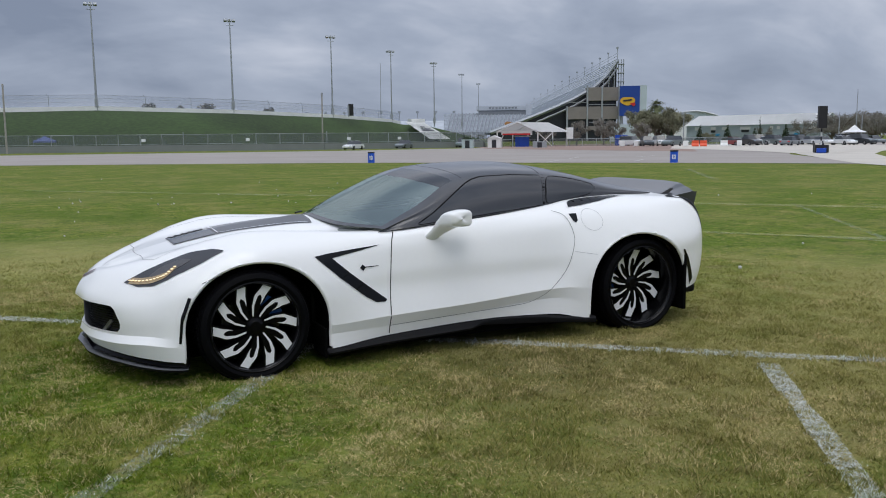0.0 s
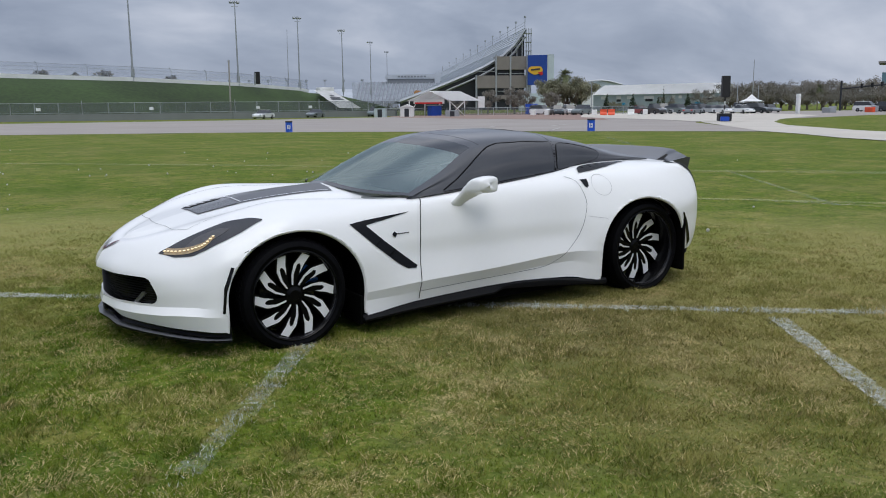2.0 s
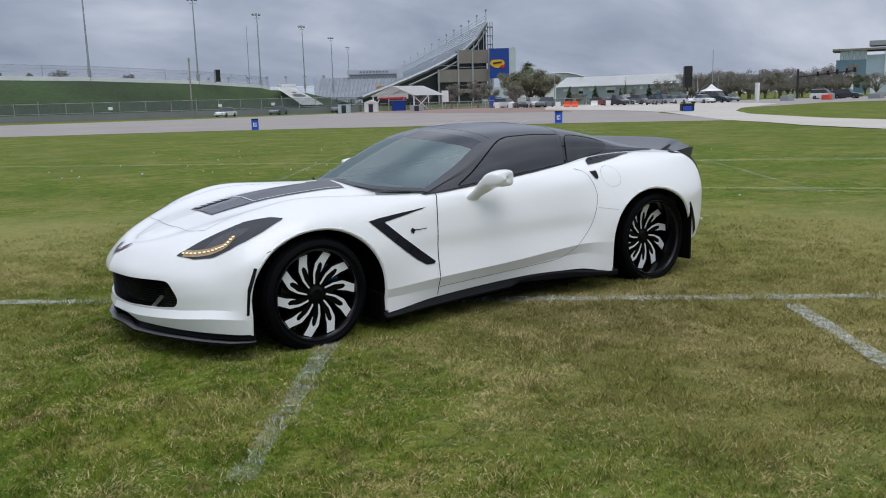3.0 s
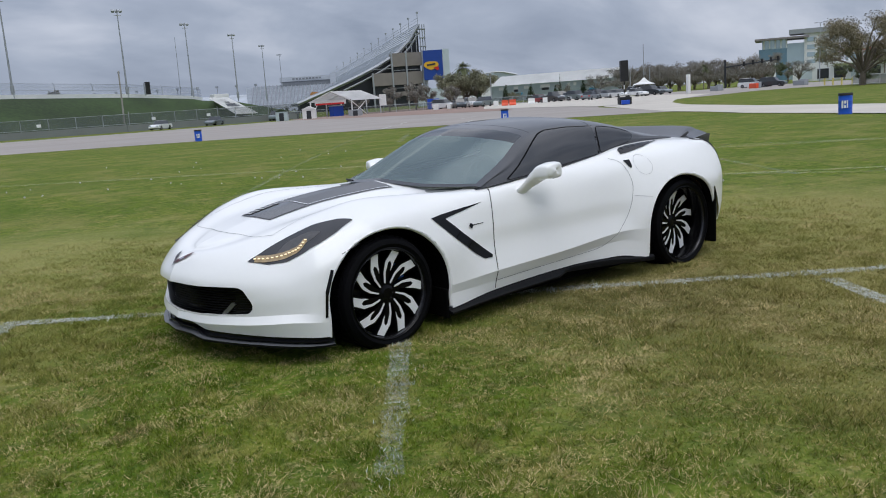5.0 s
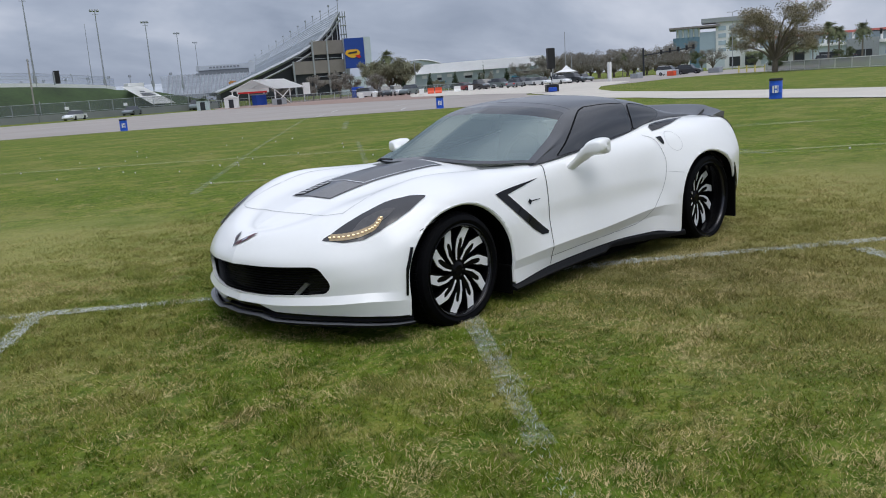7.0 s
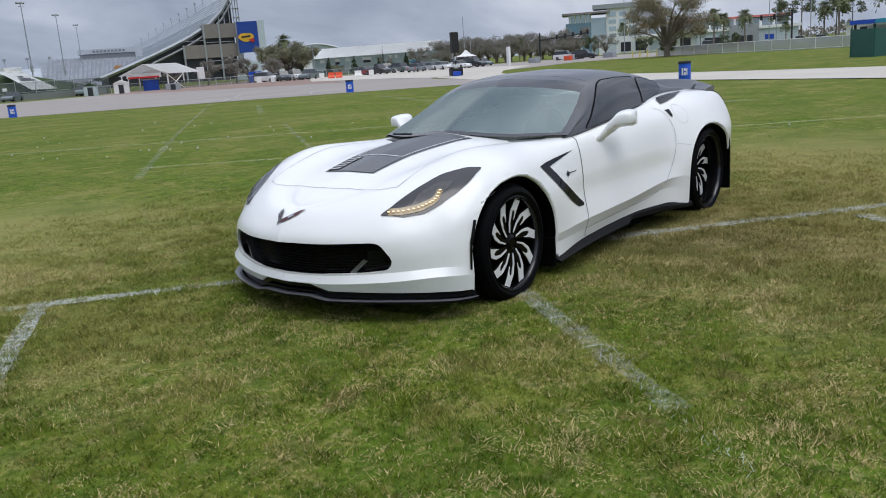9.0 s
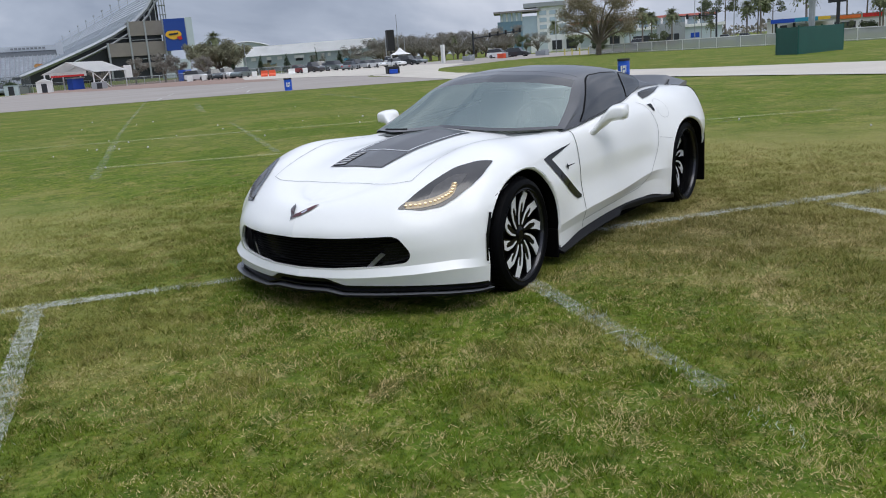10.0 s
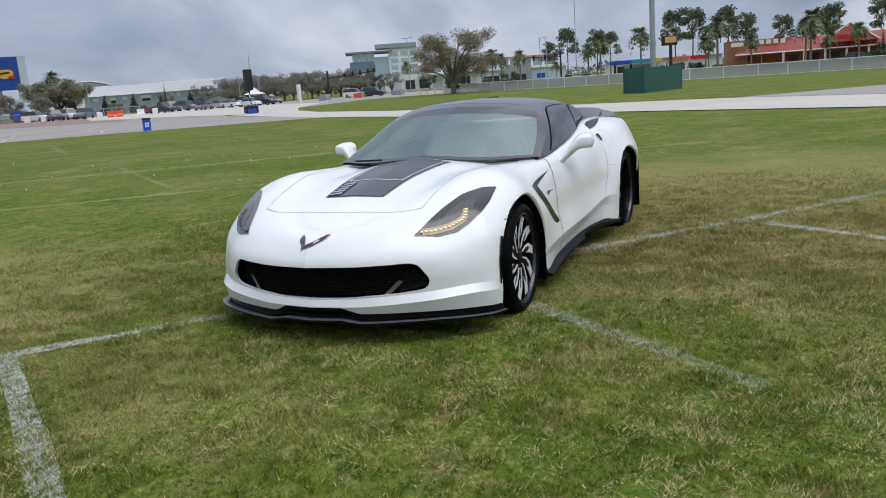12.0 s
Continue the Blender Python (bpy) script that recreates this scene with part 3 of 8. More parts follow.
ROCKER = [(-2.22, 0, 0.36), (-2.19, 0.45, 0.36), (-2.09, 0.84, 0.36), (-1.89, 0.99, 0.33), (-1.42, 1.02, 0.28), (-0.99, 1.018, 0.25), (-0.71, 0.94, 0.287), (-0.1, 0.922, 0.249),
          (0.48, 0.918, 0.221), (0.9, 0.938, 0.213), (1.34, 0.955, 0.215), (1.73, 0.95, 0.232), (1.92, 0.845, 0.246), (2.074, 0.634, 0.234), (2.192, 0.305, 0.217), (2.238, 0, 0.217)]
CREASE = [(-2.24, 0, 0.42), (-2.21, 0.45, 0.42), (-2.1, 0.85, 0.42), (-1.89, 1.0, 0.4), (-1.42, 1.035, 0.36), (-0.99, 1.024, 0.35), (-0.72, 0.962, 0.356), (-0.1, 0.957, 0.316),
          (0.48, 0.942, 0.288), (0.9, 0.952, 0.268), (1.34, 0.975, 0.285), (1.735, 0.947, 0.282), (1.898, 0.822, 0.288), (2.052, 0.622, 0.277), (2.178, 0.305, 0.26), (2.226, 0, 0.254)]
FLANK = [(-2.26, 0, 0.55), (-2.23, 0.45, 0.55), (-2.11, 0.855, 0.55), (-1.9, 1.0, 0.52), (-1.42, 1.062, 0.5), (-0.99, 1.018, 0.47), (-0.72, 0.935, 0.47), (-0.1, 0.928, 0.46),
         (0.48, 0.908, 0.45), (0.9, 0.946, 0.45), (1.34, 0.99, 0.46), (1.715, 0.94, 0.44), (1.89, 0.82, 0.4), (2.055, 0.63, 0.37), (2.195, 0.305, 0.36), (2.245, 0, 0.355)]
SHOULDER = [(-2.24, 0, 0.72), (-2.21, 0.45, 0.72), (-2.09, 0.855, 0.72), (-1.9, 0.995, 0.66), (-1.42, 1.048, 0.645), (-0.99, 0.982, 0.62), (-0.72, 0.922, 0.6), (-0.1, 0.915, 0.6),
            (0.48, 0.895, 0.58), (0.9, 0.918, 0.58), (1.34, 0.978, 0.63), (1.7, 0.91, 0.56), (1.87, 0.79, 0.5), (2.048, 0.61, 0.465), (2.195, 0.305, 0.458), (2.25, 0, 0.452)]
FENDER_TOP = [(-2.2, 0, 0.86), (-2.17, 0.45, 0.86), (-2.05, 0.83, 0.86), (-1.87, 0.915, 0.83), (-1.42, 0.94, 0.84), (-0.99, 0.89, 0.82), (-0.72, 0.872, 0.785), (-0.1, 0.872, 0.75),
              (0.48, 0.855, 0.735), (0.9, 0.846, 0.735), (1.34, 0.878, 0.762), (1.65, 0.8, 0.69), (1.84, 0.69, 0.62), (2.02, 0.51, 0.57), (2.15, 0.265, 0.54), (2.205, 0, 0.535)]
BELT = [(-2.1, 0, 0.93), (-2.07, 0.45, 0.93), (-1.97, 0.78, 0.925), (-1.82, 0.835, 0.926), (-1.4, 0.81, 0.937), (-1, 0.785, 0.912), (-0.72, 0.775, 0.884), (-0.1, 0.808, 0.837),
        (0.48, 0.77, 0.798), (0.9, 0.7, 0.818), (1.28, 0.66, 0.835), (1.53, 0.63, 0.79), (1.75, 0.55, 0.715), (1.965, 0.39, 0.645), (2.097, 0.205, 0.6), (2.152, 0, 0.582)]
HOOD_EDGE = [(-2.02, 0, 0.945), (-1.98, 0.4, 0.945), (-1.88, 0.6, 0.945), (-1.75, 0.66, 0.945), (-1.4, 0.665, 0.957), (-1, 0.69, 0.94), (-0.72, 0.7, 0.9), (-0.1, 0.7, 0.83),
             (0.55, 0.52, 0.797), (0.9, 0.46, 0.79), (1.28, 0.43, 0.785), (1.53, 0.4, 0.752), (1.76, 0.34, 0.705), (1.93, 0.24, 0.65), (2.045, 0.12, 0.612), (2.09, 0, 0.597)]
HOOD_DOME = [(-1.95, 0, 0.955), (-1.9, 0.3, 0.955), (-1.8, 0.45, 0.955), (-1.65, 0.5, 0.955), (-1.35, 0.5, 0.94), (-1, 0.5, 0.92), (-0.72, 0.5, 0.88), (-0.1, 0.5, 0.82),
             (0.66, 0.31, 0.822), (0.92, 0.28, 0.824), (1.28, 0.25, 0.798), (1.53, 0.235, 0.757), (1.78, 0.2, 0.702), (1.93, 0.14, 0.66), (2.03, 0.07, 0.627), (2.065, 0, 0.613)]
SPINE = [(-1.88, 0, 0.96), (-1.82, 0, 0.96), (-1.72, 0, 0.96), (-1.55, 0, 0.955), (-1.3, 0, 0.94), (-1, 0, 0.92), (-0.72, 0, 0.88), (-0.1, 0, 0.82),
         (0.74, 0, 0.862), (0.95, 0, 0.85), (1.28, 0, 0.815), (1.53, 0, 0.77), (1.78, 0, 0.71), (1.92, 0, 0.668), (2.01, 0, 0.64), (2.04, 0, 0.627)]
LINES = [SILL, ROCKER, CREASE, FLANK, SHOULDER, FENDER_TOP, BELT, HOOD_EDGE, HOOD_DOME, SPINE]
SLIM = 0.98
LINES = [[(x, y * SLIM, z) for x, y, z in line] for line in LINES]
FRONT_AXLE, FRONT_HUB, REAR_AXLE, REAR_HUB = 1.326, 0.305, -1.446, 0.318
ARCHES = [(1.305, 0.305, 0.420, 0.372), (-1.405, 0.32, 0.418, 0.378)]


def across(knots, v):
    """Flat facets below the sharp side crease, a smooth curve above it."""
    if len(knots) < 8:
        return spline(knots, v)
    if v < 2:
        i = int(v)
        return np.array(knots[i]) + (v - i) * (np.array(knots[i + 1]) - np.array(knots[i]))
    return spline(knots[2:], v - 2)


def loft(lines, us, vs):
    rows = []
    for u in us:
        knots = [spline(line, u) for line in lines]
        rows.append([across(knots, v) for v in vs])
    return rows


def sheet(bm, rows, mirror=False):
    s = np.array([1, -1, 1]) if mirror else np.array([1, 1, 1])
    vs = [[bm.verts.new(p * s) for p in row] for row in rows]
    for a, b in zip(vs, vs[1:]):
        for i in range(len(a) - 1):
            quad = (a[i], a[i + 1], b[i + 1], b[i])
            bm.faces.new(quad[::-1] if mirror else quad)
    return vs


def inside(poly, x, y):
    hit = False
    for (x0, y0), (x1, y1) in zip(poly, poly[1:] + poly[:1]):
        if (y0 > y) != (y1 > y) and x < (x1 - x0) * (y - y0) / (y1 - y0) + x0:
            hit = not hit
    return hit


def nearest_on(poly, x, y):
    best = None
    for (x0, y0), (x1, y1) in zip(poly, poly[1:] + poly[:1]):
        dx, dy = x1 - x0, y1 - y0
        f = max(0.0, min(1.0, ((x - x0) * dx + (y - y0) * dy) / (dx * dx + dy * dy + 1e-12)))
        q = (x0 + f * dx, y0 + f * dy)
        d = (q[0] - x) ** 2 + (q[1] - y) ** 2
        if best is None or d < best[0]:
            best = (d, q)
    return best[1]


def rounded(poly, step=0.02, soft=2):
    """A closed outline with its corners eased."""
    out = []
    for (x0, y0), (x1, y1) in zip(poly, poly[1:] + poly[:1]):
        n = max(1, int(math.hypot(x1 - x0, y1 - y0) / step))
        out += [(x0 + (x1 - x0) * k / n, y0 + (y1 - y0) * k / n) for k in range(n)]
    for _ in range(soft):
        out = [((a[0] + 2 * b[0] + c[0]) / 4, (a[1] + 2 * b[1] + c[1]) / 4) for a, b, c in zip(out[-1:] + out[:-1], out, out[1:] + out[:1])]
    return out


from mathutils.bvhtree import BVHTree
from mathutils.geometry import delaunay_2d_cdt

body_bm = bmesh.new()
rows = loft(LINES, np.linspace(0, 15, 15 * 16 + 1), np.linspace(0, 9, 9 * 9 + 1))
for row in rows:
    for q in row:
        if q[0] > 1.95 and abs(q[1]) < .40 and q[2] < .25:
            f = max(0.0, min(1.0, (.276 - abs(q[1])) / .10))
            q[2] = max(q[2], .168 + .044 * f)
sheet(body_bm, rows)
sheet(body_bm, rows, True)
bmesh.ops.remove_doubles(body_bm, verts=body_bm.verts, dist=0.0006)
BODY = BVHTree.FromBMesh(body_bm)

# the cabin: from the belt line over the roof rail to the middle of the roof
WINDOW_FOOT = [(0.5, 0.765, 0.797), (0.28, 0.785, 0.82), (-0.08, 0.775, 0.85), (-0.42, 0.745, 0.878), (-0.8, 0.707, 0.904), (-1.08, 0.665, 0.942), (-1.42, 0.625, 0.96), (-1.8, 0.605, 0.95)]
WINDOW_BULGE = [(0.485, 0.765, 0.808), (0.22, 0.753, 0.882), (-0.1, 0.723, 0.965), (-0.43, 0.688, 1.015), (-0.8, 0.668, 1.01), (-1.09, 0.645, 1.003), (-1.43, 0.616, 0.98), (-1.8, 0.6, 0.955)]
ROOF_RAIL = [(0.475, 0.755, 0.818), (0.17, 0.692, 0.948), (-0.1, 0.615, 1.082), (-0.42, 0.578, 1.136), (-0.8, 0.583, 1.126), (-1.12, 0.578, 1.086), (-1.46, 0.578, 1.004), (-1.8, 0.585, 0.958)]
ROOF_SIDE = [(0.66, 0.42, 0.826), (0.34, 0.4, 0.99), (-0.03, 0.375, 1.14), (-0.42, 0.36, 1.188), (-0.82, 0.365, 1.174), (-1.16, 0.38, 1.116), (-1.5, 0.4, 1.034), (-1.84, 0.42, 0.962)]
ROOF_SPINE = [(0.745, 0, 0.86), (0.42, 0, 1.015), (0.02, 0, 1.165), (-0.42, 0, 1.208), (-0.84, 0, 1.195), (-1.2, 0, 1.13), (-1.55, 0, 1.045), (-1.88, 0, 0.965)]
CABIN = [WINDOW_FOOT, WINDOW_BULGE, ROOF_RAIL, ROOF_SIDE, ROOF_SPINE]
top_bm = bmesh.new()
top_rows = loft(CABIN, np.linspace(0, 7, 225), np.linspace(0, 4, 101))
sheet(top_bm, top_rows)
sheet(top_bm, top_rows, True)
TOP = BVHTree.FromBMesh(top_bm)
top_bm.free()


def cast(axis, a, b, side, tree):
    if axis == "Y":
        hit = tree.ray_cast(Vector((a, 3.0 * side, b)), Vector((0, -side, 0)))
    elif axis == "X":
        hit = tree.ray_cast(Vector((6.0, a * side, b)), Vector((-1, 0, 0)))
    else:
        hit = tree.ray_cast(Vector((a, b * side, 4.0)), Vector((0, 0, -1)))
    if hit[0] is None:
        q = {"Y": Vector((a, 0.9 * side, b)), "X": Vector((2.2, a * side, b)), "Z": Vector((a, b * side, 0.8))}[axis]
        hit = tree.find_nearest(q)
    p, n = hit[0], hit[1]
    toward = {"Y": Vector((0, side, 0)), "X": Vector((1, 0, 0)), "Z": Vector((0, 0, 1))}[axis]
    return p, (n if n.dot(toward) > 0 else -n)


def skin(outline, axis, side=1, off=0.003, step=0.025, tree=None):
    """A sheet that lies on the body inside an outline given in side (x, z), front (y, z) or top (x, y) view."""
    tree = tree or BODY
    edge = []
    for (x0, y0), (x1, y1) in zip(outline, outline[1:] + outline[:1]):
        n = max(1, int(math.hypot(x1 - x0, y1 - y0) / step))
        edge += [Vector((x0 + (x1 - x0) * k / n, y0 + (y1 - y0) * k / n)) for k in range(n)]
    lo = [min(p[i] for p in edge) for i in (0, 1)]
    hi = [max(p[i] for p in edge) for i in (0, 1)]
    poly = [tuple(p) for p in edge]
    grid = []
    x = lo[0] + step * 0.5
    while x < hi[0]:
        y = lo[1] + step * 0.5
        while y < hi[1]:
            if inside(poly, x, y):
                q = nearest_on(poly, x, y)
                if math.hypot(q[0] - x, q[1] - y) > step * 0.45:
                    grid.append(Vector((x, y)))
            y += step
        x += step
    n = len(edge)
    out = delaunay_2d_cdt(edge + grid, [(i, (i + 1) % n) for i in range(n)], [], 1, 1e-6)
    bm = bmesh.new()
    vs = []
    for p in out[0]:
        q, nrm = cast(axis, p[0], p[1], side, tree)
        vs.append(bm.verts.new(q + nrm * off))
    for f in out[2]:
        try:
            bm.faces.new([vs[i] for i in f])
        except ValueError:
            pass
    return bm


def ribbon(line, axis, width=0.005, side=1, off=0.0022, tree=None, step=0.02):
    """A narrow strip along a line on the body: a panel joint."""
    pts = []
    for (x0, y0), (x1, y1) in zip(line, line[1:]):
        n = max(1, int(math.hypot(x1 - x0, y1 - y0) / step))
        pts += [(x0 + (x1 - x0) * k / n, y0 + (y1 - y0) * k / n) for k in range(n)]
    pts.append(line[-1])
    bm = bmesh.new()
    prev = None
    for i, (x, y) in enumerate(pts):
        a, b = pts[max(0, i - 1)], pts[min(len(pts) - 1, i + 1)]
        d = math.hypot(b[0] - a[0], b[1] - a[1]) or 1
        nx, ny = -(b[1] - a[1]) / d * width / 2, (b[0] - a[0]) / d * width / 2
        pair = []
        for s in (1, -1):
            q, nrm = cast(axis, x + s * nx, y + s * ny, side, tree or BODY)
            pair.append(bm.verts.new(q + nrm * off))
        if prev:
            bm.faces.new((prev[0], prev[1], pair[1], pair[0]))
        prev = pair
    return bm


def curve2(pts, n=6):
    """A smooth open line through points."""
    return [tuple(spline([(a, b) for a, b in pts], t)) for t in np.linspace(0, len(pts) - 1, (len(pts) - 1) * n + 1)]


car = thing("sports_car", "white low sports car with black roof and hood stripe", "car", pose(0, .018, 0))

GRILLE = [(0, .437), (.30, .437), (.55, .440), (.58, .432), (.638, .345), (.630, .310), (.59, .288), (.46, .276), (.20, .264), (0, .262)]
GRILLE_FULL = rounded(GRILLE + [(-a, b) for a, b in GRILLE[-2:0:-1]], 0.02, 1)


def cut(bm, test, snap):
    gone = [f for f in bm.faces if test(f.calc_center_median())]
    dead = set(gone)
    rim = {v for f in gone for v in f.verts if any(g not in dead for g in v.link_faces)}
    bmesh.ops.delete(bm, geom=gone, context="FACES")
    rim = [v for v in rim if v.is_valid]
    for v in rim:
        v.co = snap(v.co)
    return [e for e in {e for v in rim for e in v.link_edges} if e.is_boundary]


def lip(bm, edges, way):
    """Turns a cut edge inwards, so that the panel shows its thickness."""
    r = bmesh.ops.extrude_edge_only(bm, edges=edges)
    for v in r["geom"]:
        if isinstance(v, bmesh.types.BMVert):
            v.co += way(v.co)


ROLL = .014  # width of the rolled lip round a wheel opening
for cx, cz, rx, rz in ARCHES:
    def on_arch(p, cx=cx, cz=cz, rx=rx, rz=rz):
        rx, rz = rx + ROLL, rz + ROLL
        if p.z < cz:
            return Vector((cx + math.copysign(rx, p.x - cx), p.y, p.z))
        d = math.hypot((p.x - cx) / rx, (p.z - cz) / rz) or 1
        return Vector((cx + (p.x - cx) / d, p.y, cz + (p.z - cz) / d))

    def in_arch(p, cx=cx, cz=cz, rx=rx, rz=rz):
        rx, rz = rx + ROLL, rz + ROLL
        return abs(p.y) > 0.45 and (abs(p.x - cx) < rx if p.z < cz else math.hypot((p.x - cx) / rx, (p.z - cz) / rz) < 1)

    e = cut(body_bm, in_arch, on_arch)
    lip(body_bm, e, lambda p: Vector((0, -0.06 if p.y > 0 else 0.06, 0)))


def on_grille(p):
    y, z = nearest_on(GRILLE_FULL, p.y, p.z)
    return cast("X", y, z, 1, BODY)[0]


e = cut(body_bm, lambda p: p.x > 1.8 and inside(GRILLE_FULL, p.y, p.z), on_grille)
lip(body_bm, e, lambda p: Vector((-0.022, 0, 0)))
cabin_gone = [f for f in body_bm.faces if -1.0 < f.calc_center_median().x < 0.42 and f.calc_center_median().z > 0.72 and abs(f.calc_center_median().y) < 0.66]
bmesh.ops.delete(body_bm, geom=cabin_gone, context="FACES")
body = part("body", body_bm, WHITE, car, "glossy white body", smooth=True, sharp=14)

# wheel houses
for cx, cz, rx, rz in ARCHES:
    for s in (1, -1):
        bm = bmesh.new()
        ring = []
        path = [(cx + rx + .012, .12)] + [(cx + (rx + .012) * math.cos(a), cz + (rz + .012) * math.sin(a)) for a in np.linspace(0, math.pi, 29)] + [(cx - rx - .012, .12)]
        for px, pz in path:
            ring.append([bm.verts.new((px, s * y, pz)) for y in (0.88, 0.45)])
        for a, b in zip(ring, ring[1:]):
            bm.faces.new((a[0], a[1], b[1], b[0]))
        bm.faces.new([r[1] for r in ring])
        part("wheel_house", bm, DARK, car, "black wheel house lining")

# rolled lips round the wheel openings
for cx, cz, rx, rz in ARCHES:
    for s in (1, -1):
        bm, edge_bm = bmesh.new(), bmesh.new()
        prev = prev_edge = None
        low = .14 if cx > 0 else .16
        drops = np.linspace(low, cz, 7)[:-1]
        spots = [(1, 0, z) for z in drops] + [(math.cos(a), math.sin(a), None) for a in np.linspace(0, math.pi, 57)] + [(-1, 0, z) for z in drops[::-1]]
        for ca, sa, zz in spots:
            g = ROLL
            ring = []
            for grow, off in ((g + .002, -.003), (g - .001, .0002), (g * .45, -.0008), (.003, -.0035), (0.0, -.008), (-.0015, -.013)):
                px, pz = cx + (rx + grow) * ca, (cz + (rz + grow) * sa) if zz is None else zz
                q = cast("Y", cx + (rx + g + .001) * ca, (cz + (rz + g + .001) * sa) if zz is None else zz, s, BODY)[0]
                ring.append(bm.verts.new((px, q.y + s * off, pz)))
            if prev:
                for i in range(5):
                    bm.faces.new((prev[i], prev[i + 1], ring[i + 1], ring[i]))
            prev = ring
            edge = [edge_bm.verts.new((cx + (rx - .002) * ca, q.y + s * off, (cz + (rz - .002) * sa) if zz is None else zz)) for off in (-.012, -.07)]
            if prev_edge:
                edge_bm.faces.new((prev_edge[0], prev_edge[1], edge[1], edge[0]))
            prev_edge = edge
        arch_lip = part("wheel_arch_lip", bm, WHITE, car, "white rolled wheel arch lip", smooth=True, sharp=25)
        part("liner_edge", edge_bm, DARK, arch_lip, "black edge of the wheel house lining", smooth=True)

# floor pan, so that no light falls through
for x0, x1, half in ((-2.0, -1.0, .58), (-.998, .90, .84), (.902, 1.74, .58), (1.742, 2.04, .52)):
    part("underbody", boxed(x0, x1, -half, half, .085, .19), DARK, car)
for x0, x1 in ((1.78, 1.95), (-1.98, -1.80), (-.92, .90)):
    part("bulkhead", boxed(x0, x1, -0.60, 0.60, 0.19, 0.40 if x0 > 0 else 0.55, 0.02), TRIM, car)

# cabin panels
NU = 14
A_V, ROOF_U, HATCH_U = 2.0, 2.0, 4.15


def cabin(u0, u1, v0, v1, both=True, off=0.0):
    bm = bmesh.new()
    us = np.linspace(u0, u1, max(2, int((u1 - u0) * NU)) + 1)
    vs = np.linspace(v0, v1, max(2, int((v1 - v0) * 10)) + 1)
    r = loft(CABIN, us, vs)
    sheet(bm, r)
    if both:
        sheet(bm, r, True)
        bmesh.ops.remove_doubles(bm, verts=bm.verts, dist=0.0006)
    return bm


part("windshield", cabin(0.10, 1.68, 2.11, 4.0), WINDSHIELD, car, "raked windshield with a greenish tint", smooth=True)
part("sun_strip", cabin(1.68, 2.05, 2.11, 4.0), TINT, car, "dark tinted band at the windshield top", smooth=True)
for s in (False, True):
    bm = bmesh.new()
    sheet(bm, loft(CABIN, np.linspace(0, 2.3, 34), np.linspace(1.97, 2.11, 5)), s)
    part("a_pillar", bm, ROOF, car, "black windshield pillar", smooth=True)
part("windshield_header", cabin(2.05, 2.28, 2.11, 4.0), ROOF, car, smooth=True)
part("cowl", cabin(0.0, 0.10, 2.0, 4.0), ROOF, car, smooth=True)
part("roof_joint", cabin(2.28, 2.30, 2.0, 4.0), GAP, car)
part("roof_panel", cabin(2.30, 4.0, 1.97, 4.0), ROOF, car, "removable satin black roof panel", smooth=True)
part("hatch", cabin(4.03, 7.0, 1.97, 4.0), ROOF, car, "dark rear hatch", smooth=True)
part("roof_joint", cabin(4.0, 4.03, 1.97, 4.0), GAP, car)
WINDOW = [(.23, .834), (.10, .903), (0, .966), (-.09, 1.024), (-.17, 1.070), (-.235, 1.100), (-.32, 1.119), (-.55, 1.124), (-.805, 1.114), (-.785, 1.02), (-.762, .914), (-.42, .886), (-.08, .857)]
QUARTER = [(-.845, 1.110), (-.95, 1.100), (-1.08, 1.080), (-1.2, 1.052), (-1.285, 1.026), (-1.272, 1.0), (-1.20, .970), (-1.0, .944), (-.790, .918), (-.815, 1.0)]
PANE_ROWS = loft(CABIN, np.linspace(.1, 5.9, 233), np.linspace(-.02, 2.0, 61))


def pane(outline, side, off=.006):
    """A window of the cabin's own curve, trimmed to an outline in side view."""
    bm = bmesh.new()
    sheet(bm, PANE_ROWS, side < 0)
    bm.normal_update()
    shift = {v: v.normal * (off if v.normal.y * side > 0 else -off) for v in bm.verts}
    for v, d in shift.items():
        v.co += d
    gone = [f for f in bm.faces if not inside(outline, f.calc_center_median().x, f.calc_center_median().z)]
    bmesh.ops.delete(bm, geom=gone, context="FACES")
    for v in {v for e in bm.edges if e.is_boundary for v in e.verts}:
        q = nearest_on(outline, v.co.x, v.co.z)
        v.co.x, v.co.z = q
    return bm


for side in (1, -1):
    bm = bmesh.new()
    sheet(bm, loft(CABIN, np.linspace(0, 5.75, 72), np.linspace(-.02, 1.97, 16)), side < 0)
    part("window_surround", bm, ROOF, car, "dark satin window surround", smooth=True)
    bm = bmesh.new()
    sheet(bm, loft(CABIN, np.linspace(5.75, 7.0, 24), np.linspace(0, 1.97, 16)), side < 0)
    part("rear_pillar", bm, ROOF, car, "black rear pillar", smooth=True)
    part("side_window", pane(WINDOW, side), TINT, car, "dark tinted door window", smooth=True)
    part("quarter_window", pane(rounded(QUARTER, .03, 1), side), TINT, car, "dark tinted quarter window", smooth=True)
    part("window_seal", ribbon([(-.824, 1.118), (-.80, 1.02), (-.776, .914)], "Y", .020, side, .014, TOP), RUBBER, car)
    for outline in (WINDOW, rounded(QUARTER, .03, 1)):
        line = []
        for x, z in rounded(outline, .02, 1):
            p, n = cast("Y", x, z, side, TOP)
            line.append(p + n * .0075)
        part("window_seal", tube(bmesh.new(), line + line[:1], .0062, 6), RUBBER, car, "black rubber window seal")

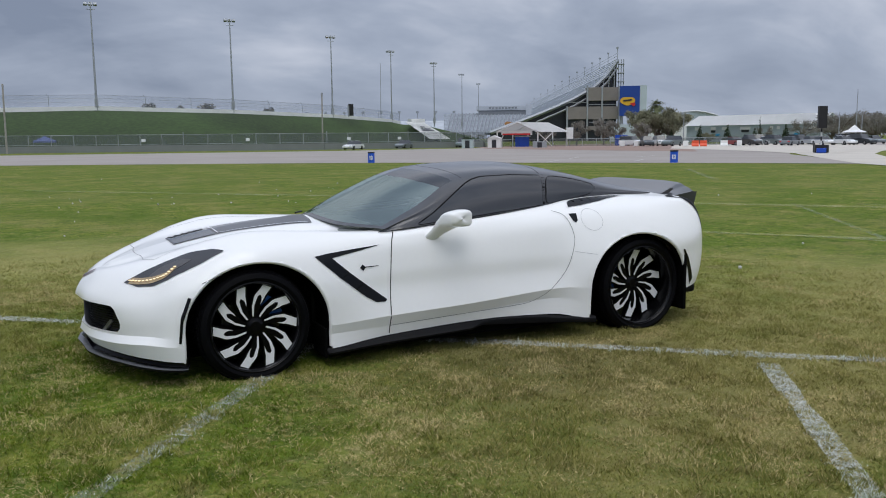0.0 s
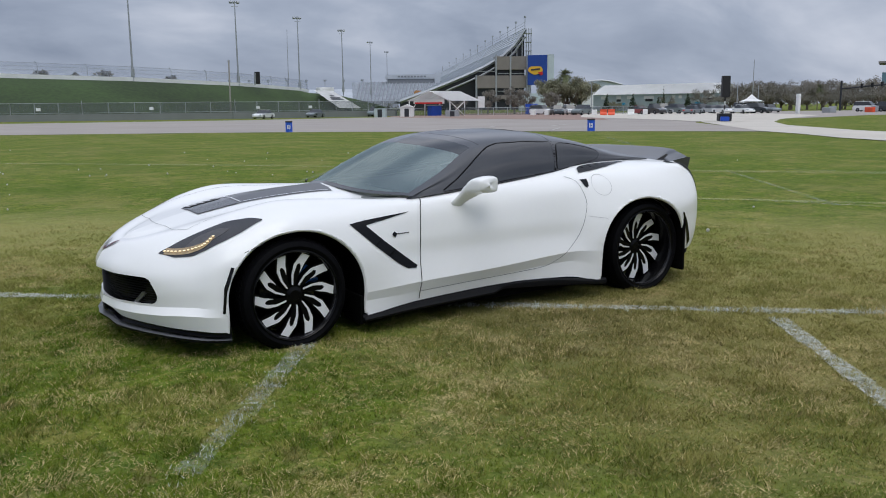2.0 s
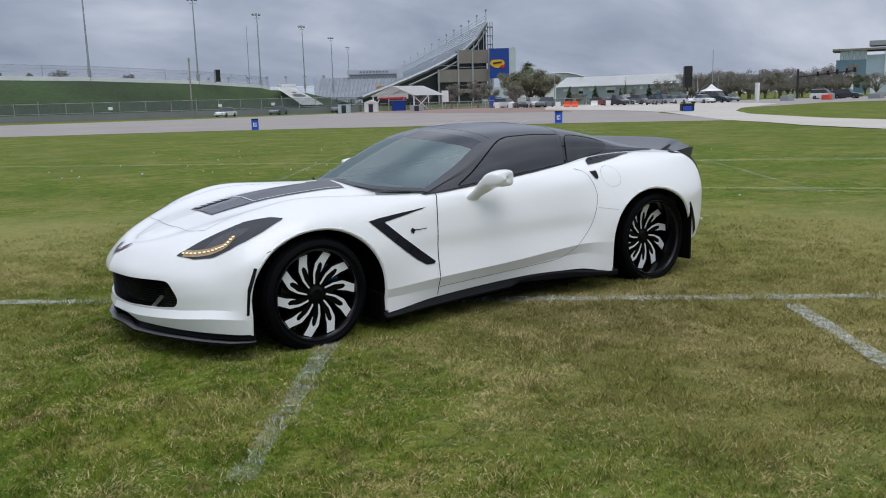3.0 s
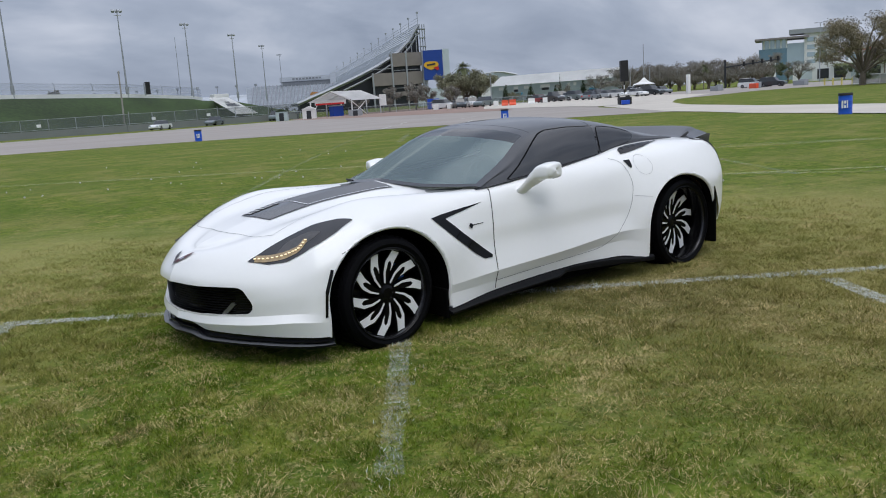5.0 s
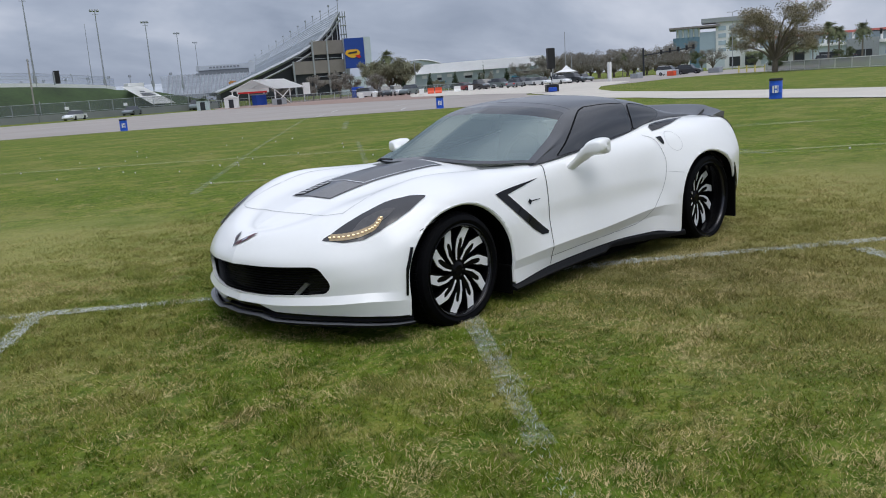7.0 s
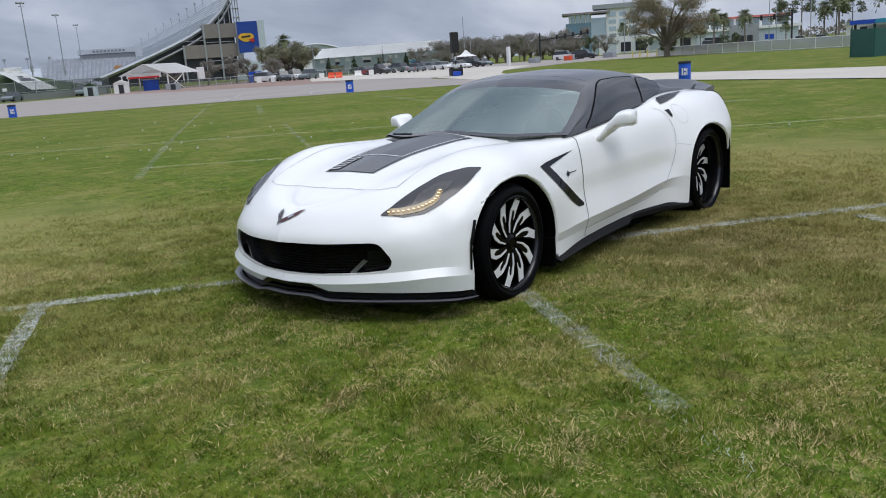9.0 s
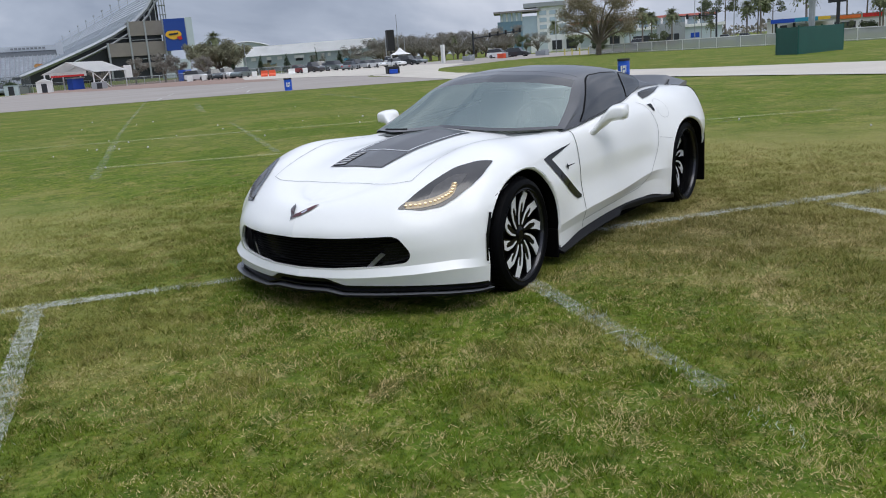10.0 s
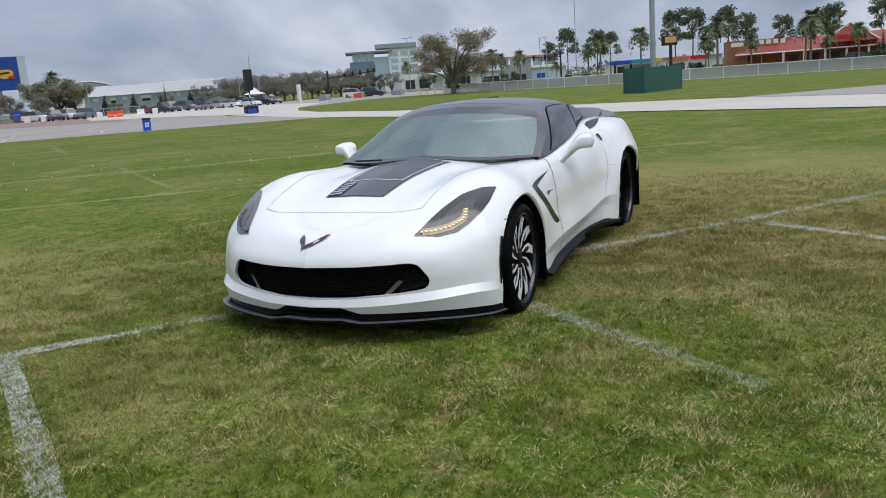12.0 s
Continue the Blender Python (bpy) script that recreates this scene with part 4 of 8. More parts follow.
# wheels
def wheel(axle, hub, radius, rim_r, side, turn, deep=0.0, fill=1.0):
    """A ten-bladed black wheel with machined faces; the outer side lies along +y before it is placed."""
    w = new("wheel")
    w.parent = car
    w.matrix_local = Matrix.Translation((axle, (0.914 if axle > 0 else 0.955) * side, hub)) @ pose(0, 0, 0, 0, 0, (2 if axle > 0 else 0) + (0 if side > 0 else 180)) @ pose(0, 0, 0, 0, turn, 0)
    w["label"] = "large black wheel with bright machined swirling blades"
    half = 0.13
    prof = [(rim_r - .012, 0.0), (rim_r + .008, .012), (rim_r + .02, .018), (radius - .030, .014), (radius - .012, .004), (radius - .003, -.018), (radius, -.05),
            (radius, -2 * half + .05), (radius - .003, -2 * half + .018), (radius - .02, -2 * half), (rim_r, -2 * half)]
    bm = lathe(bmesh.new(), prof, 72)
    part("tyre", bm, RUBBER, w, "low profile black tyre", smooth=True, sharp=35)
    # tread blocks
    bm = bmesh.new()
    for k in range(56):
        a = k * math.tau / 56
        for j, y in enumerate((-.045, -.09, -.135, -.18, -.215)):
            b = a + (0.03 if j % 2 else 0)
            m = Matrix.Rotation(b, 4, "Y") @ Matrix.Translation((radius + .001, y, 0))
            bmesh.ops.create_cube(bm, size=1, matrix=m @ Matrix.Diagonal((.008, .034, .026, 1)))
    part("tread", bm, RUBBER, w)
    bm = lathe(bmesh.new(), [(rim_r - .004, -.002), (rim_r, .010), (rim_r - .006, .013), (rim_r - .014, .006), (rim_r - .02, -.02), (rim_r - .03, -.06), (rim_r - .03, -.22)], 72)
    part("rim", bm, RIM_BLACK, w, "gloss black deep rim", smooth=True, sharp=50)
    bm = lathe(bmesh.new(), [(rim_r - .0135, .0065), (rim_r - .016, .002), (rim_r - .0195, -.012)], 72)
    part("rim_lip", bm, RIM_LIP, w, smooth=True)
    bm = lathe(bmesh.new(), [(0.0, -.012 - deep), (.030, -.012 - deep), (.036, -.016 - deep), (.052, -.022 - deep), (.062, -.040 - deep), (.064, -.09 - deep), (0.0, -.09 - deep)], 40)
    part("hub_cap", bm, RIM_BLACK, w, "gloss black center cap", smooth=True, sharp=30)
    bm = lathe(bmesh.new(), [(.07, -.125 - deep * .6), (.175, -.125 - deep * .6), (.175, -.15 - deep * .6), (.07, -.15 - deep * .6)], 56)
    part("brake_disc", bm, RIM_LIP, w)
    k = rim_r / 0.27 * fill
    # one blade: a black spoke and its bright face
    def polar(r, deg, y):
        a = radians(deg)
        return (-r * math.sin(a), y, r * math.cos(a))

    face = ([(.058, -13), (.064, -20), (.12, -13.5), (.176, -6.2), (.176, .2), (.12, -7.5)],
            [(.176, -6.2), (.186, -4), (.244, 6.5), (.240, 18.0), (.186, 13.6), (.186, 5.0), (.176, .2)],
            [(.186, 5.0), (.186, 13.6), (.158, 12.2), (.130, 8.6), (.154, 9.4), (.172, 8.2)])
    spoke = [(.050, -24), (.12, -16.5), (.176, -9), (.19, -6.0), (.255, 4.5), (.255, 21), (.156, 15), (.12, 9), (.08, 6), (.050, 4)]

    def slab(outlines, y0, y1, sag):
        bm = bmesh.new()
        for outline in outlines:
            lo, hi = [], []
            for r, d in outline:
                dip = sag * (1 - r / .25)
                lo.append(bm.verts.new(polar(r * k, d, y0 - dip)))
                hi.append(bm.verts.new(polar(r * k, d, y1 - dip)))
            n = len(outline)
            bm.faces.new(hi)
            for i in range(n):
                bm.faces.new((lo[i], lo[(i + 1) % n], hi[(i + 1) % n], hi[i]))
        return bm

    first_spoke = part("spoke", slab([spoke], -.050 - deep, -.012 - deep, .010), RIM_BLACK, w)
    first_face = part("blade_face", slab(face, -.014 - deep, -.008 - deep, .010), RIM_SILVER, w, "bright machined blade face")
    for i in range(1, 10):
        for src in (first_spoke, first_face):
            ob = src.copy()
            scene.collection.objects.link(ob)
            ob.matrix_local = pose(0, 0, 0, 0, 36 * i, 0)
    # caliper
    bm = bmesh.new()
    for j in range(7):
        a0 = radians((-172 if axle > 0 else -28) + 8 * j - turn)
        box_m = Matrix.Rotation(a0, 4, "Y") @ Matrix.Translation((.155, -.112 - .9 * deep, 0))
        bmesh.ops.create_cube(bm, size=1, matrix=box_m @ Matrix.Diagonal((.075, .05, .03, 1)))
    if side < 0:
        bmesh.ops.rotate(bm, verts=bm.verts, cent=(0, 0, 0), matrix=Matrix.Rotation(math.pi, 3, "Y"))
    part("caliper", bm, BLUE_CALIPER, w, "blue brake caliper")
    return w


for side in (1, -1):
    wheel(FRONT_AXLE, FRONT_HUB, 0.330, 0.270, side, -6, .004, 1.02)
    wheel(REAR_AXLE, REAR_HUB, 0.345, 0.287, side, 4, .085, .96)

# headlamps: outline in top view
LAMP = [(2.005, .535), (1.940, .648), (1.862, .727), (1.782, .780), (1.70, .812), (1.60, .828), (1.468, .826), (1.53, .755), (1.645, .680), (1.775, .622), (1.88, .585), (1.945, .565)]
for side in (1, -1):
    lamp = part("headlamp", skin(rounded(LAMP, .015, 1), "Z", side, .004, .02), LAMP_BLACK, car, "smoked black headlamp", smooth=True)
    part("lamp_reflector", skin(rounded([(1.90, .655), (1.80, .735), (1.72, .765), (1.64, .765), (1.70, .700), (1.80, .650)], .015, 2), "Z", side, .0055, .02), LAMP_INNER, lamp, "dark grey lamp reflector", smooth=True)
    guide = [(1.968, .570), (1.925, .628), (1.872, .682), (1.822, .720), (1.782, .742), (1.735, .738)]
    part("light_guide", ribbon(curve2(guide, 5), "Z", .030, side, .0062), LED_GUIDE if side > 0 else LAMP_INNER, lamp, "light guide along the lamp's lower edge, warm glow painted amber" if side > 0 else "grey light guide", smooth=True)
    for i in range(15):
        f = i / 14
        x, y = spline([(1.968, .570), (1.925, .628), (1.872, .682), (1.822, .720), (1.782, .742), (1.735, .738)], f * 5)
        p, n = cast("Z", x, y, side, BODY)
        bm = bmesh.new()
        bmesh.ops.create_cube(bm, size=1, matrix=Matrix.Translation(p + n * .008) @ Matrix.Rotation(math.atan2(-.8 * side, 1), 4, "Z") @ Matrix.Diagonal((.014, .016, .006, 1)))
        bmesh.ops.bevel(bm, geom=bm.edges[:], offset=.002, segments=1, affect="EDGES")
        part("daytime_light", bm, LED if side > 0 else LAMP_INNER, lamp, "warm white daytime light" if side > 0 else "unlit daytime light")

# side vents behind the front wheels (side view)
VENT = [(.952, .684), (.85, .697), (.516, .728), (.69, .694), (.842, .668), (.72, .560), (.503, .392), (.512, .377), (.575, .380), (.645, .422), (.80, .546), (.905, .642)]
for side in (1, -1):
    vent = part("side_vent", skin(VENT, "Y", side, .004, .012), GLOSS_BLACK, car, "gloss black hooked fender vent", smooth=True)
    for q in ((.775, .575), (.69, .50)):
        part("vent_bar", skin([(q[0] - .030, q[1] - .006), (q[0] - .027, q[1] + .002), (q[0] + .008, q[1] - .024), (q[0] + .005, q[1] - .032)], "Y", side, .0065, .012), TRIM, vent)
    part("fender_emblem", skin([(.668, .597), (.650, .616), (.632, .602), (.545, .604), (.545, .600), (.632, .596), (.648, .578)], "Y", side, .006, .01), GLOSS_BLACK, car)
    # panel joints
    part("door_joint", ribbon(curve2([(.395, .815), (.438, .74), (.460, .60), (.476, .42), (.488, .172)]), "Y", .006, side), GAP, car)
    part("door_joint", ribbon(curve2([(-.79, .875), (-.862, .837), (-.895, .718), (-.877, .621), (-.809, .468), (-.695, .359), (-.60, .300), (-.514, .272), (-.36, .260), (.06, .242), (.488, .222)]), "Y", .0032, side), SEAM, car)
    part("quarter_joint", ribbon([(-.885, .60), (-1.035, .575)], "Y", .0025, side), PANEL_SEAM, car)
    part("fuel_door", ribbon([(-1.054 + .078 * math.cos(a), .808 + .072 * math.sin(a)) for a in np.linspace(0, math.tau, 33)], "Y", .0025, side), PANEL_SEAM, car)
    part("door_latch", skin([(-.895, .850), (-.952, .853), (-.945, .806), (-.928, .792), (-.912, .806)], "Y", side, .004, .01), GLOSS_BLACK, car)
    inlet = part("quarter_vent", skin([(-.925, .785), (-1.03, .790), (-1.2, .782), (-1.45, .735), (-1.25, .716), (-1.1, .712), (-.99, .720), (-.940, .742)], "Z", side, .006, .012), GLOSS_BLACK, car, "black wedge-shaped quarter panel air inlet")
    for k in range(4):
        q = -.98 - .07 * k
        part("inlet_rib", skin([(q, .726), (q - .010, .726), (q - .025, .752), (q - .015, .752)], "Z", side, .009, .012), TRIM, inlet)
    part("tail_trim", skin([(-1.80, .931), (-1.905, .922), (-1.985, .862), (-2.03, .79), (-2.055, .72), (-2.10, .72), (-2.095, .82), (-2.05, .90), (-1.98, .94), (-1.80, .938)], "Y", side, .004, .015), TRIM, car, "thin dark trim down the tail corner")
    part("side_marker", skin([(1.684, .508), (1.70, .512), (1.745, .40), (1.762, .258), (1.749, .258), (1.732, .38)], "Y", side, .006, .012), GLOSS_BLACK, car, "narrow black side marker")
    part("rear_marker", skin([(-1.782, .565), (-1.80, .565), (-1.845, .50), (-1.912, .336), (-1.884, .292), (-1.835, .43)], "Y", side, .004, .012), GLOSS_BLACK, car)
    part("bumper_joint", ribbon([(1.62, .585), (1.51, .63)], "Y", .003, side), GAP, car)

# grille: dark mesh behind the opening
for i in range(12):
    z = .262 + .0145 * i
    bm = bmesh.new()
    row = []
    for k in range(31):
        y = -.60 + 1.20 * k / 30
        x = 2.196 - .26 * abs(y / .66) ** 2.2
        row.append([bm.verts.new((x + dx, y, z + dz)) for dx, dz in ((0, 0), (.012, .004), (0, .008))])
    for a, b in zip(row, row[1:]):
        for j in (0, 1):
            bm.faces.new((a[j], a[j + 1], b[j + 1], b[j]))
    part("grille_bar", bm, TRIM, car)
bm = bmesh.new()
prev = None
for k in range(31):
    y = -.68 + 1.36 * k / 30
    x = 2.165 - .27 * abs(y / .66) ** 2.2
    pair = [bm.verts.new((x, y, z)) for z in (.23, .47)]
    if prev:
        bm.faces.new((prev[0], prev[1], pair[1], pair[0]))
    prev = pair
part("grille_backing", bm, GLOSS_BLACK, car)
for s in (1, -1):
    bm = bmesh.new()
    prism(bm, [(.40, .275), (.43, .275), (.49, .335), (.47, .345)], .012, lambda a, b, d, s=s: (2.205 - .27 * (a / .66) ** 2.2 + d, a * s, b))
    part("grille_fin", bm, STEEL, car)
    bm = bmesh.new()
    prism(bm, [(.47, .275), (.58, .29), (.60, .33), (.55, .40), (.49, .385)], .012, lambda a, b, d, s=s: (2.198 - .27 * (a / .66) ** 2.2 + d, a * s, b))
    part("brake_duct", bm, GLOSS_BLACK, car)

# front splitter in two steps, wrapped round the nose
def front_plan(f):
    """f runs from the left wheel (-1) to the right wheel (1)."""
    p = spline(LINES[0], 15 - 4.0 * abs(f))
    return p * np.array([1, 1 if f < 0 else -1, 1])


def splitter(grow, z_lo, z_hi, drop):
    bm = bmesh.new()
    prev = None
    for f in np.linspace(-1, 1, 161):
        p, q = front_plan(f), front_plan(min(1, f + .03)) - front_plan(max(-1, f - .03))
        n = np.array([-q[1], q[0], 0])
        n = n / (np.linalg.norm(n) or 1)
        if n @ np.array([p[0] - 1.0, p[1], 0]) < 0:
            n = -n
        y = abs(p[1])
        dip = -drop * max(0, min(1, (.276 - y) / .10))
        g = grow * (1 - .5 * max(0, (abs(f) - .85) / .15))
        ring = [p + n * (-.10) + [0, 0, 0], p + n * g, p + n * g, p - n * .10]
        rise = .021 * max(0.0, min(1.0, (p[0] - 1.74) / .28))
        zs = [z_hi - dip + rise, z_hi - dip - .004 + rise, z_lo - dip + rise, z_lo - dip + rise]
        vs = [bm.verts.new((r[0], r[1], z)) for r, z in zip(ring, zs)]
        if prev:
            for i in range(4):
                bm.faces.new((prev[i], prev[(i + 1) % 4], vs[(i + 1) % 4], vs[i]))
        else:
            bm.faces.new(vs)
        prev = vs
    bm.faces.new(prev)
    return bm


part("splitter_step", splitter(-.012, .118, .172, .044), GLOSS_BLACK, car, "gloss black step above the front splitter", smooth=True, sharp=30)
part("splitter_step", splitter(.012, .121, .130, .026), SPLITTER, car, "thin upper blade of the front splitter", smooth=True, sharp=30)
part("front_splitter", splitter(.036, .096, .112, .018), SPLITTER, car, "gloss black front splitter lip", smooth=True, sharp=30)
# Paler strip: the light reflected along the lip's top edge, as colour.
part("splitter_edge", splitter(.0385, .1085, .1130, .018), LIP_EDGE, car, "worn grey edge of the splitter lip, sky reflection painted in")

# side skirts
for s in (1, -1):
    bm = bmesh.new()
    prev = None
    for f in np.linspace(0, 1, 40):
        x = p_x = .905 - 1.93 * f
        p = spline(LINES[0], 9.0 - 4.0 * f)
        top = p[2] + .006
        low = float(np.interp(x, [-1.03, -.81, -.16, -.10, .07, .31, .65, .91], [.100, .117, .152, .134, .126, .117, .106, .094]))
        w = .008 + .030 * max(0.0, min(1.0, (x + .15) / .04))
        pts = [(x, p[1] - .10, top), (x, p[1] - .004, top), (x, p[1] + .006, top - .012), (x, p[1] + w, low + .012), (x, p[1] + w - .004, low), (x, p[1] - .10, low)]
        vs = [bm.verts.new((a, b * s, c)) for a, b, c in pts]
        if prev:
            for i in range(6):
                bm.faces.new((prev[i], prev[(i + 1) % 6], vs[(i + 1) % 6], vs[i]))
        else:
            bm.faces.new(vs)
        prev = vs
    bm.faces.new(prev)
    part("side_skirt", bm, TRIM, car, "black side skirt", smooth=True, sharp=30)
    part("mud_flap", boxed(.900, .918, .68 * s, .925 * s, .070, .25, .006), DARK, car, "black mud flap behind the front wheel")
    part("mud_flap", boxed(-1.825, -1.80, .66 * s, 1.005 * s, .115, .53, .006), DARK, car, "black mud flap behind the rear wheel")

# door mirrors: one smooth form from the door up into the housing
MIRROR = [(.172, .790, .728, .044, .028, .85), (.160, .846, .762, .042, .028, .80), (.130, .882, .802, .046, .033, .70), (.095, .912, .842, .066, .044, .60), (.066, .938, .870, .084, .052, .50),
          (.048, .975, .880, .090, .055, .42), (.042, 1.012, .881, .086, .053, .42), (.040, 1.034, .881, .076, .046, .45), (.040, 1.044, .881, .042, .026, .6), (.040, 1.046, .881, .004, .003, .8)]
for s in (1, -1):
    bm = bmesh.new()
    prev = None
    for t in np.linspace(0, 9, 46):
        x, y, z, hx, hz, e = spline(MIRROR, t)
        ring = []
        for a in np.linspace(0, math.tau, 28, endpoint=False):
            c, d = math.cos(a), math.sin(a)
            fx, fz = math.copysign(abs(c) ** e, c), math.copysign(abs(d) ** e, d)
            ring.append(bm.verts.new((x + hx * fx, s * (y + .012 * fx * (t > 3)), z + hz * fz * (1 - .22 * max(0, fx)))))
        if prev:
            for i in range(28):
                bm.faces.new((prev[i], prev[(i + 1) % 28], ring[(i + 1) % 28], ring[i]))
        prev = ring
    bm.faces.new(prev)
    mirror_ob = part("mirror", bm, WHITE, car, "white door mirror on a thick white arm", smooth=True)
    part("mirror_glass", boxed(-.040, -.034, .950 * s, 1.005 * s, .855, .902, .002), CHROME, mirror_ob)

# rear spoiler
bm = bmesh.new()
prev = None
for y in np.linspace(-.745, .745, 61):
    a = abs(y)
    xt = -2.16 + .05 * (a / .745) ** 4
    zt = 1.028 - .062 * (a / .745) ** 5 - .010 * max(0, min(1, (a - .58) / .02))
    xb = -1.76 - .10 * (1 - (a / .785) ** 2)
    zb = .944 - .022 * (a / .785) ** 6
    mid_x = xb + (xt - xb) * .55
    pts = [(xb, zb), (mid_x, zb + .25 * (zt - zb)), (xt + .05, zt - .008), (xt, zt), (xt - .006, zt - .006), (xt + .004, zt - .022 + .012 * (a / .745) ** 4), (xb - .10, zb - .03)]
    vs = [bm.verts.new((px, y, pz)) for px, pz in pts]
    if prev:
        for i in range(7):
            bm.faces.new((prev[i], prev[(i + 1) % 7], vs[(i + 1) % 7], vs[i]))
    else:
        bm.faces.new(vs)
    prev = vs
bm.faces.new(prev)
part("rear_spoiler", bm, ROOF, car, "low dark grey rear spoiler", smooth=True, sharp=35)
for s in (1, -1):
    bm = bmesh.new()
    prism(bm, [(-1.88, .945), (-1.96, .95), (-2.0, .975), (-1.99, .986), (-1.975, .986)], .014, lambda a, b, d, s=s: (a, (.622 + d) * s, b))
    part("spoiler_fin", bm, LAMP_INNER, car)
    bm = bmesh.new()
    prism(bm, [(-1.88, .930), (-2.09, .962), (-2.135, .958), (-2.115, .88), (-2.075, .80), (-2.03, .80), (-1.985, .87)], .018, lambda a, b, d, s=s: (a, (.730 + d) * s, b))
    part("spoiler_end", bm, ROOF, car, "dark spoiler end wrapped round the tail")
part("rear_diffuser", boxed(-2.16, -1.98, -.74, .74, .17, .32, .03), TRIM, car)

# hood stripe with its vent (top view), and the hood's joints
STRIPE_OUT = [(1.668, .196), (1.678, 0), (1.672, -.196), (.78, -.255), (.76, -.15), (.765, 0), (.76, .15), (.78, .255)]
part("hood_stripe", skin(STRIPE_OUT, "Z", 1, .003, .03), STRIPE, car, "dark grey hood stripe with silver pinstripes", smooth=True)
for s in (1, -1):
    part("pinstripe", ribbon([(.80, .228), (1.380, .184), (1.388, .178), (1.392, 0)], "Z", .009, s, .0055), SILVER, car)
    part("hood_joint", ribbon(curve2([(.80, .60), (1.29, .555), (1.58, .528), (1.75, .520), (1.822, .515)]) + curve2([(1.824, .513), (1.866, .440), (1.878, .385), (1.868, .25), (1.888, .10), (1.893, 0)]), "Z", .0028, s), SEAM, car)
    if s < 0:
        part("cowl_vent", skin([(.74, .38), (.70, .52), (.62, .60), (.59, .52), (.66, .38)], "Z", s, .004, .02), TRIM, car, "black air slot beside the windshield")
hood_vent = part("hood_vent", skin([(1.660, .186), (1.670, 0), (1.664, -.188), (1.41, -.206), (1.41, .195)], "Z", 1, .0045, .03), LAMP_BLACK, car, "dark hood vent at the stripe's front", smooth=True)
part("hood_louvre_bed", skin([(1.660, -.186), (1.432, -.202), (1.432, -.098), (1.650, -.098)], "Z", 1, .0065, .02), GAP, hood_vent, "dark slot along the hood vent", smooth=True)
for i in range(5):
    x = 1.650 - .044 * i
    part("hood_louvre", skin([(x, -.180), (x - .016, -.182), (x - .038, -.104), (x - .010, -.104)], "Z", 1, .009, .012), LOUVRE, hood_vent, "grey hood vent louvre")

# nose badge: two crossed flags as plain shapes
badge = part("nose_badge", skin([(-.066, .592), (-.042, .581), (-.027, .556), (-.021, .538), (-.040, .516), (-.047, .543), (-.073, .568)], "X", 1, .006, .010), STEEL, car, "silver and dark red crossed flag nose badge")
part("flag", skin([(-.033, .529), (-.021, .545), (.029, .567), (.078, .590), (.104, .594), (.072, .568), (.015, .542)], "X", 1, .007, .010), RED_TRIM, badge, "dark red flag")
part("flag_trim", skin([(.022, .559), (.050, .572), (.056, .566), (.028, .553)], "X", 1, .0085, .010), CHROME, badge, "silver flag stripe")
for dy, dz in ((-.050, .572), (-.040, .556), (-.056, .560)):
    part("flag_check", skin([(dy, dz), (dy + .007, dz + .004), (dy + .012, dz - .004), (dy + .005, dz - .008)], "X", 1, .0085, .010), RED_TRIM, badge, "dark flag check")

# wipers and interior
part("wiper", tubed([(.735, -.30, .852), (.67, -.45, .845), (.61, -.58, .838)], .007, 6), TRIM, car)
bm = bmesh.new()
box(bm, .22, .70, -.70, .70, .66, .80, .05)
part("dashboard", bm, DASH, car, "dark grey dashboard", smooth=True, sharp=50)
part("cabin_floor", boxed(-1.0, .60, -.74, .74, .25, .30), DASH, car)
part("cabin_rear", boxed(-1.05, -.98, -.70, .70, .30, .92), DASH, car)
for s in (1, -1):
    part("seat", boxed(-.62, -.20, (.16) * s, (.62) * s, .42, .56, .05), LEATHER, car, smooth=True, sharp=50)
    bm = bmesh.new()
    box(bm, -.80, -.64, .17 * s, .61 * s, .50, 1.04, .06)
    bmesh.ops.rotate(bm, verts=bm.verts, cent=(-.6, 0, .5), matrix=Matrix.Rotation(radians(-14), 3, "Y"))
    part("seat_back", bm, LEATHER, car, "grey leather seat back", smooth=True, sharp=50)
bm = bmesh.new()
ring = [Vector((.10 - .06 * math.sin(a), .38 + .175 * math.cos(a), .80 + .165 * math.sin(a))) for a in np.linspace(0, math.tau, 25)]
tube(bm, ring, .017, 8)
part("steering_wheel", bm, LEATHER, car, smooth=True)
part("steering_hub", boxed(.09, .15, .30, .46, .75, .84, .02), LEATHER, car)
part("mirror_inside", boxed(.05, .08, -.13, .13, 1.07, 1.12, .012), TRIM, car)

for s in (1, -1):
    bm = bmesh.new()
    prev = None
    for u in np.linspace(.05, 5.6, 40):
        x, y, z = spline(CABIN[0], u)
        row = [bm.verts.new(q) for q in ((x, s * (y - .004), z + .004), (x, s * (y - .06), z - .004), (x, s * (y - .11), z - .06), (x, s * (y - .11), .30))]
        if prev:
            for i in range(3):
                bm.faces.new((prev[i], prev[i + 1], row[i + 1], row[i]))
        prev = row
    part("door_lining", bm, DASH, car, "dark grey door lining", smooth=True, sharp=40)

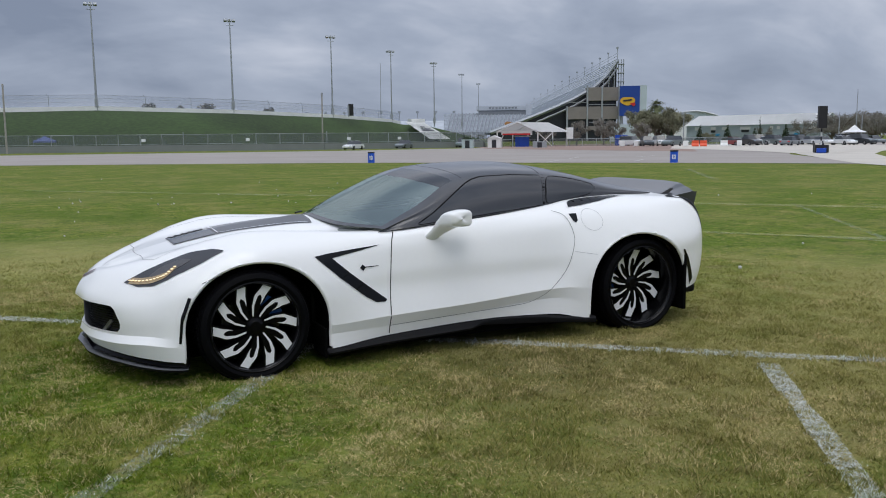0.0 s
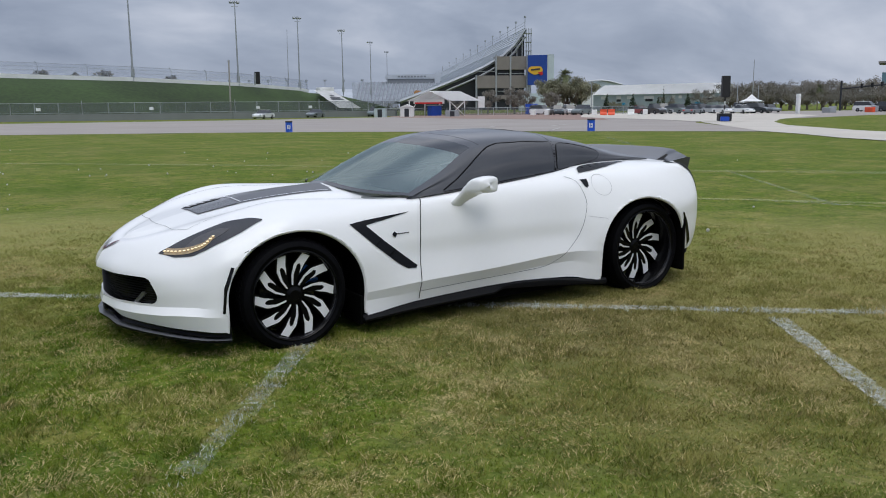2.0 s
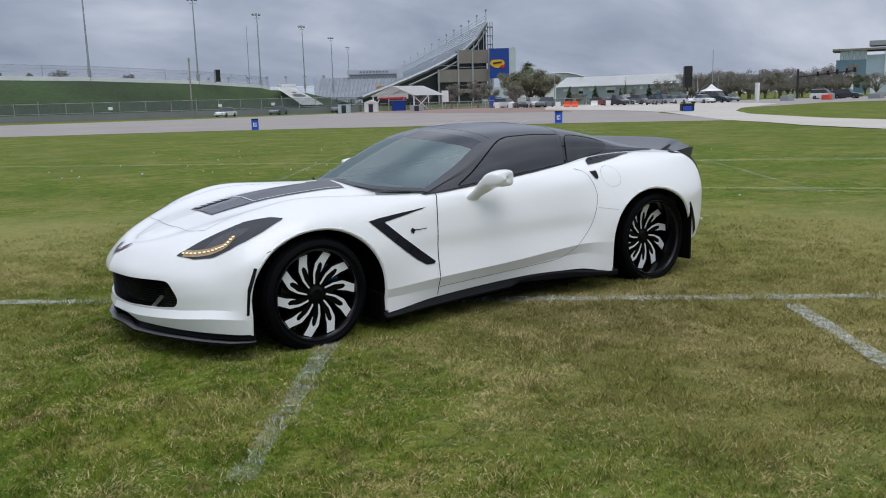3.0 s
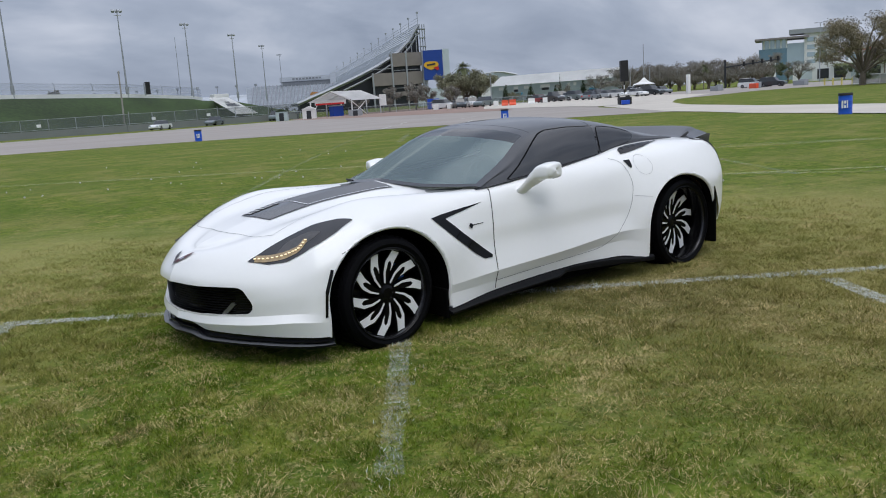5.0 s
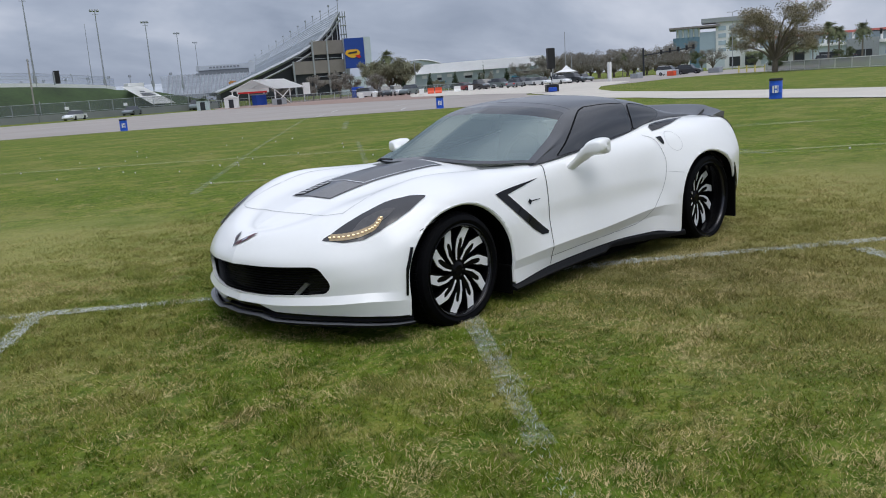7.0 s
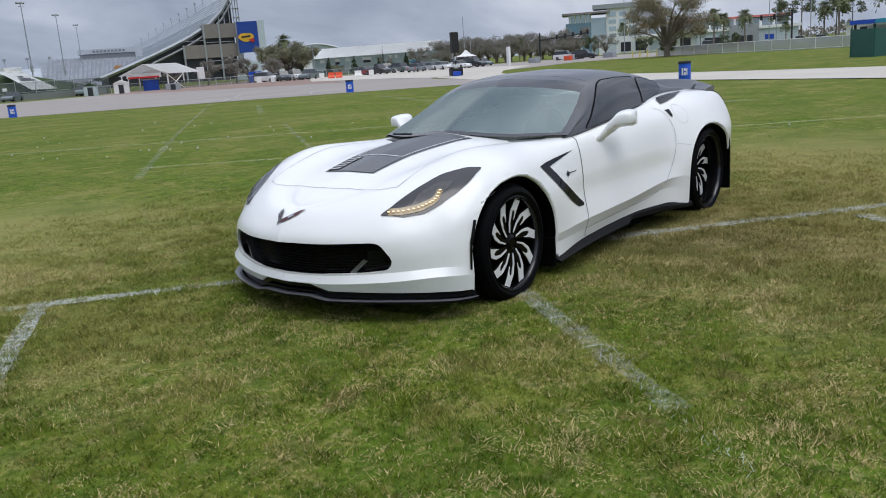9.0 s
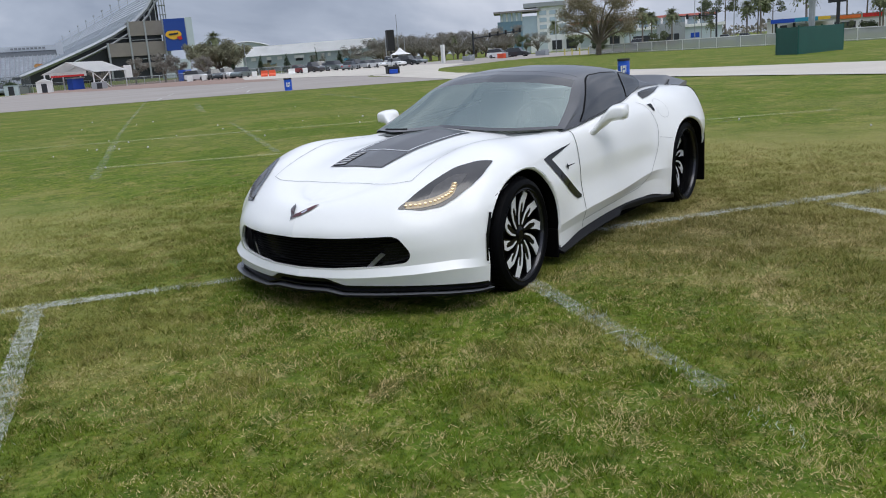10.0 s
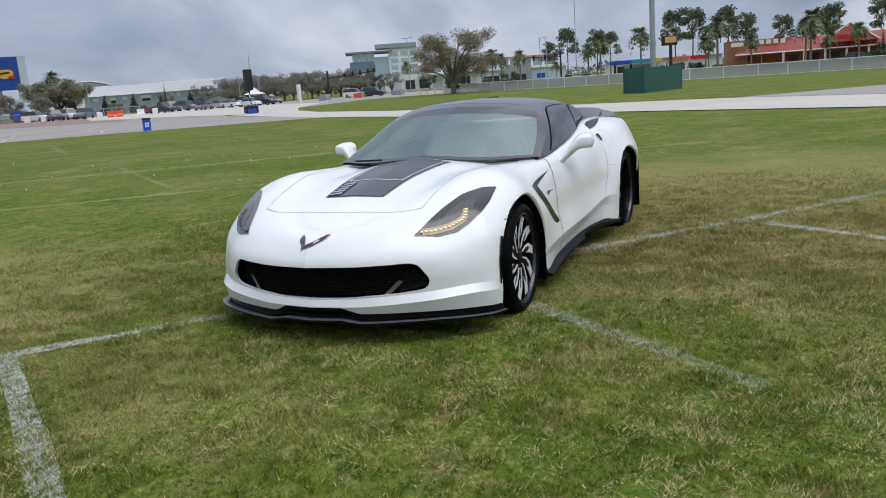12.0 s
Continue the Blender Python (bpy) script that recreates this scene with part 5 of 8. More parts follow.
# ---- the speedway and its surroundings ----
WALL_WHITE = paint("white_wall", (0.80, 0.80, 0.78), 0.7, var=0.1, scale=0.3, fine=4)
GALV = paint("galvanised_steel", (0.36, 0.38, 0.40), 0.5, metal=0.4, var=0.12)
WOOD_POLE = paint("weathered_pole", (0.33, 0.31, 0.28), 0.85, var=0.2)
BANK = paint("bank_grass", (0.030, 0.054, 0.013), 0.95, var=0.6, scale=0.035, fine=0.9)
BEIGE = paint("beige_cladding", (0.235, 0.21, 0.19), 0.8, var=0.1, scale=0.3, fine=3)
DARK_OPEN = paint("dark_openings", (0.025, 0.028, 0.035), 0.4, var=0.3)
SEATS = paint("stand_seats", (0.40, 0.43, 0.47), 0.6, var=0.22, scale=0.1, fine=1.2)
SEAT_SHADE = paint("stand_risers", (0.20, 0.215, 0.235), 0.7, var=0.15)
BOARD_BLUE = paint("board_blue", (0.012, 0.055, 0.30), 0.4, var=0.1)
BOARD_YELLOW = paint("board_yellow", (0.75, 0.42, 0.03), 0.5, var=0.1)
BOARD_RED = paint("board_red", (0.55, 0.02, 0.02), 0.5, var=0.1)
TENT_WHITE = paint("tent_fabric", (0.75, 0.75, 0.74), 0.6, var=0.06, scale=0.8)
METAL_WALL = paint("grey_blue_cladding", (0.50, 0.57, 0.60), 0.6, var=0.06, scale=0.3, fine=3)
METAL_ROOF = paint("pale_metal_roof", (0.84, 0.84, 0.83), 0.45, var=0.06, scale=0.3, fine=3)
DRUM_BLUE = paint("drum_blue", (0.01, 0.09, 0.55), 0.4, var=0.15, fine=20)
FENCE_GREY = paint("fence_grey", (0.33, 0.35, 0.36), 0.6, metal=0.2, var=0.1)
SPEAKER_BLACK = paint("speaker_black", (0.012, 0.012, 0.013), 0.7, var=0.3)
BARK = paint("bark", (0.15, 0.125, 0.10), 0.95, var=0.3, scale=2, fine=14)
PALM_BARK = paint("palm_bark", (0.22, 0.19, 0.16), 0.95, var=0.25, scale=3, fine=14)
OAK_LEAF = paint("oak_leaf", (0.215, 0.185, 0.115), 0.8, var=0.5, scale=0.5, fine=5)
BROWN_LEAF = paint("winter_leaf", (0.215, 0.20, 0.17), 0.85, var=0.45, scale=0.5, fine=5)
PINE_LEAF = paint("pine_needle", (0.11, 0.13, 0.07), 0.85, var=0.45, scale=0.5, fine=5)
PALM_LEAF = paint("palm_leaf", (0.13, 0.15, 0.065), 0.7, var=0.45, scale=0.6, fine=5)
HEDGE = paint("cypress", (0.03, 0.05, 0.022), 0.85, var=0.4, scale=0.8, fine=6)
BLUE_GLASS = paint("blue_glazing", (0.16, 0.27, 0.34), 0.15, metal=0.3, var=0.1, scale=0.2)
PALE_GLASS = paint("pale_glazing", (0.42, 0.52, 0.56), 0.12, metal=0.4, var=0.1, scale=0.2)
OFFICE_WHITE = paint("office_panel", (0.74, 0.75, 0.75), 0.6, var=0.06, scale=0.2)
GREEN_BIN = paint("green_screen", (0.008, 0.085, 0.072), 0.5, var=0.12, scale=0.8)
RED_ROOF = paint("red_tile_roof", (0.55, 0.16, 0.13), 0.6, var=0.12, scale=0.5, fine=4)
BRICK_TAN = paint("tan_brick", (0.33, 0.14, 0.075), 0.85, var=0.15, scale=0.6, fine=6)
CANOPY_BLUE = paint("canopy_blue", (0.01, 0.07, 0.45), 0.4, var=0.1)
CANOPY_TEAL = paint("canopy_teal", (0.03, 0.27, 0.42), 0.4, var=0.1)
CANOPY_YELLOW = paint("canopy_yellow", (0.70, 0.45, 0.04), 0.4, var=0.1)
CANOPY_ORANGE = paint("canopy_orange", (0.70, 0.16, 0.03), 0.4, var=0.1)
FENCE_WHITE = paint("white_fence", (0.62, 0.62, 0.62), 0.6, var=0.1)
ORANGE_BARRIER = paint("orange_barrier", (0.75, 0.09, 0.03), 0.5, var=0.1)
CAR_GLASS = paint("car_glazing", (0.02, 0.023, 0.026), 0.12, var=0.2, coat=0.5)


def wall_run(bm, pts, z0, z1, thick):
    """Upright slabs along a line; z0 and z1 per point."""
    for i in range(len(pts) - 1):
        (x0, y0), (x1, y1) = pts[i], pts[i + 1]
        d = math.hypot(x1 - x0, y1 - y0)
        nx, ny = -(y1 - y0) / d * thick / 2, (x1 - x0) / d * thick / 2
        v = []
        for (x, y), k in (((x0, y0), i), ((x1, y1), i + 1)):
            for s in (1, -1):
                for z in (z0[k], z1[k]):
                    v.append(bm.verts.new((x + s * nx, y + s * ny, z)))
        for f in ((0, 1, 5, 4), (2, 6, 7, 3), (1, 3, 7, 5), (0, 4, 6, 2), (0, 2, 3, 1), (4, 5, 7, 6)):
            bm.faces.new([v[k] for k in f])
    return bm


# banked turn: the grass bank, the wall along its top and the debris fence
CREST = [(110, -262), (60, -247), (12.2, -239.2), (-11.8, -244.0), (-51.8, -256.8), (-90.5, -276.5), (-125.5, -307.2), (-131, -312)]
CREST_Z = [10.0, 9.8, 9.6, 10.4, 10.1, 9.4, 8.5, 7.8]
bm = bmesh.new()
prev = None
for (x, y), z in zip(CREST + [(-139, -300), (-153, -283)], CREST_Z + [6.6, 1.6]):
    d = math.hypot(x - 3, y - 4)
    ux, uy = (x - 3) / d, (y - 4) / d
    run = 3.2 * z
    row = [bm.verts.new((x + ux * a, y + uy * a, b)) for a, b in ((-run, -.45), (-run * .75, z * .22), (-run * .35, z * .64), (-1.2, z - .3), (6, z - .3), (30, -.5))]
    if prev:
        for i in range(5):
            bm.faces.new((prev[i], prev[i + 1], row[i + 1], row[i]))
    prev = row
tagged(part("ground_bank", bm, BANK, smooth=True), "steep dark green grass bank of the banked turn", "embankment", kind="structure")
bm = wall_run(bmesh.new(), CREST, [z - .5 for z in CREST_Z], [z + .9 for z in CREST_Z], .6)
tagged(part("wall_track", bm, WALL_WHITE), "long white concrete wall on top of the bank", "wall", kind="structure")
debris = thing("debris_fence", "steel debris fence with leaning posts on the white wall", "fence")
for i in range(len(CREST) - 1):
    (x0, y0), (x1, y1) = CREST[i], CREST[i + 1]
    d = math.hypot(x1 - x0, y1 - y0)
    n = max(1, int(d / 11))
    for k in range(n):
        f = k / n
        x, y, z = x0 + (x1 - x0) * f, y0 + (y1 - y0) * f, CREST_Z[i] + (CREST_Z[i + 1] - CREST_Z[i]) * f + .9
        dd = math.hypot(x, y)
        part("post", tubed([(x, y, z), (x, y, z + 2.6), (x + .5 * y / dd * -1, y, z + 3.5)], .08, 5), GALV, debris)
for up in (1.2, 2.2, 3.1):
    bm = bmesh.new()
    tube(bm, [(x, y, z + .9 + up) for (x, y), z in zip(CREST, CREST_Z)], .035, 4)
    part("cable", bm, GALV, debris)


m_haze, nt, b = shader("debris_netting")
b.inputs["Base Color"].default_value = (0.30, 0.35, 0.44, 1)
b.inputs["Roughness"].default_value = 0.7
hole = nt.nodes.new("ShaderNodeBsdfTransparent")
mx = nt.nodes.new("ShaderNodeMixShader")
mx.inputs[0].default_value = 0.13
nt.links.new(hole.outputs[0], mx.inputs[1])
nt.links.new(b.outputs[0], mx.inputs[2])
nt.links.new(mx.outputs[0], nt.nodes["Material Output"].inputs["Surface"])
part("netting", wall_run(bmesh.new(), CREST, [z + .9 for z in CREST_Z], [z + 4.1 for z in CREST_Z], .02), m_haze, debris, "fine steel debris netting")


def flood_pole(x, y, z0, z1, heads=3):
    p = thing("floodlight_pole", "tall grey floodlight pole beside the track", "light pole", pose(x, y, z0), "floodlights round the track")
    h = z1 - z0
    part("pole", tubed([(0, 0, -1), (0, 0, h * .5), (0, 0, h)], .34, 8, .16), GALV, p)
    part("service_box", boxed(-.45, .45, -.45, .45, .6, 3.0, .05), GALV, p)
    part("cross_arm", tubed([(-1.5, 0, h - .6), (1.5, 0, h - .6)], .12, 6), GALV, p)
    part("cross_arm", tubed([(-1.1, 0, h - 1.9), (1.1, 0, h - 1.9)], .10, 6), GALV, p)
    for i in range(heads):
        lamp = boxed(-.45, .45, -.55, .35, -.35, .35, .08)
        bmesh.ops.transform(lamp, matrix=pose((i - (heads - 1) / 2) * 1.25, -.3, h - .4, 25), verts=lamp.verts)
        part("floodlight", lamp, GALV, p)
    return p


for x, y, z0, z1 in ((-11.8, -244, 10.4, 39.2), (-51.8, -256.8, 10.6, 38.5), (-90.5, -276.5, 9.6, 37.4), (-125.5, -307.2, 8.5, 36.7), (-162.5, -345.6, 8, 36.4), (-215.5, -421, 8, 38), (-277.6, -517, 8, 40)):
    flood_pole(x, y, z0, z1)
for x, y, h in ((7.6, -144.3, 11.0), (-44.2, -142.2, 10.3)):
    p = thing("utility_pole", "weathered grey utility pole", "utility pole", pose(x, y, -.3))
    part("pole", tubed([(0, 0, 0), (-.12, 0, h)], .16, 8, .12), WOOD_POLE, p)
    part("cap", boxed(-.30, .06, -.1, .1, h - .5, h - .1, .03), GALV, p)
part_ob = part("radio_mast", tubed([(-118.5, -301.4, 8), (-118.7, -301.4, 31)], .16, 6, .07), GALV)
tagged(part_ob, "thin grey radio mast", "mast")
spk = thing("track_speaker", "tall black loudspeaker box standing on the wall", "loudspeaker")
part("box", boxed(-98.4, -96.9, -278.2, -276.8, 9.9, 14.0, .1), SPEAKER_BLACK, spk)
part("bracket", boxed(-96.9, -96.6, -278.0, -277.0, 9.6, 13.6), GALV, spk)

# chain-link fence between the track road and the bank
FENCE_LINE = [(60, -168), (8, -154), (-20, -146), (-44, -139), (-60, -139), (-78, -141)]
chain = thing("chain_fence", "grey chain-link fence with steel posts beside the track road", "fence")
for i in range(len(FENCE_LINE) - 1):
    (x0, y0), (x1, y1) = FENCE_LINE[i], FENCE_LINE[i + 1]
    n = max(1, int(math.hypot(x1 - x0, y1 - y0) / 3.6))
    for k in range(n):
        f = k / n
        x, y = x0 + (x1 - x0) * f, y0 + (y1 - y0) * f
        part("post", tubed([(x, y, -.4), (x, y, 2.65 + (.35 if k == 0 else 0))], .06, 6), FENCE_GREY, chain)
for z in (2.6, .95):
    part("rail", tube(bmesh.new(), [(x, y, z) for x, y in FENCE_LINE], .035, 4), FENCE_GREY, chain)
m_net, nt, b = shader("chain_netting")
b.inputs["Base Color"].default_value = (0.14, 0.16, 0.16, 1)
b.inputs["Roughness"].default_value = 0.7
hole = nt.nodes.new("ShaderNodeBsdfTransparent")
mx = nt.nodes.new("ShaderNodeMixShader")
mx.inputs[0].default_value = 0.30
nt.links.new(hole.outputs[0], mx.inputs[1])
nt.links.new(b.outputs[0], mx.inputs[2])
nt.links.new(mx.outputs[0], nt.nodes["Material Output"].inputs["Surface"])
NETTING = m_net
part("netting", wall_run(bmesh.new(), FENCE_LINE, [-.4] * 6, [2.6] * 6, .02), NETTING, chain, "chain-link netting")
barrier = wall_run(bmesh.new(), [(x * .985 + .5, y * .985) for x, y in FENCE_LINE], [-.4] * 6, [.78] * 6, .35)
tagged(part("road_barrier", barrier, paint("grey_barrier", (0.20, 0.215, 0.21), 0.8, var=0.12, scale=.3)), "long low grey road barrier under the fence", "barrier")
for x, y in ((-13.5, -147.6), (-30.5, -142.6), (-48.0, -138.6), (-58, -138.6)):
    tagged(part("fence_plate", boxed(x - .35, x + .35, y + .12, y + .16, 1.35, 1.85, .02), WALL_WHITE), "small white plate wired to the fence", "sign")

# umbrella tent behind the fence
um = thing("blue_canopy_tent", "small blue peaked canopy tent behind the fence", "tent", pose(2.0, -160, -.35))
bm = bmesh.new()
tipv = bm.verts.new((0, 0, 2.95))
ring = [bm.verts.new((a, b, 2.05)) for a, b in ((-1.9, -1.5), (1.9, -1.5), (1.9, 1.5), (-1.9, 1.5))]
low = [bm.verts.new((v.co.x * 1.02, v.co.y * 1.02, 1.8)) for v in ring]
for k in range(4):
    bm.faces.new((ring[k], ring[(k + 1) % 4], tipv))
    bm.faces.new((low[k], low[(k + 1) % 4], ring[(k + 1) % 4], ring[k]))
part("canopy", bm, paint("faded_blue", (0.13, 0.17, 0.40), 0.7, var=0.1), um)
for a, b in ((-1.85, -1.45), (1.85, -1.45), (1.85, 1.45), (-1.85, 1.45)):
    part("leg", tubed([(a, b, 0), (a, b, 2)], .03, 5), GALV, um)

# white ramp down the bank
bm = bmesh.new()
q = [(-129.0, -301.5, 7.6), (-135.5, -298.6, 7.4), (-134.6, -271.6, .5), (-127.2, -274.4, .6)]
bm.faces.new([bm.verts.new((x, y, z + .7)) for x, y, z in q])
bmesh.ops.solidify(bm, geom=bm.faces[:], thickness=.5)
ramp_ob = thing("banner_ramp", "big white banner spread down the grass bank", "banner")
part("sheet", bm, WALL_WHITE, ramp_ob)
for f, w in ((.30, .22), (.42, .5), (.50, .6)):
    bm = bmesh.new()
    a = [Vector(q[0]).lerp(Vector(q[3]), f), Vector(q[1]).lerp(Vector(q[2]), f)]
    c = [Vector(q[0]).lerp(Vector(q[3]), f + .06), Vector(q[1]).lerp(Vector(q[2]), f + .06)]
    pts = [a[0].lerp(a[1], .5 - w / 2), a[0].lerp(a[1], .5 + w / 2), c[0].lerp(c[1], .5 + w / 2), c[0].lerp(c[1], .5 - w / 2)]
    bm.faces.new([bm.verts.new(p + Vector((0, .3, .85))) for p in pts])
    part("printed_bar", bm, DARK_OPEN, ramp_ob)
stack = thing("ramp_platform", "small white platform box on the bank top", "platform")
part("box", boxed(-137, -131, -304, -300, 7.2, 9.4, .1), WALL_WHITE, stack)

# main grandstand: end face towards the field, seating that runs away from it
S0 = Vector((-244.6, -316.5, 0))
RUN = Vector((math.cos(radians(-117.4)), math.sin(radians(-117.4)), 0))
DEEP = Vector((math.cos(radians(-27.4)), math.sin(radians(-27.4)), 0))
RAKE = [(0, 38.0), (5, 31.0), (11, 25.6), (20, 20.6), (29, 16.6), (38, 13.0), (47, 9.6), (60, 5.0)]


def stand_point(along, deep, z):
    return S0 + RUN * along + DEEP * deep + Vector((0, 0, z))


def rake_z(d):
    for (a, za), (b, zb) in zip(RAKE, RAKE[1:]):
        if d <= b:
            return za + (zb - za) * (d - a) / (b - a)
    return RAKE[-1][1]


stand = thing("main_grandstand", "tall raked grandstand with grey seats and beige end building", "grandstand")
for along0, along1, name in ((0, 130, "seat_bank"), (134, 300, "seat_bank"), (304, 560, "seat_bank")):
    bm = bmesh.new()
    prev = None
    for i in range(61):
        d = i
        z = rake_z(d)
        for dz in (0.0, -.45):
            row = [bm.verts.new(stand_point(al, d, z + dz)) for al in (along0, along1)]
            if prev:
                bm.faces.new((prev[0], prev[1], row[1], row[0]))
            prev = row
    part(name, bm, SEATS, stand, "rows of pale grey seats")
bm = bmesh.new()
tube(bm, [stand_point(-1, d, rake_z(d) - 1.0) for d, _ in RAKE], .9, 4)
part("end_girder", bm, GALV, stand)
bm = bmesh.new()
tube(bm, [stand_point(-1, d, rake_z(d) - 4.2) for d, _ in RAKE[:6]], .5, 4)
part("end_girder", bm, GALV, stand)
# Flat sheet closing the open underside; its shade is put into the colour.
bm = bmesh.new()
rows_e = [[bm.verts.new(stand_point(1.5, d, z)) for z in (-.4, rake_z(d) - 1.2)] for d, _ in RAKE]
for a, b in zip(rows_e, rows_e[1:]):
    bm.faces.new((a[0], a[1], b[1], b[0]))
part("end_wall", bm, DARK_OPEN, stand, "near-black sheet painted for the shade under the stand")
for d in (1.5, 4.0, 6.5, 9.0, 12, 15):
    part("strut", tubed([stand_point(-1, d, 24.5), stand_point(-1, d, rake_z(d) - 1)], .25, 5), GALV, stand)


def stand_box(d0, d1, z0, z1, out=6.0, deep=0.0):
    bm = bmesh.new()
    v = [bm.verts.new(stand_point(a, d, z)) for a in (-out, -deep) for d in (d0, d1) for z in (z0, z1)]
    for f in ((0, 1, 3, 2), (4, 6, 7, 5), (0, 4, 5, 1), (2, 3, 7, 6), (1, 5, 7, 3), (0, 2, 6, 4)):
        bm.faces.new([v[k] for k in f])
    return bm


for d0, d1, z0, z1, mtl in ((0.4, 14.6, 18.3, 24.4, BEIGE), (0.4, 24, 9.8, 15.6, BEIGE), (0.4, 14, 4.7, 6.6, BEIGE), (0.4, 24, -.4, 24, None)):
    if mtl:
        part("cladding_band", stand_box(d0, d1, z0, z1, 7.0), mtl, stand, "beige cladding band")
# Solid near-black blocks: shade of windows and open levels painted in.
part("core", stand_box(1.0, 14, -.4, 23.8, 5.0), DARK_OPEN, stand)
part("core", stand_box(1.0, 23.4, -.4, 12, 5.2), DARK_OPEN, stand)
for d in (0.2, 14.8, 24.2, 8):
    part("column", stand_box(d - .35, d + .35, -.4, 25 if d < 15 else 15.8, 7.3, 6.2), GALV, stand)
for d0, d1, z in ((15, 24, 17.4), (1, 14, 16.4), (1, 14, 8.2)):
    part("gallery_rail", stand_box(d0, d1, z, z + .25, 6.6, 6.2), GALV, stand)
for i, al in enumerate([0, 26, 52, 80, 110, 145, 185, 230, 280, 340, 410, 490]):
    part("rim_pole", tubed([stand_point(al, 0, 36), stand_point(al, 0, 43.4)], .16, 5), GALV, stand)
    part("rim_lamp", boxed(*[c for k in range(3) for c in (stand_point(al, 0, 43)[k] - .4, stand_point(al, 0, 43)[k] + .4)]), GALV, stand)
for z in (39.3, 40.6):
    part("rim_rail", tubed([stand_point(0, 0, z), stand_point(560, 0, z)], .10, 4), GALV, stand)
for d in (-2.6, -1.5, -.3):
    part("stair_column", tubed([stand_point(-2, d, -.4), stand_point(-2, d, 37.5)], .22, 6), GALV, stand, "grey steel stair column")
for k in range(9):
    part("stair_landing", stand_box(-2.8, -.1, 3 + 4 * k, 3.35 + 4 * k, 3.4), GALV, stand)

# blue board beside the stand
board = thing("advert_board", "tall blue board with a yellow and red emblem", "billboard")
B0, B1 = Vector((-239.0, -307.0, 0)), Vector((-246.2, -301.6, 0))
BN = Vector((.6, .8, 0))


def board_pt(f, z, d):
    return B0.lerp(B1, f) + BN * d + Vector((0, 0, z))


def board_slab(f0, f1, z0, z1, d0, d1):
    bm = bmesh.new()
    v = [bm.verts.new(board_pt(f, z, d)) for f in (f0, f1) for z in (z0, z1) for d in (d0, d1)]
    for q in ((0, 1, 3, 2), (4, 6, 7, 5), (0, 4, 5, 1), (2, 3, 7, 6), (1, 5, 7, 3), (0, 2, 6, 4)):
        bm.faces.new([v[k] for k in q])
    return bm


part("panel", board_slab(0, 1, 11.0, 24.6, 0, .5), BOARD_BLUE, board, "deep blue panel")
part("side_panel", board_slab(1.02, 1.35, 11.0, 24.8, -3.0, .2), METAL_WALL, board, "pale grey side panel")
bm = bmesh.new()
prism(bm, [(.40 + .38 * math.cos(a), 17.8 + 1.9 * math.sin(a) * (1 + .12 * math.sin(3 * a))) for a in np.linspace(0, math.tau, 28, endpoint=False)], .25, lambda f, z, d: board_pt(f, z, .5 + d))
part("emblem", bm, BOARD_YELLOW, board)
bm = bmesh.new()
prism(bm, [(.52, 16.7), (.76, 17.1), (.80, 15.8), (.68, 15.3)], .3, lambda f, z, d: board_pt(f, z, .6 + d))
part("emblem_tail", bm, BOARD_RED, board)
bm = bmesh.new()
prism(bm, [(.18, 17.5), (.62, 17.9), (.62, 18.6), (.18, 18.2)], .3, lambda f, z, d: board_pt(f, z, .65 + d))
part("emblem_bar", bm, DARK_OPEN, board)
for f in (.1, .9):
    part("post", tubed([board_pt(f, -.4, -.5), board_pt(f, 11, -.5)], .3, 6), GALV, board)

# second stand farther along, with its white press building
far_stand = thing("far_grandstand", "lower grey grandstand with a white press building above", "grandstand")


# Grey-blue in place of white: distance haze mixed into the press box colour.
BOX_GREY = paint("hazed_press_box", (0.46, 0.49, 0.53), 0.8, var=0.12)


def polar(az_deg, dist, z):
    return Vector((2.4 + dist * math.cos(radians(az_deg)), 5.6 + dist * math.sin(radians(az_deg)), z))


bm = bmesh.new()
prev = None
for i in range(25):
    f = i / 24
    dist, z = 520 + 130 * f, 3.5 + 16.5 * f
    for dz in (0, .5):
        row = [bm.verts.new(polar(a, dist, z + dz)) for a in np.linspace(-115.8, -122.3, 8)]
        if prev:
            for k in range(7):
                bm.faces.new((prev[k], prev[k + 1], row[k + 1], row[k]))
        prev = row
part("seat_bank", bm, SEATS, far_stand, "rows of pale grey seats")
for az0, az1, z0, z1, dd, mtl in ((-118.15, -121.6, 17, 22.5, 0, SEAT_SHADE), (-118.05, -121.7, 22.5, 25.8, -.5, BOX_GREY), (-121.4, -121.8, 12, 27.0, -2, BOX_GREY)):
    bm = bmesh.new()
    a, c = polar(az0, 640 + dd, 0), polar(az1, 640 + dd, 0)
    back = (a + c).normalized() * 12
    v = [bm.verts.new(p + Vector((0, 0, z))) for p in (a, c, c + back, a + back) for z in (z0, z1)]
    for q in ((0, 1, 3, 2), (2, 3, 5, 4), (4, 5, 7, 6), (6, 7, 1, 0), (1, 7, 5, 3)):
        bm.faces.new([v[k] for k in q])
    part("press_box", bm, mtl, far_stand)
for k in range(9):
    az0 = -118.9 - .22 * k
    bm = bmesh.new()
    a, c = polar(az0, 638.5, 0), polar(az0 - .15, 638.5, 0)
    bm.faces.new([bm.verts.new(p + Vector((0, 0, z))) for p, z in ((a, 23.6), (c, 23.6), (c, 24.8), (a, 24.8))])
    part("letter_bar", bm, SEAT_SHADE, far_stand)
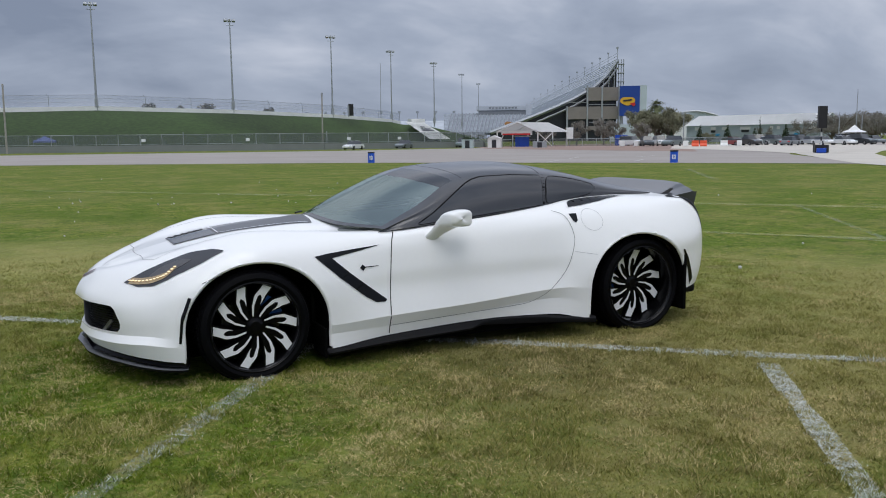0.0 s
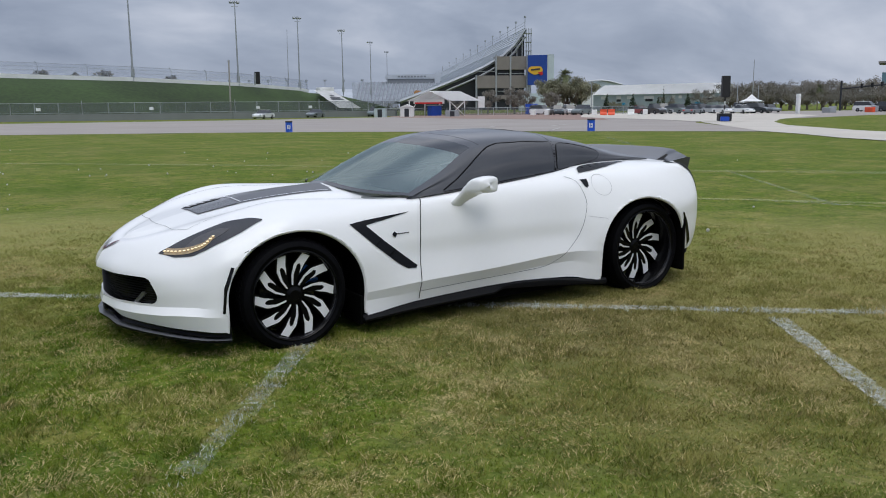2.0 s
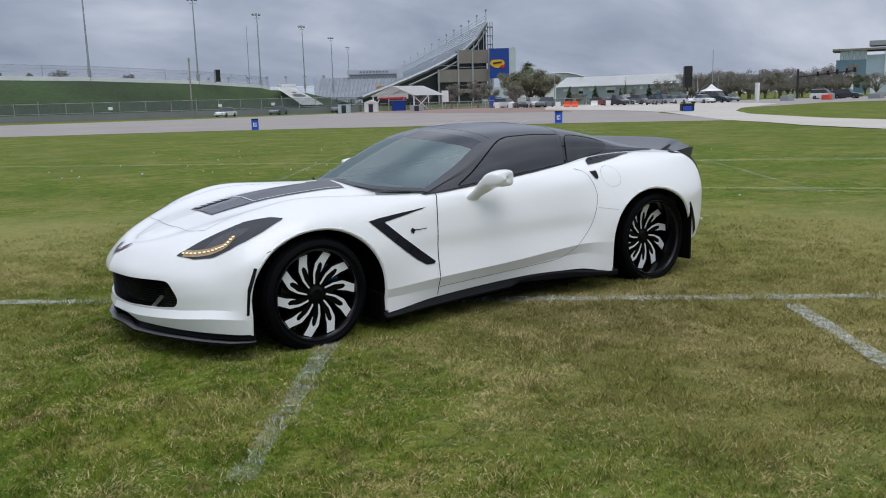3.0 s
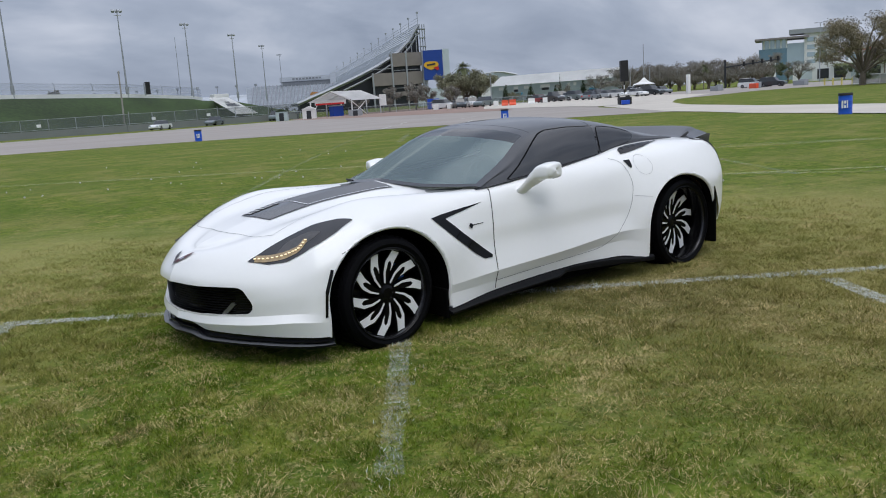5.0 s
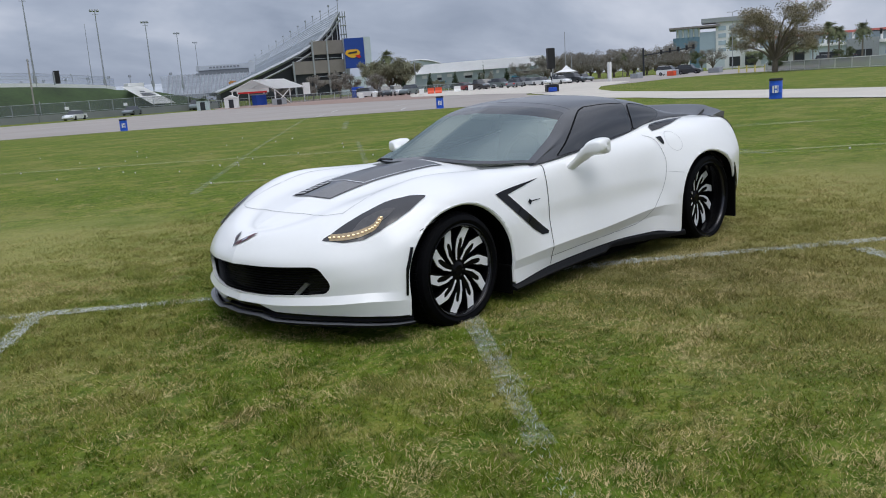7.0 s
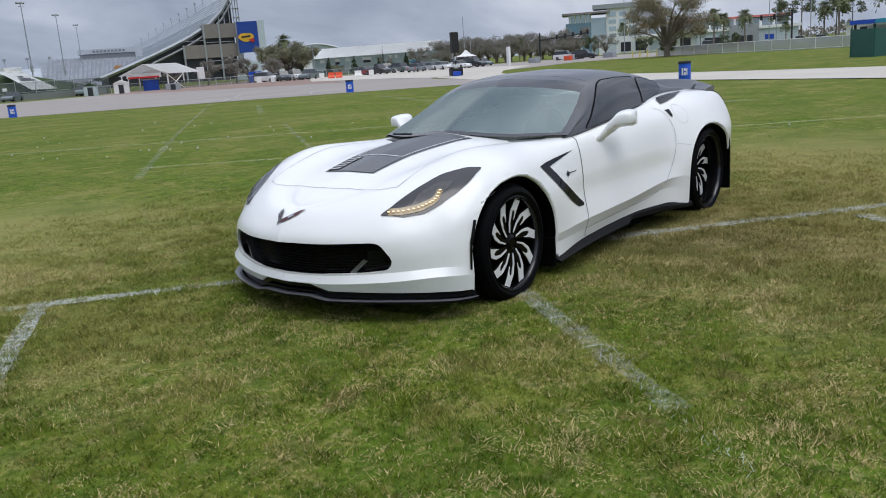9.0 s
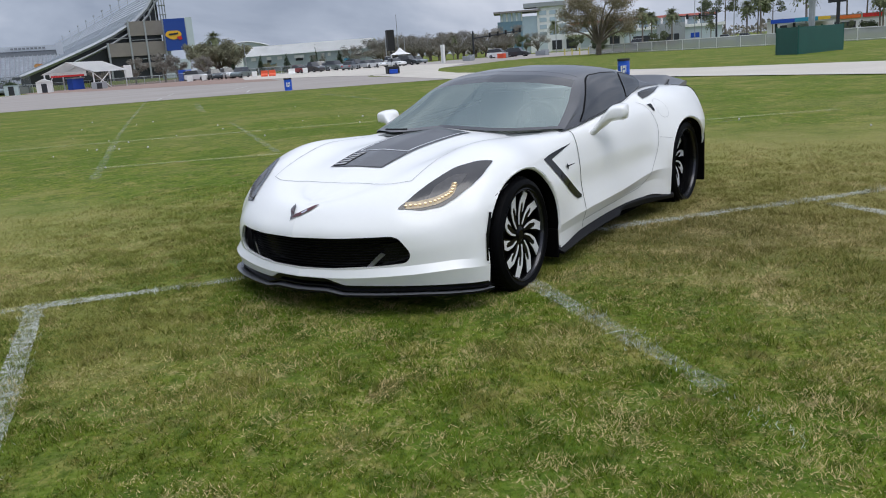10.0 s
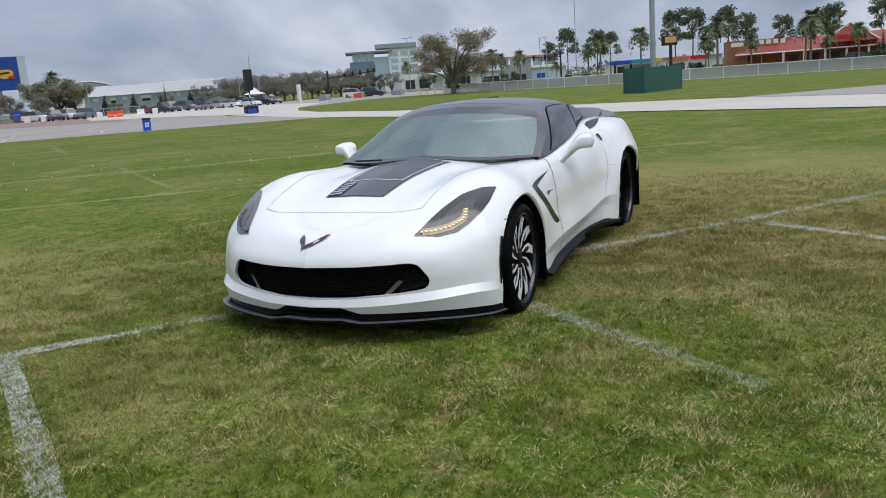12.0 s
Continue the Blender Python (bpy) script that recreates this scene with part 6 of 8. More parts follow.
for k in range(24):
    az0 = -116.0 - .25 * k
    bm = bmesh.new()
    a, c = polar(az0, 530, 5.6), polar(az0 - .30, 650, 21.0)
    a2, c2 = polar(az0 - .07, 530, 5.6), polar(az0 - .37, 650, 21.0)
    bm.faces.new([bm.verts.new(p) for p in (a, a2, c2, c)])
    part("aisle", bm, SEAT_SHADE, far_stand)
bm = bmesh.new()
prism(bm, [(-120.0, 9.6), (-120.5, 9.9), (-120.55, 11.8), (-120.1, 12.2), (-119.95, 11.0)], 3, lambda az_, z, d: polar(az_, 553 - d, z))
part("seat_motif", bm, paint("orange_seats", (0.42, 0.20, 0.06), 0.7), far_stand, "orange motif in the seats")
low_stand = thing("distant_grandstand", "low distant grandstand along the back of the track", "grandstand")
bm = bmesh.new()
prev = None
for i in range(9):
    f = i / 8
    row = [bm.verts.new(polar(a, 760 + 60 * f, 6 + 13 * f)) for a in np.linspace(-106, -117.5, 10)]
    if prev:
        for k in range(9):
            bm.faces.new((prev[k], prev[k + 1], row[k + 1], row[k]))
    prev = row
part("seat_bank", bm, SEATS, low_stand)
for k in range(9):
    p = polar(-106.5 - 1.25 * k, 822, 18)
    part("rim_pole", tubed([p, p + Vector((0, 0, 9))], .3, 4), GALV, low_stand)
    part("rim_lamp", boxed(p.x - 1, p.x + 1, p.y - 1, p.y + 1, 26.5, 28.5), GALV, low_stand)

# big white tent with an open gable
tent = thing("event_tent", "large white gabled event tent with steel trusses", "tent")
T = [Vector((-76.3, -133.7, 0)), Vector((-83.0, -129.8, 0))]
side_v = (T[1] - T[0])
long_v = Vector((-5.5, 2.4, 0)) + Vector((-3.2, -5.4, 0))
Z0 = -.33


def tent_pt(a, b, z):
    return T[0] + side_v * a + long_v * b + Vector((0, 0, z))


bm = bmesh.new()
for a0, z0, a1, z1 in ((-.05, 2.5, .5, 4.4), (.5, 4.4, 1.05, 2.5)):
    v = [bm.verts.new(tent_pt(a, b, z)) for b in (-.03, 1.03) for a, z in ((a0, z0), (a1, z1))]
    bm.faces.new((v[0], v[1], v[3], v[2]))
bmesh.ops.solidify(bm, geom=bm.faces[:], thickness=.12)
part("roof_sheet", bm, TENT_WHITE, tent, "white fabric roof")
for b in (0, .5, 1):
    for a in (0, 1):
        part("post", tubed([tent_pt(a, b, Z0), tent_pt(a, b, 2.5)], .12, 6), TENT_WHITE, tent)
    part("rafter", tubed([tent_pt(0, b, 2.45), tent_pt(.5, b, 4.3), tent_pt(1, b, 2.45)], .10, 5), TENT_WHITE, tent)
part("brace", tubed([tent_pt(1, 0, Z0), tent_pt(1, .5, 2.4)], .09, 5), TENT_WHITE, tent)
part("brace", tubed([tent_pt(1, .5, Z0), tent_pt(1, 0, 2.4)], .09, 5), TENT_WHITE, tent)
part("brace", tubed([tent_pt(0, 0, Z0), tent_pt(.22, 0, 2.9)], .09, 5), TENT_WHITE, tent)
bm = bmesh.new()
v = [bm.verts.new(tent_pt(a, -.02, z)) for a, z in ((.12, 1.95), (.88, 1.95), (.88, 2.75), (.12, 2.75))]
bm.faces.new(v)
bmesh.ops.solidify(bm, geom=bm.faces[:], thickness=.1)
part("gable_banner", bm, WALL_WHITE, tent)
bm = bmesh.new()
v = [bm.verts.new(tent_pt(a, -.035, z)) for a, z in ((.16, 1.95), (.84, 1.95), (.84, 2.25), (.16, 2.25))]
bm.faces.new(v)
part("banner_bar", bm, BOARD_RED, tent)
booth = thing("ticket_booth", "blue booth under the white tent", "booth", pose(-81.6, -133.2, Z0))
part("shell", boxed(-1.1, 1.1, -.8, .8, 0, 1.9, .03), CANOPY_BLUE, booth)
part("roof", boxed(-1.3, 1.3, -1, 1, 1.9, 2.1, .03), GALV, booth)


def small_box(name, x, y, sx, sy, h, mtl, label, cat, roof=None, turn_deg=-35):
    t = thing(name, label, cat, pose(x, y, ground_z(x, y), 0, 0, turn_deg))
    part("shell", boxed(-sx / 2, sx / 2, -sy / 2, sy / 2, 0, h, .03), mtl, t)
    if roof:
        bm = bmesh.new()
        prism(bm, [(-sx * .55, h), (0, h + sx * .22), (sx * .55, h)], sy * 1.1, lambda a, b, d: (a, d - sy * .55, b))
        part("roof", bm, roof, t)
    part("door", boxed(-.4, .4, sy / 2, sy / 2 + .04, 0, min(1.9, h * .85)), DARK_OPEN, t)
    return t


small_box("kiosk", -66, -126, 2.0, 2.0, 1.6, METAL_WALL, "small grey kiosk with a green roof", "kiosk", HEDGE)
small_box("white_shelter", -70.6, -124.5, 2.3, 2.3, 1.7, TENT_WHITE, "small white frame tent", "tent", TENT_WHITE)
small_box("site_box", -76, -118, 2.4, 1.6, 1.1, GALV, "low grey equipment box", "box")
small_box("blue_booth", -101.8, -128.6, 2.4, 2.0, 2.1, CANOPY_BLUE, "blue site booth beside the fence", "booth")
small_box("gate_house", -182, -231, 9, 7, 6.0, METAL_WALL, "pale grey gate building", "building")
small_box("gate_annex", -193, -221, 16, 6, 8.4, OFFICE_WHITE, "white low annex building", "building")
sg = thing("white_signboard", "upright white signboard on a post", "sign", pose(-93.6, -134.6, Z0, 0, 0, -35))
part("panel", boxed(-.7, .7, -.05, .05, 1.4, 3.7, .03), WALL_WHITE, sg)
part("post", tubed([(0, 0, 0), (0, 0, 1.5)], .06, 6), GALV, sg)
site = thing("site_fence", "low grey crowd fence before the stand", "fence")
SITE = [(-74, -140), (-92, -128), (-108, -118), (-119, -108)]
for i in range(3):
    (x0, y0), (x1, y1) = SITE[i], SITE[i + 1]
    for k in range(7):
        x, y = x0 + (x1 - x0) * k / 7, y0 + (y1 - y0) * k / 7
        part("post", tubed([(x, y, -.35), (x, y, 1.15)], .05, 5), FENCE_GREY, site)
part("netting", wall_run(bmesh.new(), SITE, [-.35] * 4, [1.05] * 4, .04), NETTING, site)
part("rail", tube(bmesh.new(), [(x, y, 1.1) for x, y in SITE], .04, 4), FENCE_GREY, site)

# long metal building
hall = thing("metal_hall", "long grey-blue metal building with a pale roof", "building")
H0, H1 = Vector((-168.4, -183.8, 0)), Vector((-181.6, -148.4, 0))
hd = (H1 - H0)
hn = Vector((-hd.y, hd.x, 0)).normalized()
if hn.dot(H0) < 0:
    hn = -hn


def hall_pt(f, d, z):
    return H0 + hd * f + hn * d + Vector((0, 0, z))


def hall_quad(pts, mtl, name, label=""):
    bm = bmesh.new()
    bm.faces.new([bm.verts.new(hall_pt(*p)) for p in pts])
    bmesh.ops.solidify(bm, geom=bm.faces[:], thickness=.15)
    return part(name, bm, mtl, hall, label)


hall_quad([(0, 0, -.4), (1, 0, -.4), (1, 0, 4.5), (0, 0, 4.5)], METAL_WALL, "front_wall")
hall_quad([(0, 0, -.4), (0, 16, -.4), (0, 16, 4.5), (0, 8, 7.2), (0, 0, 4.5)], METAL_WALL, "end_wall")
hall_quad([(1, 0, -.4), (1, 16, -.4), (1, 16, 4.5), (1, 8, 7.2), (1, 0, 4.5)], METAL_WALL, "end_wall")
hall_quad([(-.01, -.6, 4.35), (1.01, -.6, 4.35), (1.01, 8, 7.3), (-.01, 8, 7.3)], METAL_ROOF, "roof", "pale metal roof")
hall_quad([(-.01, 16.6, 4.35), (1.01, 16.6, 4.35), (1.01, 8, 7.3), (-.01, 8, 7.3)], METAL_ROOF, "roof", "pale metal roof")
for f in (.09, .22, .31):
    hall_quad([(f - .02, -.25, 3.0), (f + .02, -.25, 3.0), (f + .02, -.1, 3.9), (f - .02, -.1, 3.9)], WALL_WHITE, "awning", "white awning")
for f, w in ((.47, .04), (.665, .012), (.715, .012), (.945, .03)):
    hall_quad([(f - w, -.25, 3.0), (f + w, -.25, 3.0), (f + w, -.1, 3.9), (f - w, -.1, 3.9)], WALL_WHITE, "awning", "white awning")
for f, w in ((.22, .018), (.47, .03), (.945, .025)):
    hall_quad([(f - w, -.12, 2.3), (f + w, -.12, 2.3), (f + w, -.12, 3.0), (f - w, -.12, 3.0)], DARK_OPEN, "window")
for f in (.25, .86):
    hall_quad([(f - .03, -1.0, 1.4), (f + .03, -1.0, 1.4), (f + .03, -.1, 2.0), (f - .03, -.1, 2.0)], CANOPY_TEAL, "entrance_canopy")
shed = thing("arched_hall", "grey hall with a shallow arched roof", "building")
bm = bmesh.new()
A0, A1 = Vector((-194, -221, 0)), Vector((-206, -210.5, 0))
outline = [(0, -.4)] + [(f, 8.3 + 1.6 * math.sin(math.pi * f)) for f in np.linspace(0, 1, 13)] + [(1, -.4)]
prism(bm, outline, 14, lambda f, z, d: A0.lerp(A1, f) + Vector((-.68, -.73, 0)) * d + Vector((0, 0, z)))
part("shell", bm, METAL_WALL, shed)
bm = bmesh.new()
rim_pts = [A0.lerp(A1, f) + Vector((.4, .4, 8.3 + 1.6 * math.sin(math.pi * f))) for f in np.linspace(0, 1, 13)]
tube(bm, rim_pts, .35, 5)
part("roof_rim", bm, GALV, shed)


# loudspeaker tower
tower = thing("speaker_tower", "black loudspeaker on a striped pole with a black base", "loudspeaker", pose(-63.4, -49.2, ground_z(-63.4, -49.2) + .07, 0, 0, 48))
part("cabinet", boxed(-.50, .50, -.35, .35, 2.25, 4.30, .03), SPEAKER_BLACK, tower, "black loudspeaker cabinet")
part("grille", boxed(-.44, .44, .35, .375, 2.32, 4.22), TRIM, tower)
for i in range(4):
    part("pole_band", tubed([(0, 0, .7 + i * .4), (0, 0, 1.1 + i * .4)], .07, 8), (TENT_WHITE, SPEAKER_BLACK)[i % 2], tower)
part("base", boxed(-.75, .75, -.6, .6, 0, .72, .06), SPEAKER_BLACK, tower, "black base block")
part("side_case", boxed(.75, 1.25, -.5, .3, 0, .42, .04), CANOPY_BLUE, tower, "blue case")


# blue drums
def drum(x, y, turn_deg, side=True):
    d = thing("blue_drum", "blue steel trash drum with white print, dark rim", "trash drum", pose(x, y, ground_z(x, y), 0, 0, turn_deg), "drums along the grass edge")
    d.scale = (.8, .8, .78)
    prof = [(0, 0), (.285, 0), (.29, .02), (.285, .04), (.285, .28), (.295, .30), (.285, .32), (.285, .58), (.295, .60), (.285, .62), (.285, .86), (.295, .88), (.285, .90), (.26, .90), (.26, .80), (0, .80)]
    part("shell", lathe(bmesh.new(), prof, 28, "Z"), DRUM_BLUE, d, smooth=True, sharp=40)
    part("liner", lathe(bmesh.new(), [(.297, .84), (.302, .93), (.285, .95), (.24, .90)], 28, "Z"), SPEAKER_BLACK, d, "black bag rim", smooth=True)
    for a0, a1, z0, z1 in ((-28, -12, .28, .62), (-6, 10, .28, .42), (-6, 10, .48, .62), (16, 24, .28, .62)):
        bm = bmesh.new()
        prev = None
        for a in np.linspace(a0, a1, 5):
            p = [bm.verts.new((.298 * math.cos(radians(a)), .298 * math.sin(radians(a)), z)) for z in (z0, z1)]
            if prev:
                bm.faces.new((prev[0], p[0], p[1], prev[1]))
            prev = p
        part("printed_bar", bm, WALL_WHITE, d)
    return d


drum(-17.7, -47.3, 68)
drum(-31.2, -32.6, 47)
drum(-25.8, -9.3, 22)


# parked cars
def parked_car(kind_name, color_name, color, length, height, roof0, roof1, label_text):
    """A plain road car: body, glass, four wheels, lamps; nose along +x."""
    c = thing(kind_name, label_text, "car")
    pnt = paint(color_name + "_" + kind_name, color, 0.3, var=0.06, coat=0.6)
    L, w, h = length / 2, .88, height
    belt = h * .60
    tail = belt * (1.0 if roof0 > .3 else .97)
    prof = [(-L, .32), (-L * .98, tail * .85), (-L * .93, tail), (L * .42, belt), (L * .88, belt * .86), (L * .99, belt * .66), (L, .34), (L * .8, .22), (-L * .8, .22)]
    bm = bmesh.new()
    prism(bm, prof, 2 * w, lambda a, b, d: (a, d - w, b))
    bmesh.ops.bevel(bm, geom=[e for e in bm.edges], offset=.06, segments=2, affect="EDGES")
    part("body", bm, pnt, c, smooth=True, sharp=40)
    cab = [(-L * roof0 - .28, belt - .02), (-L * roof0, h - .04), (L * roof1, h - .02), (L * roof1 + .62, belt - .02)]
    bm = bmesh.new()
    lo = [bm.verts.new((a, s * (w - .06 if b < h - .1 else w - .20), b)) for s in (1, -1) for a, b in cab]
    bm.faces.new(lo[:4]); bm.faces.new(lo[4:][::-1])
    for i in range(3):
        bm.faces.new((lo[i], lo[i + 1], lo[5 + i], lo[4 + i]))
    part("glass", bm, CAR_GLASS, c, "dark glass")
    part("roof", boxed(-L * roof0, L * roof1, -(w - .2), w - .2, h - .05, h + .015, .02), pnt, c)
    for x in (-L * .60, L * .60):
        for s in (1, -1):
            whl = lathe(bmesh.new(), [(.0, .02), (.19, .02), (.21, .0), (.32, .01), (.33, -.03), (.33, -.2), (0, -.2)], 18)
            ob = part("wheel", whl, RUBBER, c)
            ob.matrix_local = pose(x, s * (w + .01), .33, 0, 0, 0 if s > 0 else 180)
            hub = lathe(bmesh.new(), [(0, .028), (.17, .024), (.2, .018)], 14)
            part("rim", hub, STEEL, ob)
    for s in (1, -1):
        part("headlight", boxed(L * .93, L * .985, s * .45, s * .80, belt * .66, belt * .80, .02), PALE_GLASS, c)
        part("taillight", boxed(-L * 1.0, -L * .97, s * .5, s * .82, tail * .68, tail * .86, .01), BOARD_RED, c)
    return c


models = {
    "sedan_white": parked_car("parked_sedan", "white", (.75, .75, .75), 4.7, 1.45, .45, .10, "white sedan parked beside the road"),
    "sedan_grey": parked_car("parked_sedan", "grey", (.16, .18, .19), 4.7, 1.45, .45, .10, "dark grey sedan in the car park"),
    "suv_dark": parked_car("parked_suv", "dark", (.03, .035, .04), 4.8, 1.75, .85, .15, "black suv in the car park"),
    "suv_green": parked_car("parked_suv", "green", (.13, .16, .16), 4.8, 1.75, .85, .15, "grey-green suv in the car park"),
    "suv_white": parked_car("parked_suv", "white", (.72, .72, .72), 4.8, 1.8, .85, .15, "white suv in the car park"),
    "pickup_dark": parked_car("parked_pickup", "dark", (.05, .045, .045), 5.6, 1.80, -.02, .30, "dark pickup truck in the car park"),
    "sedan_red": parked_car("parked_sedan", "red", (.26, .05, .05), 4.4, 1.45, .45, .10, "dark red sedan in the car park"),
    "sedan_silver": parked_car("parked_sedan", "silver", (.42, .44, .46), 4.6, 1.45, .45, .10, "silver sedan in the car park"),
}
spots = [("suv_white", -95.8, -117.8, 101), ("suv_dark", -92.9, -109.9, 60), ("suv_white", -95.9, -110.0, 64), ("suv_green", -96.1, -107.1, 24), ("sedan_red", -104.9, -101.5, 85), ("pickup_dark", -104.9, -98.7, 84),
         ("suv_white", -113.5, -104.2, 53), ("sedan_silver", -113.0, -101.8, 73), ("suv_green", -112.4, -99.5, 77), ("sedan_grey", -106.5, -91.1, 201), ("suv_dark", -119.4, -100.5, 81), ("sedan_silver", -117.7, -96.4, 75),
         ("sedan_white", -114.2, -91.2, 69), ("sedan_white", -114.6, -87.5, 73), ("suv_white", -127.3, -97.3, 73), ("suv_dark", -117.7, -86.8, 87), ("sedan_grey", -129.3, -93.1, 72), ("suv_white", -142.0, -82.0, 100),
         ("sedan_silver", -144.6, -81.4, 100), ("suv_dark", -142.1, -77.7, 100), ("sedan_white", -44.6, -126.5, 42), ("sedan_grey", -57.0, -134, 42), ("suv_green", -70.0, -136, 50),
         ("suv_white", -168, -62, 110), ("sedan_red", -166, -56, 110), ("sedan_white", -170, -45, 100), ("suv_green", -146, 9.5, 95), ("sedan_silver", -150, -36, 100)]
used = set()
for key, x, y, turn_deg in spots:
    m = pose(x, y, ground_z(x, y) + .07, 0, 0, turn_deg)
    if key in used:
        copy_thing(models[key], m)
    else:
        models[key].matrix_world = m
        used.add(key)
    tagged(models[key], group="cars in the car park")

for k, (x, y) in enumerate(((-93.5, -98.6), (-94.3, -97.6), (-96.6, -95.4))):
    b = thing("road_block", ("orange" if k < 2 else "white") + " plastic road block in the car park", "barrier", pose(x, y, -.27, 0, 0, 45))
    bm = bmesh.new()
    prism(bm, [(-.3, 0), (-.3, .2), (-.12, .5), (-.12, .95), (.12, .95), (.12, .5), (.3, .2), (.3, 0)], 1.1, lambda a, z, d: (a, d - .55, z))
    part("shell", bm, ORANGE_BARRIER if k < 2 else WALL_WHITE, b)
for k, (x, y) in enumerate(((-92, -111.6), (-95, -102.5), (-90, -113), (-101, -96.5))):
    b = thing("white_block", "white concrete block in the car park", "barrier", pose(x, y, -.27, 0, 0, 45))
    part("block", boxed(-.9, .9, -.4, .4, 0, .9, .05), WALL_WHITE, b)

wt = thing("white_peak_tent", "small white peaked canopy tent", "tent", pose(-127.5, -95.8, -.33, 0, 0, 30))
bm = bmesh.new()
tipv = bm.verts.new((0, 0, 3.4))
mids = [bm.verts.new((a * .45, b * .45, 2.55)) for a, b in ((-1.9, -1.9), (1.9, -1.9), (1.9, 1.9), (-1.9, 1.9))]
ring = [bm.verts.new((a, b, 2.1)) for a, b in ((-1.9, -1.9), (1.9, -1.9), (1.9, 1.9), (-1.9, 1.9))]
for k in range(4):
    bm.faces.new((mids[k], mids[(k + 1) % 4], tipv))
    bm.faces.new((ring[k], ring[(k + 1) % 4], mids[(k + 1) % 4], mids[k]))
part("canopy", bm, TENT_WHITE, wt)
for a, b in ((-1.85, -1.85), (1.85, -1.85), (1.85, 1.85), (-1.85, 1.85)):
    part("leg", tubed([(a, b, 0), (a, b, 2.1)], .04, 5), GALV, wt)


# ---- trees ----
def leaf_cloud(bm, rng, blobs, count, size, flat=1.0):
    """Many small leaf clumps spread unevenly inside blobs (center, radii)."""
    vol = [b[1][0] * b[1][1] * b[1][2] for b in blobs]
    tot = sum(vol)
    for (c, r), v in zip(blobs, vol):
        for _ in range(int(count * v / tot)):
            d = Vector((rng.gauss(0, 1), rng.gauss(0, 1), rng.gauss(0, 1))).normalized() * (rng.random() ** .45)
            p = Vector((c[0] + d.x * r[0], c[1] + d.y * r[1], c[2] + d.z * r[2]))
            s = size * rng.uniform(.5, 1.5)
            a = Vector((rng.uniform(-1, 1), rng.uniform(-1, 1), rng.uniform(-1, 1) * flat)).normalized()
            b = a.orthogonal().normalized()
            b.rotate(Matrix.Rotation(rng.uniform(0, math.tau), 3, a))
            q = a.cross(b)
            vs = [bm.verts.new(p + b * s * x + q * s * y) for x, y in ((-1, -.1), (-.2, -.6), (1, .1), (.1, .6))]
            bm.faces.new(vs)
    return bm


def broad_tree(label_text, seed, height, spread_w, leaf, count, size, bare=.0, trunk=.35, limbs=9):
    rng = random.Random(seed)
    t = thing("broad_tree", label_text, "tree")
    bm = bmesh.new()
    fork = height * .16
    tube(bm, [(0, 0, -.4), (.1, 0, fork * .6), (0, .1, fork * 1.2)], trunk, 8, trunk * .75)
    blobs = []
    n_l = limbs
    for i in range(n_l):
        a = i * math.tau / n_l + rng.uniform(-.3, .3)
        reach = spread_w * rng.uniform(.35, .95)
        top = height * rng.uniform(.42, .98) - reach * .10
        p1 = Vector((math.cos(a) * reach * .35, math.sin(a) * reach * .35, fork + (top - fork) * .55))
        p2 = Vector((math.cos(a) * reach * .8, math.sin(a) * reach * .8, top * .95))
        tube(bm, [(0, 0, fork), p1, p2], trunk * .45, 6, trunk * .10)
        for _ in range(4):
            b2 = a + rng.uniform(-.7, .7)
            p3 = p1.lerp(p2, rng.uniform(.3, 1)) + Vector((math.cos(b2), math.sin(b2), rng.uniform(.1, .7))) * spread_w * .22
            tube(bm, [p1.lerp(p2, .5), p3], trunk * .16, 5, trunk * .05)
            blobs.append((p3, (spread_w * .20, spread_w * .20, height * .10)))
        blobs.append((p2, (spread_w * .26, spread_w * .26, height * .14)))
    part("trunk", bm, BARK, t)
    part("crown", leaf_cloud(bmesh.new(), rng, blobs, count, size), leaf, t)
    return t


def pine_tree(seed, height):
    rng = random.Random(seed)
    t = thing("tall_pine", "tall thin pine with a loose dark crown", "tree")
    bm = bmesh.new()
    tube(bm, [(0, 0, -.4), (.15, .1, height * .5), (0, 0, height * .95)], .22, 7, .07)
    blobs = []
    for i in range(15):
        z = height * rng.uniform(.56, .98)
        a = rng.uniform(0, math.tau)
        r = (1.15 - z / height) * height * .24 + .6
        p = Vector((math.cos(a) * r, math.sin(a) * r, z + .3))
        tube(bm, [(0, 0, z - .4), p], .06, 4, .02)
        blobs.append((p, (1.5, 1.5, .95)))
    part("trunk", bm, BARK, t)
    part("crown", leaf_cloud(bmesh.new(), rng, blobs, 2200, .24, .6), PINE_LEAF, t)
    return t


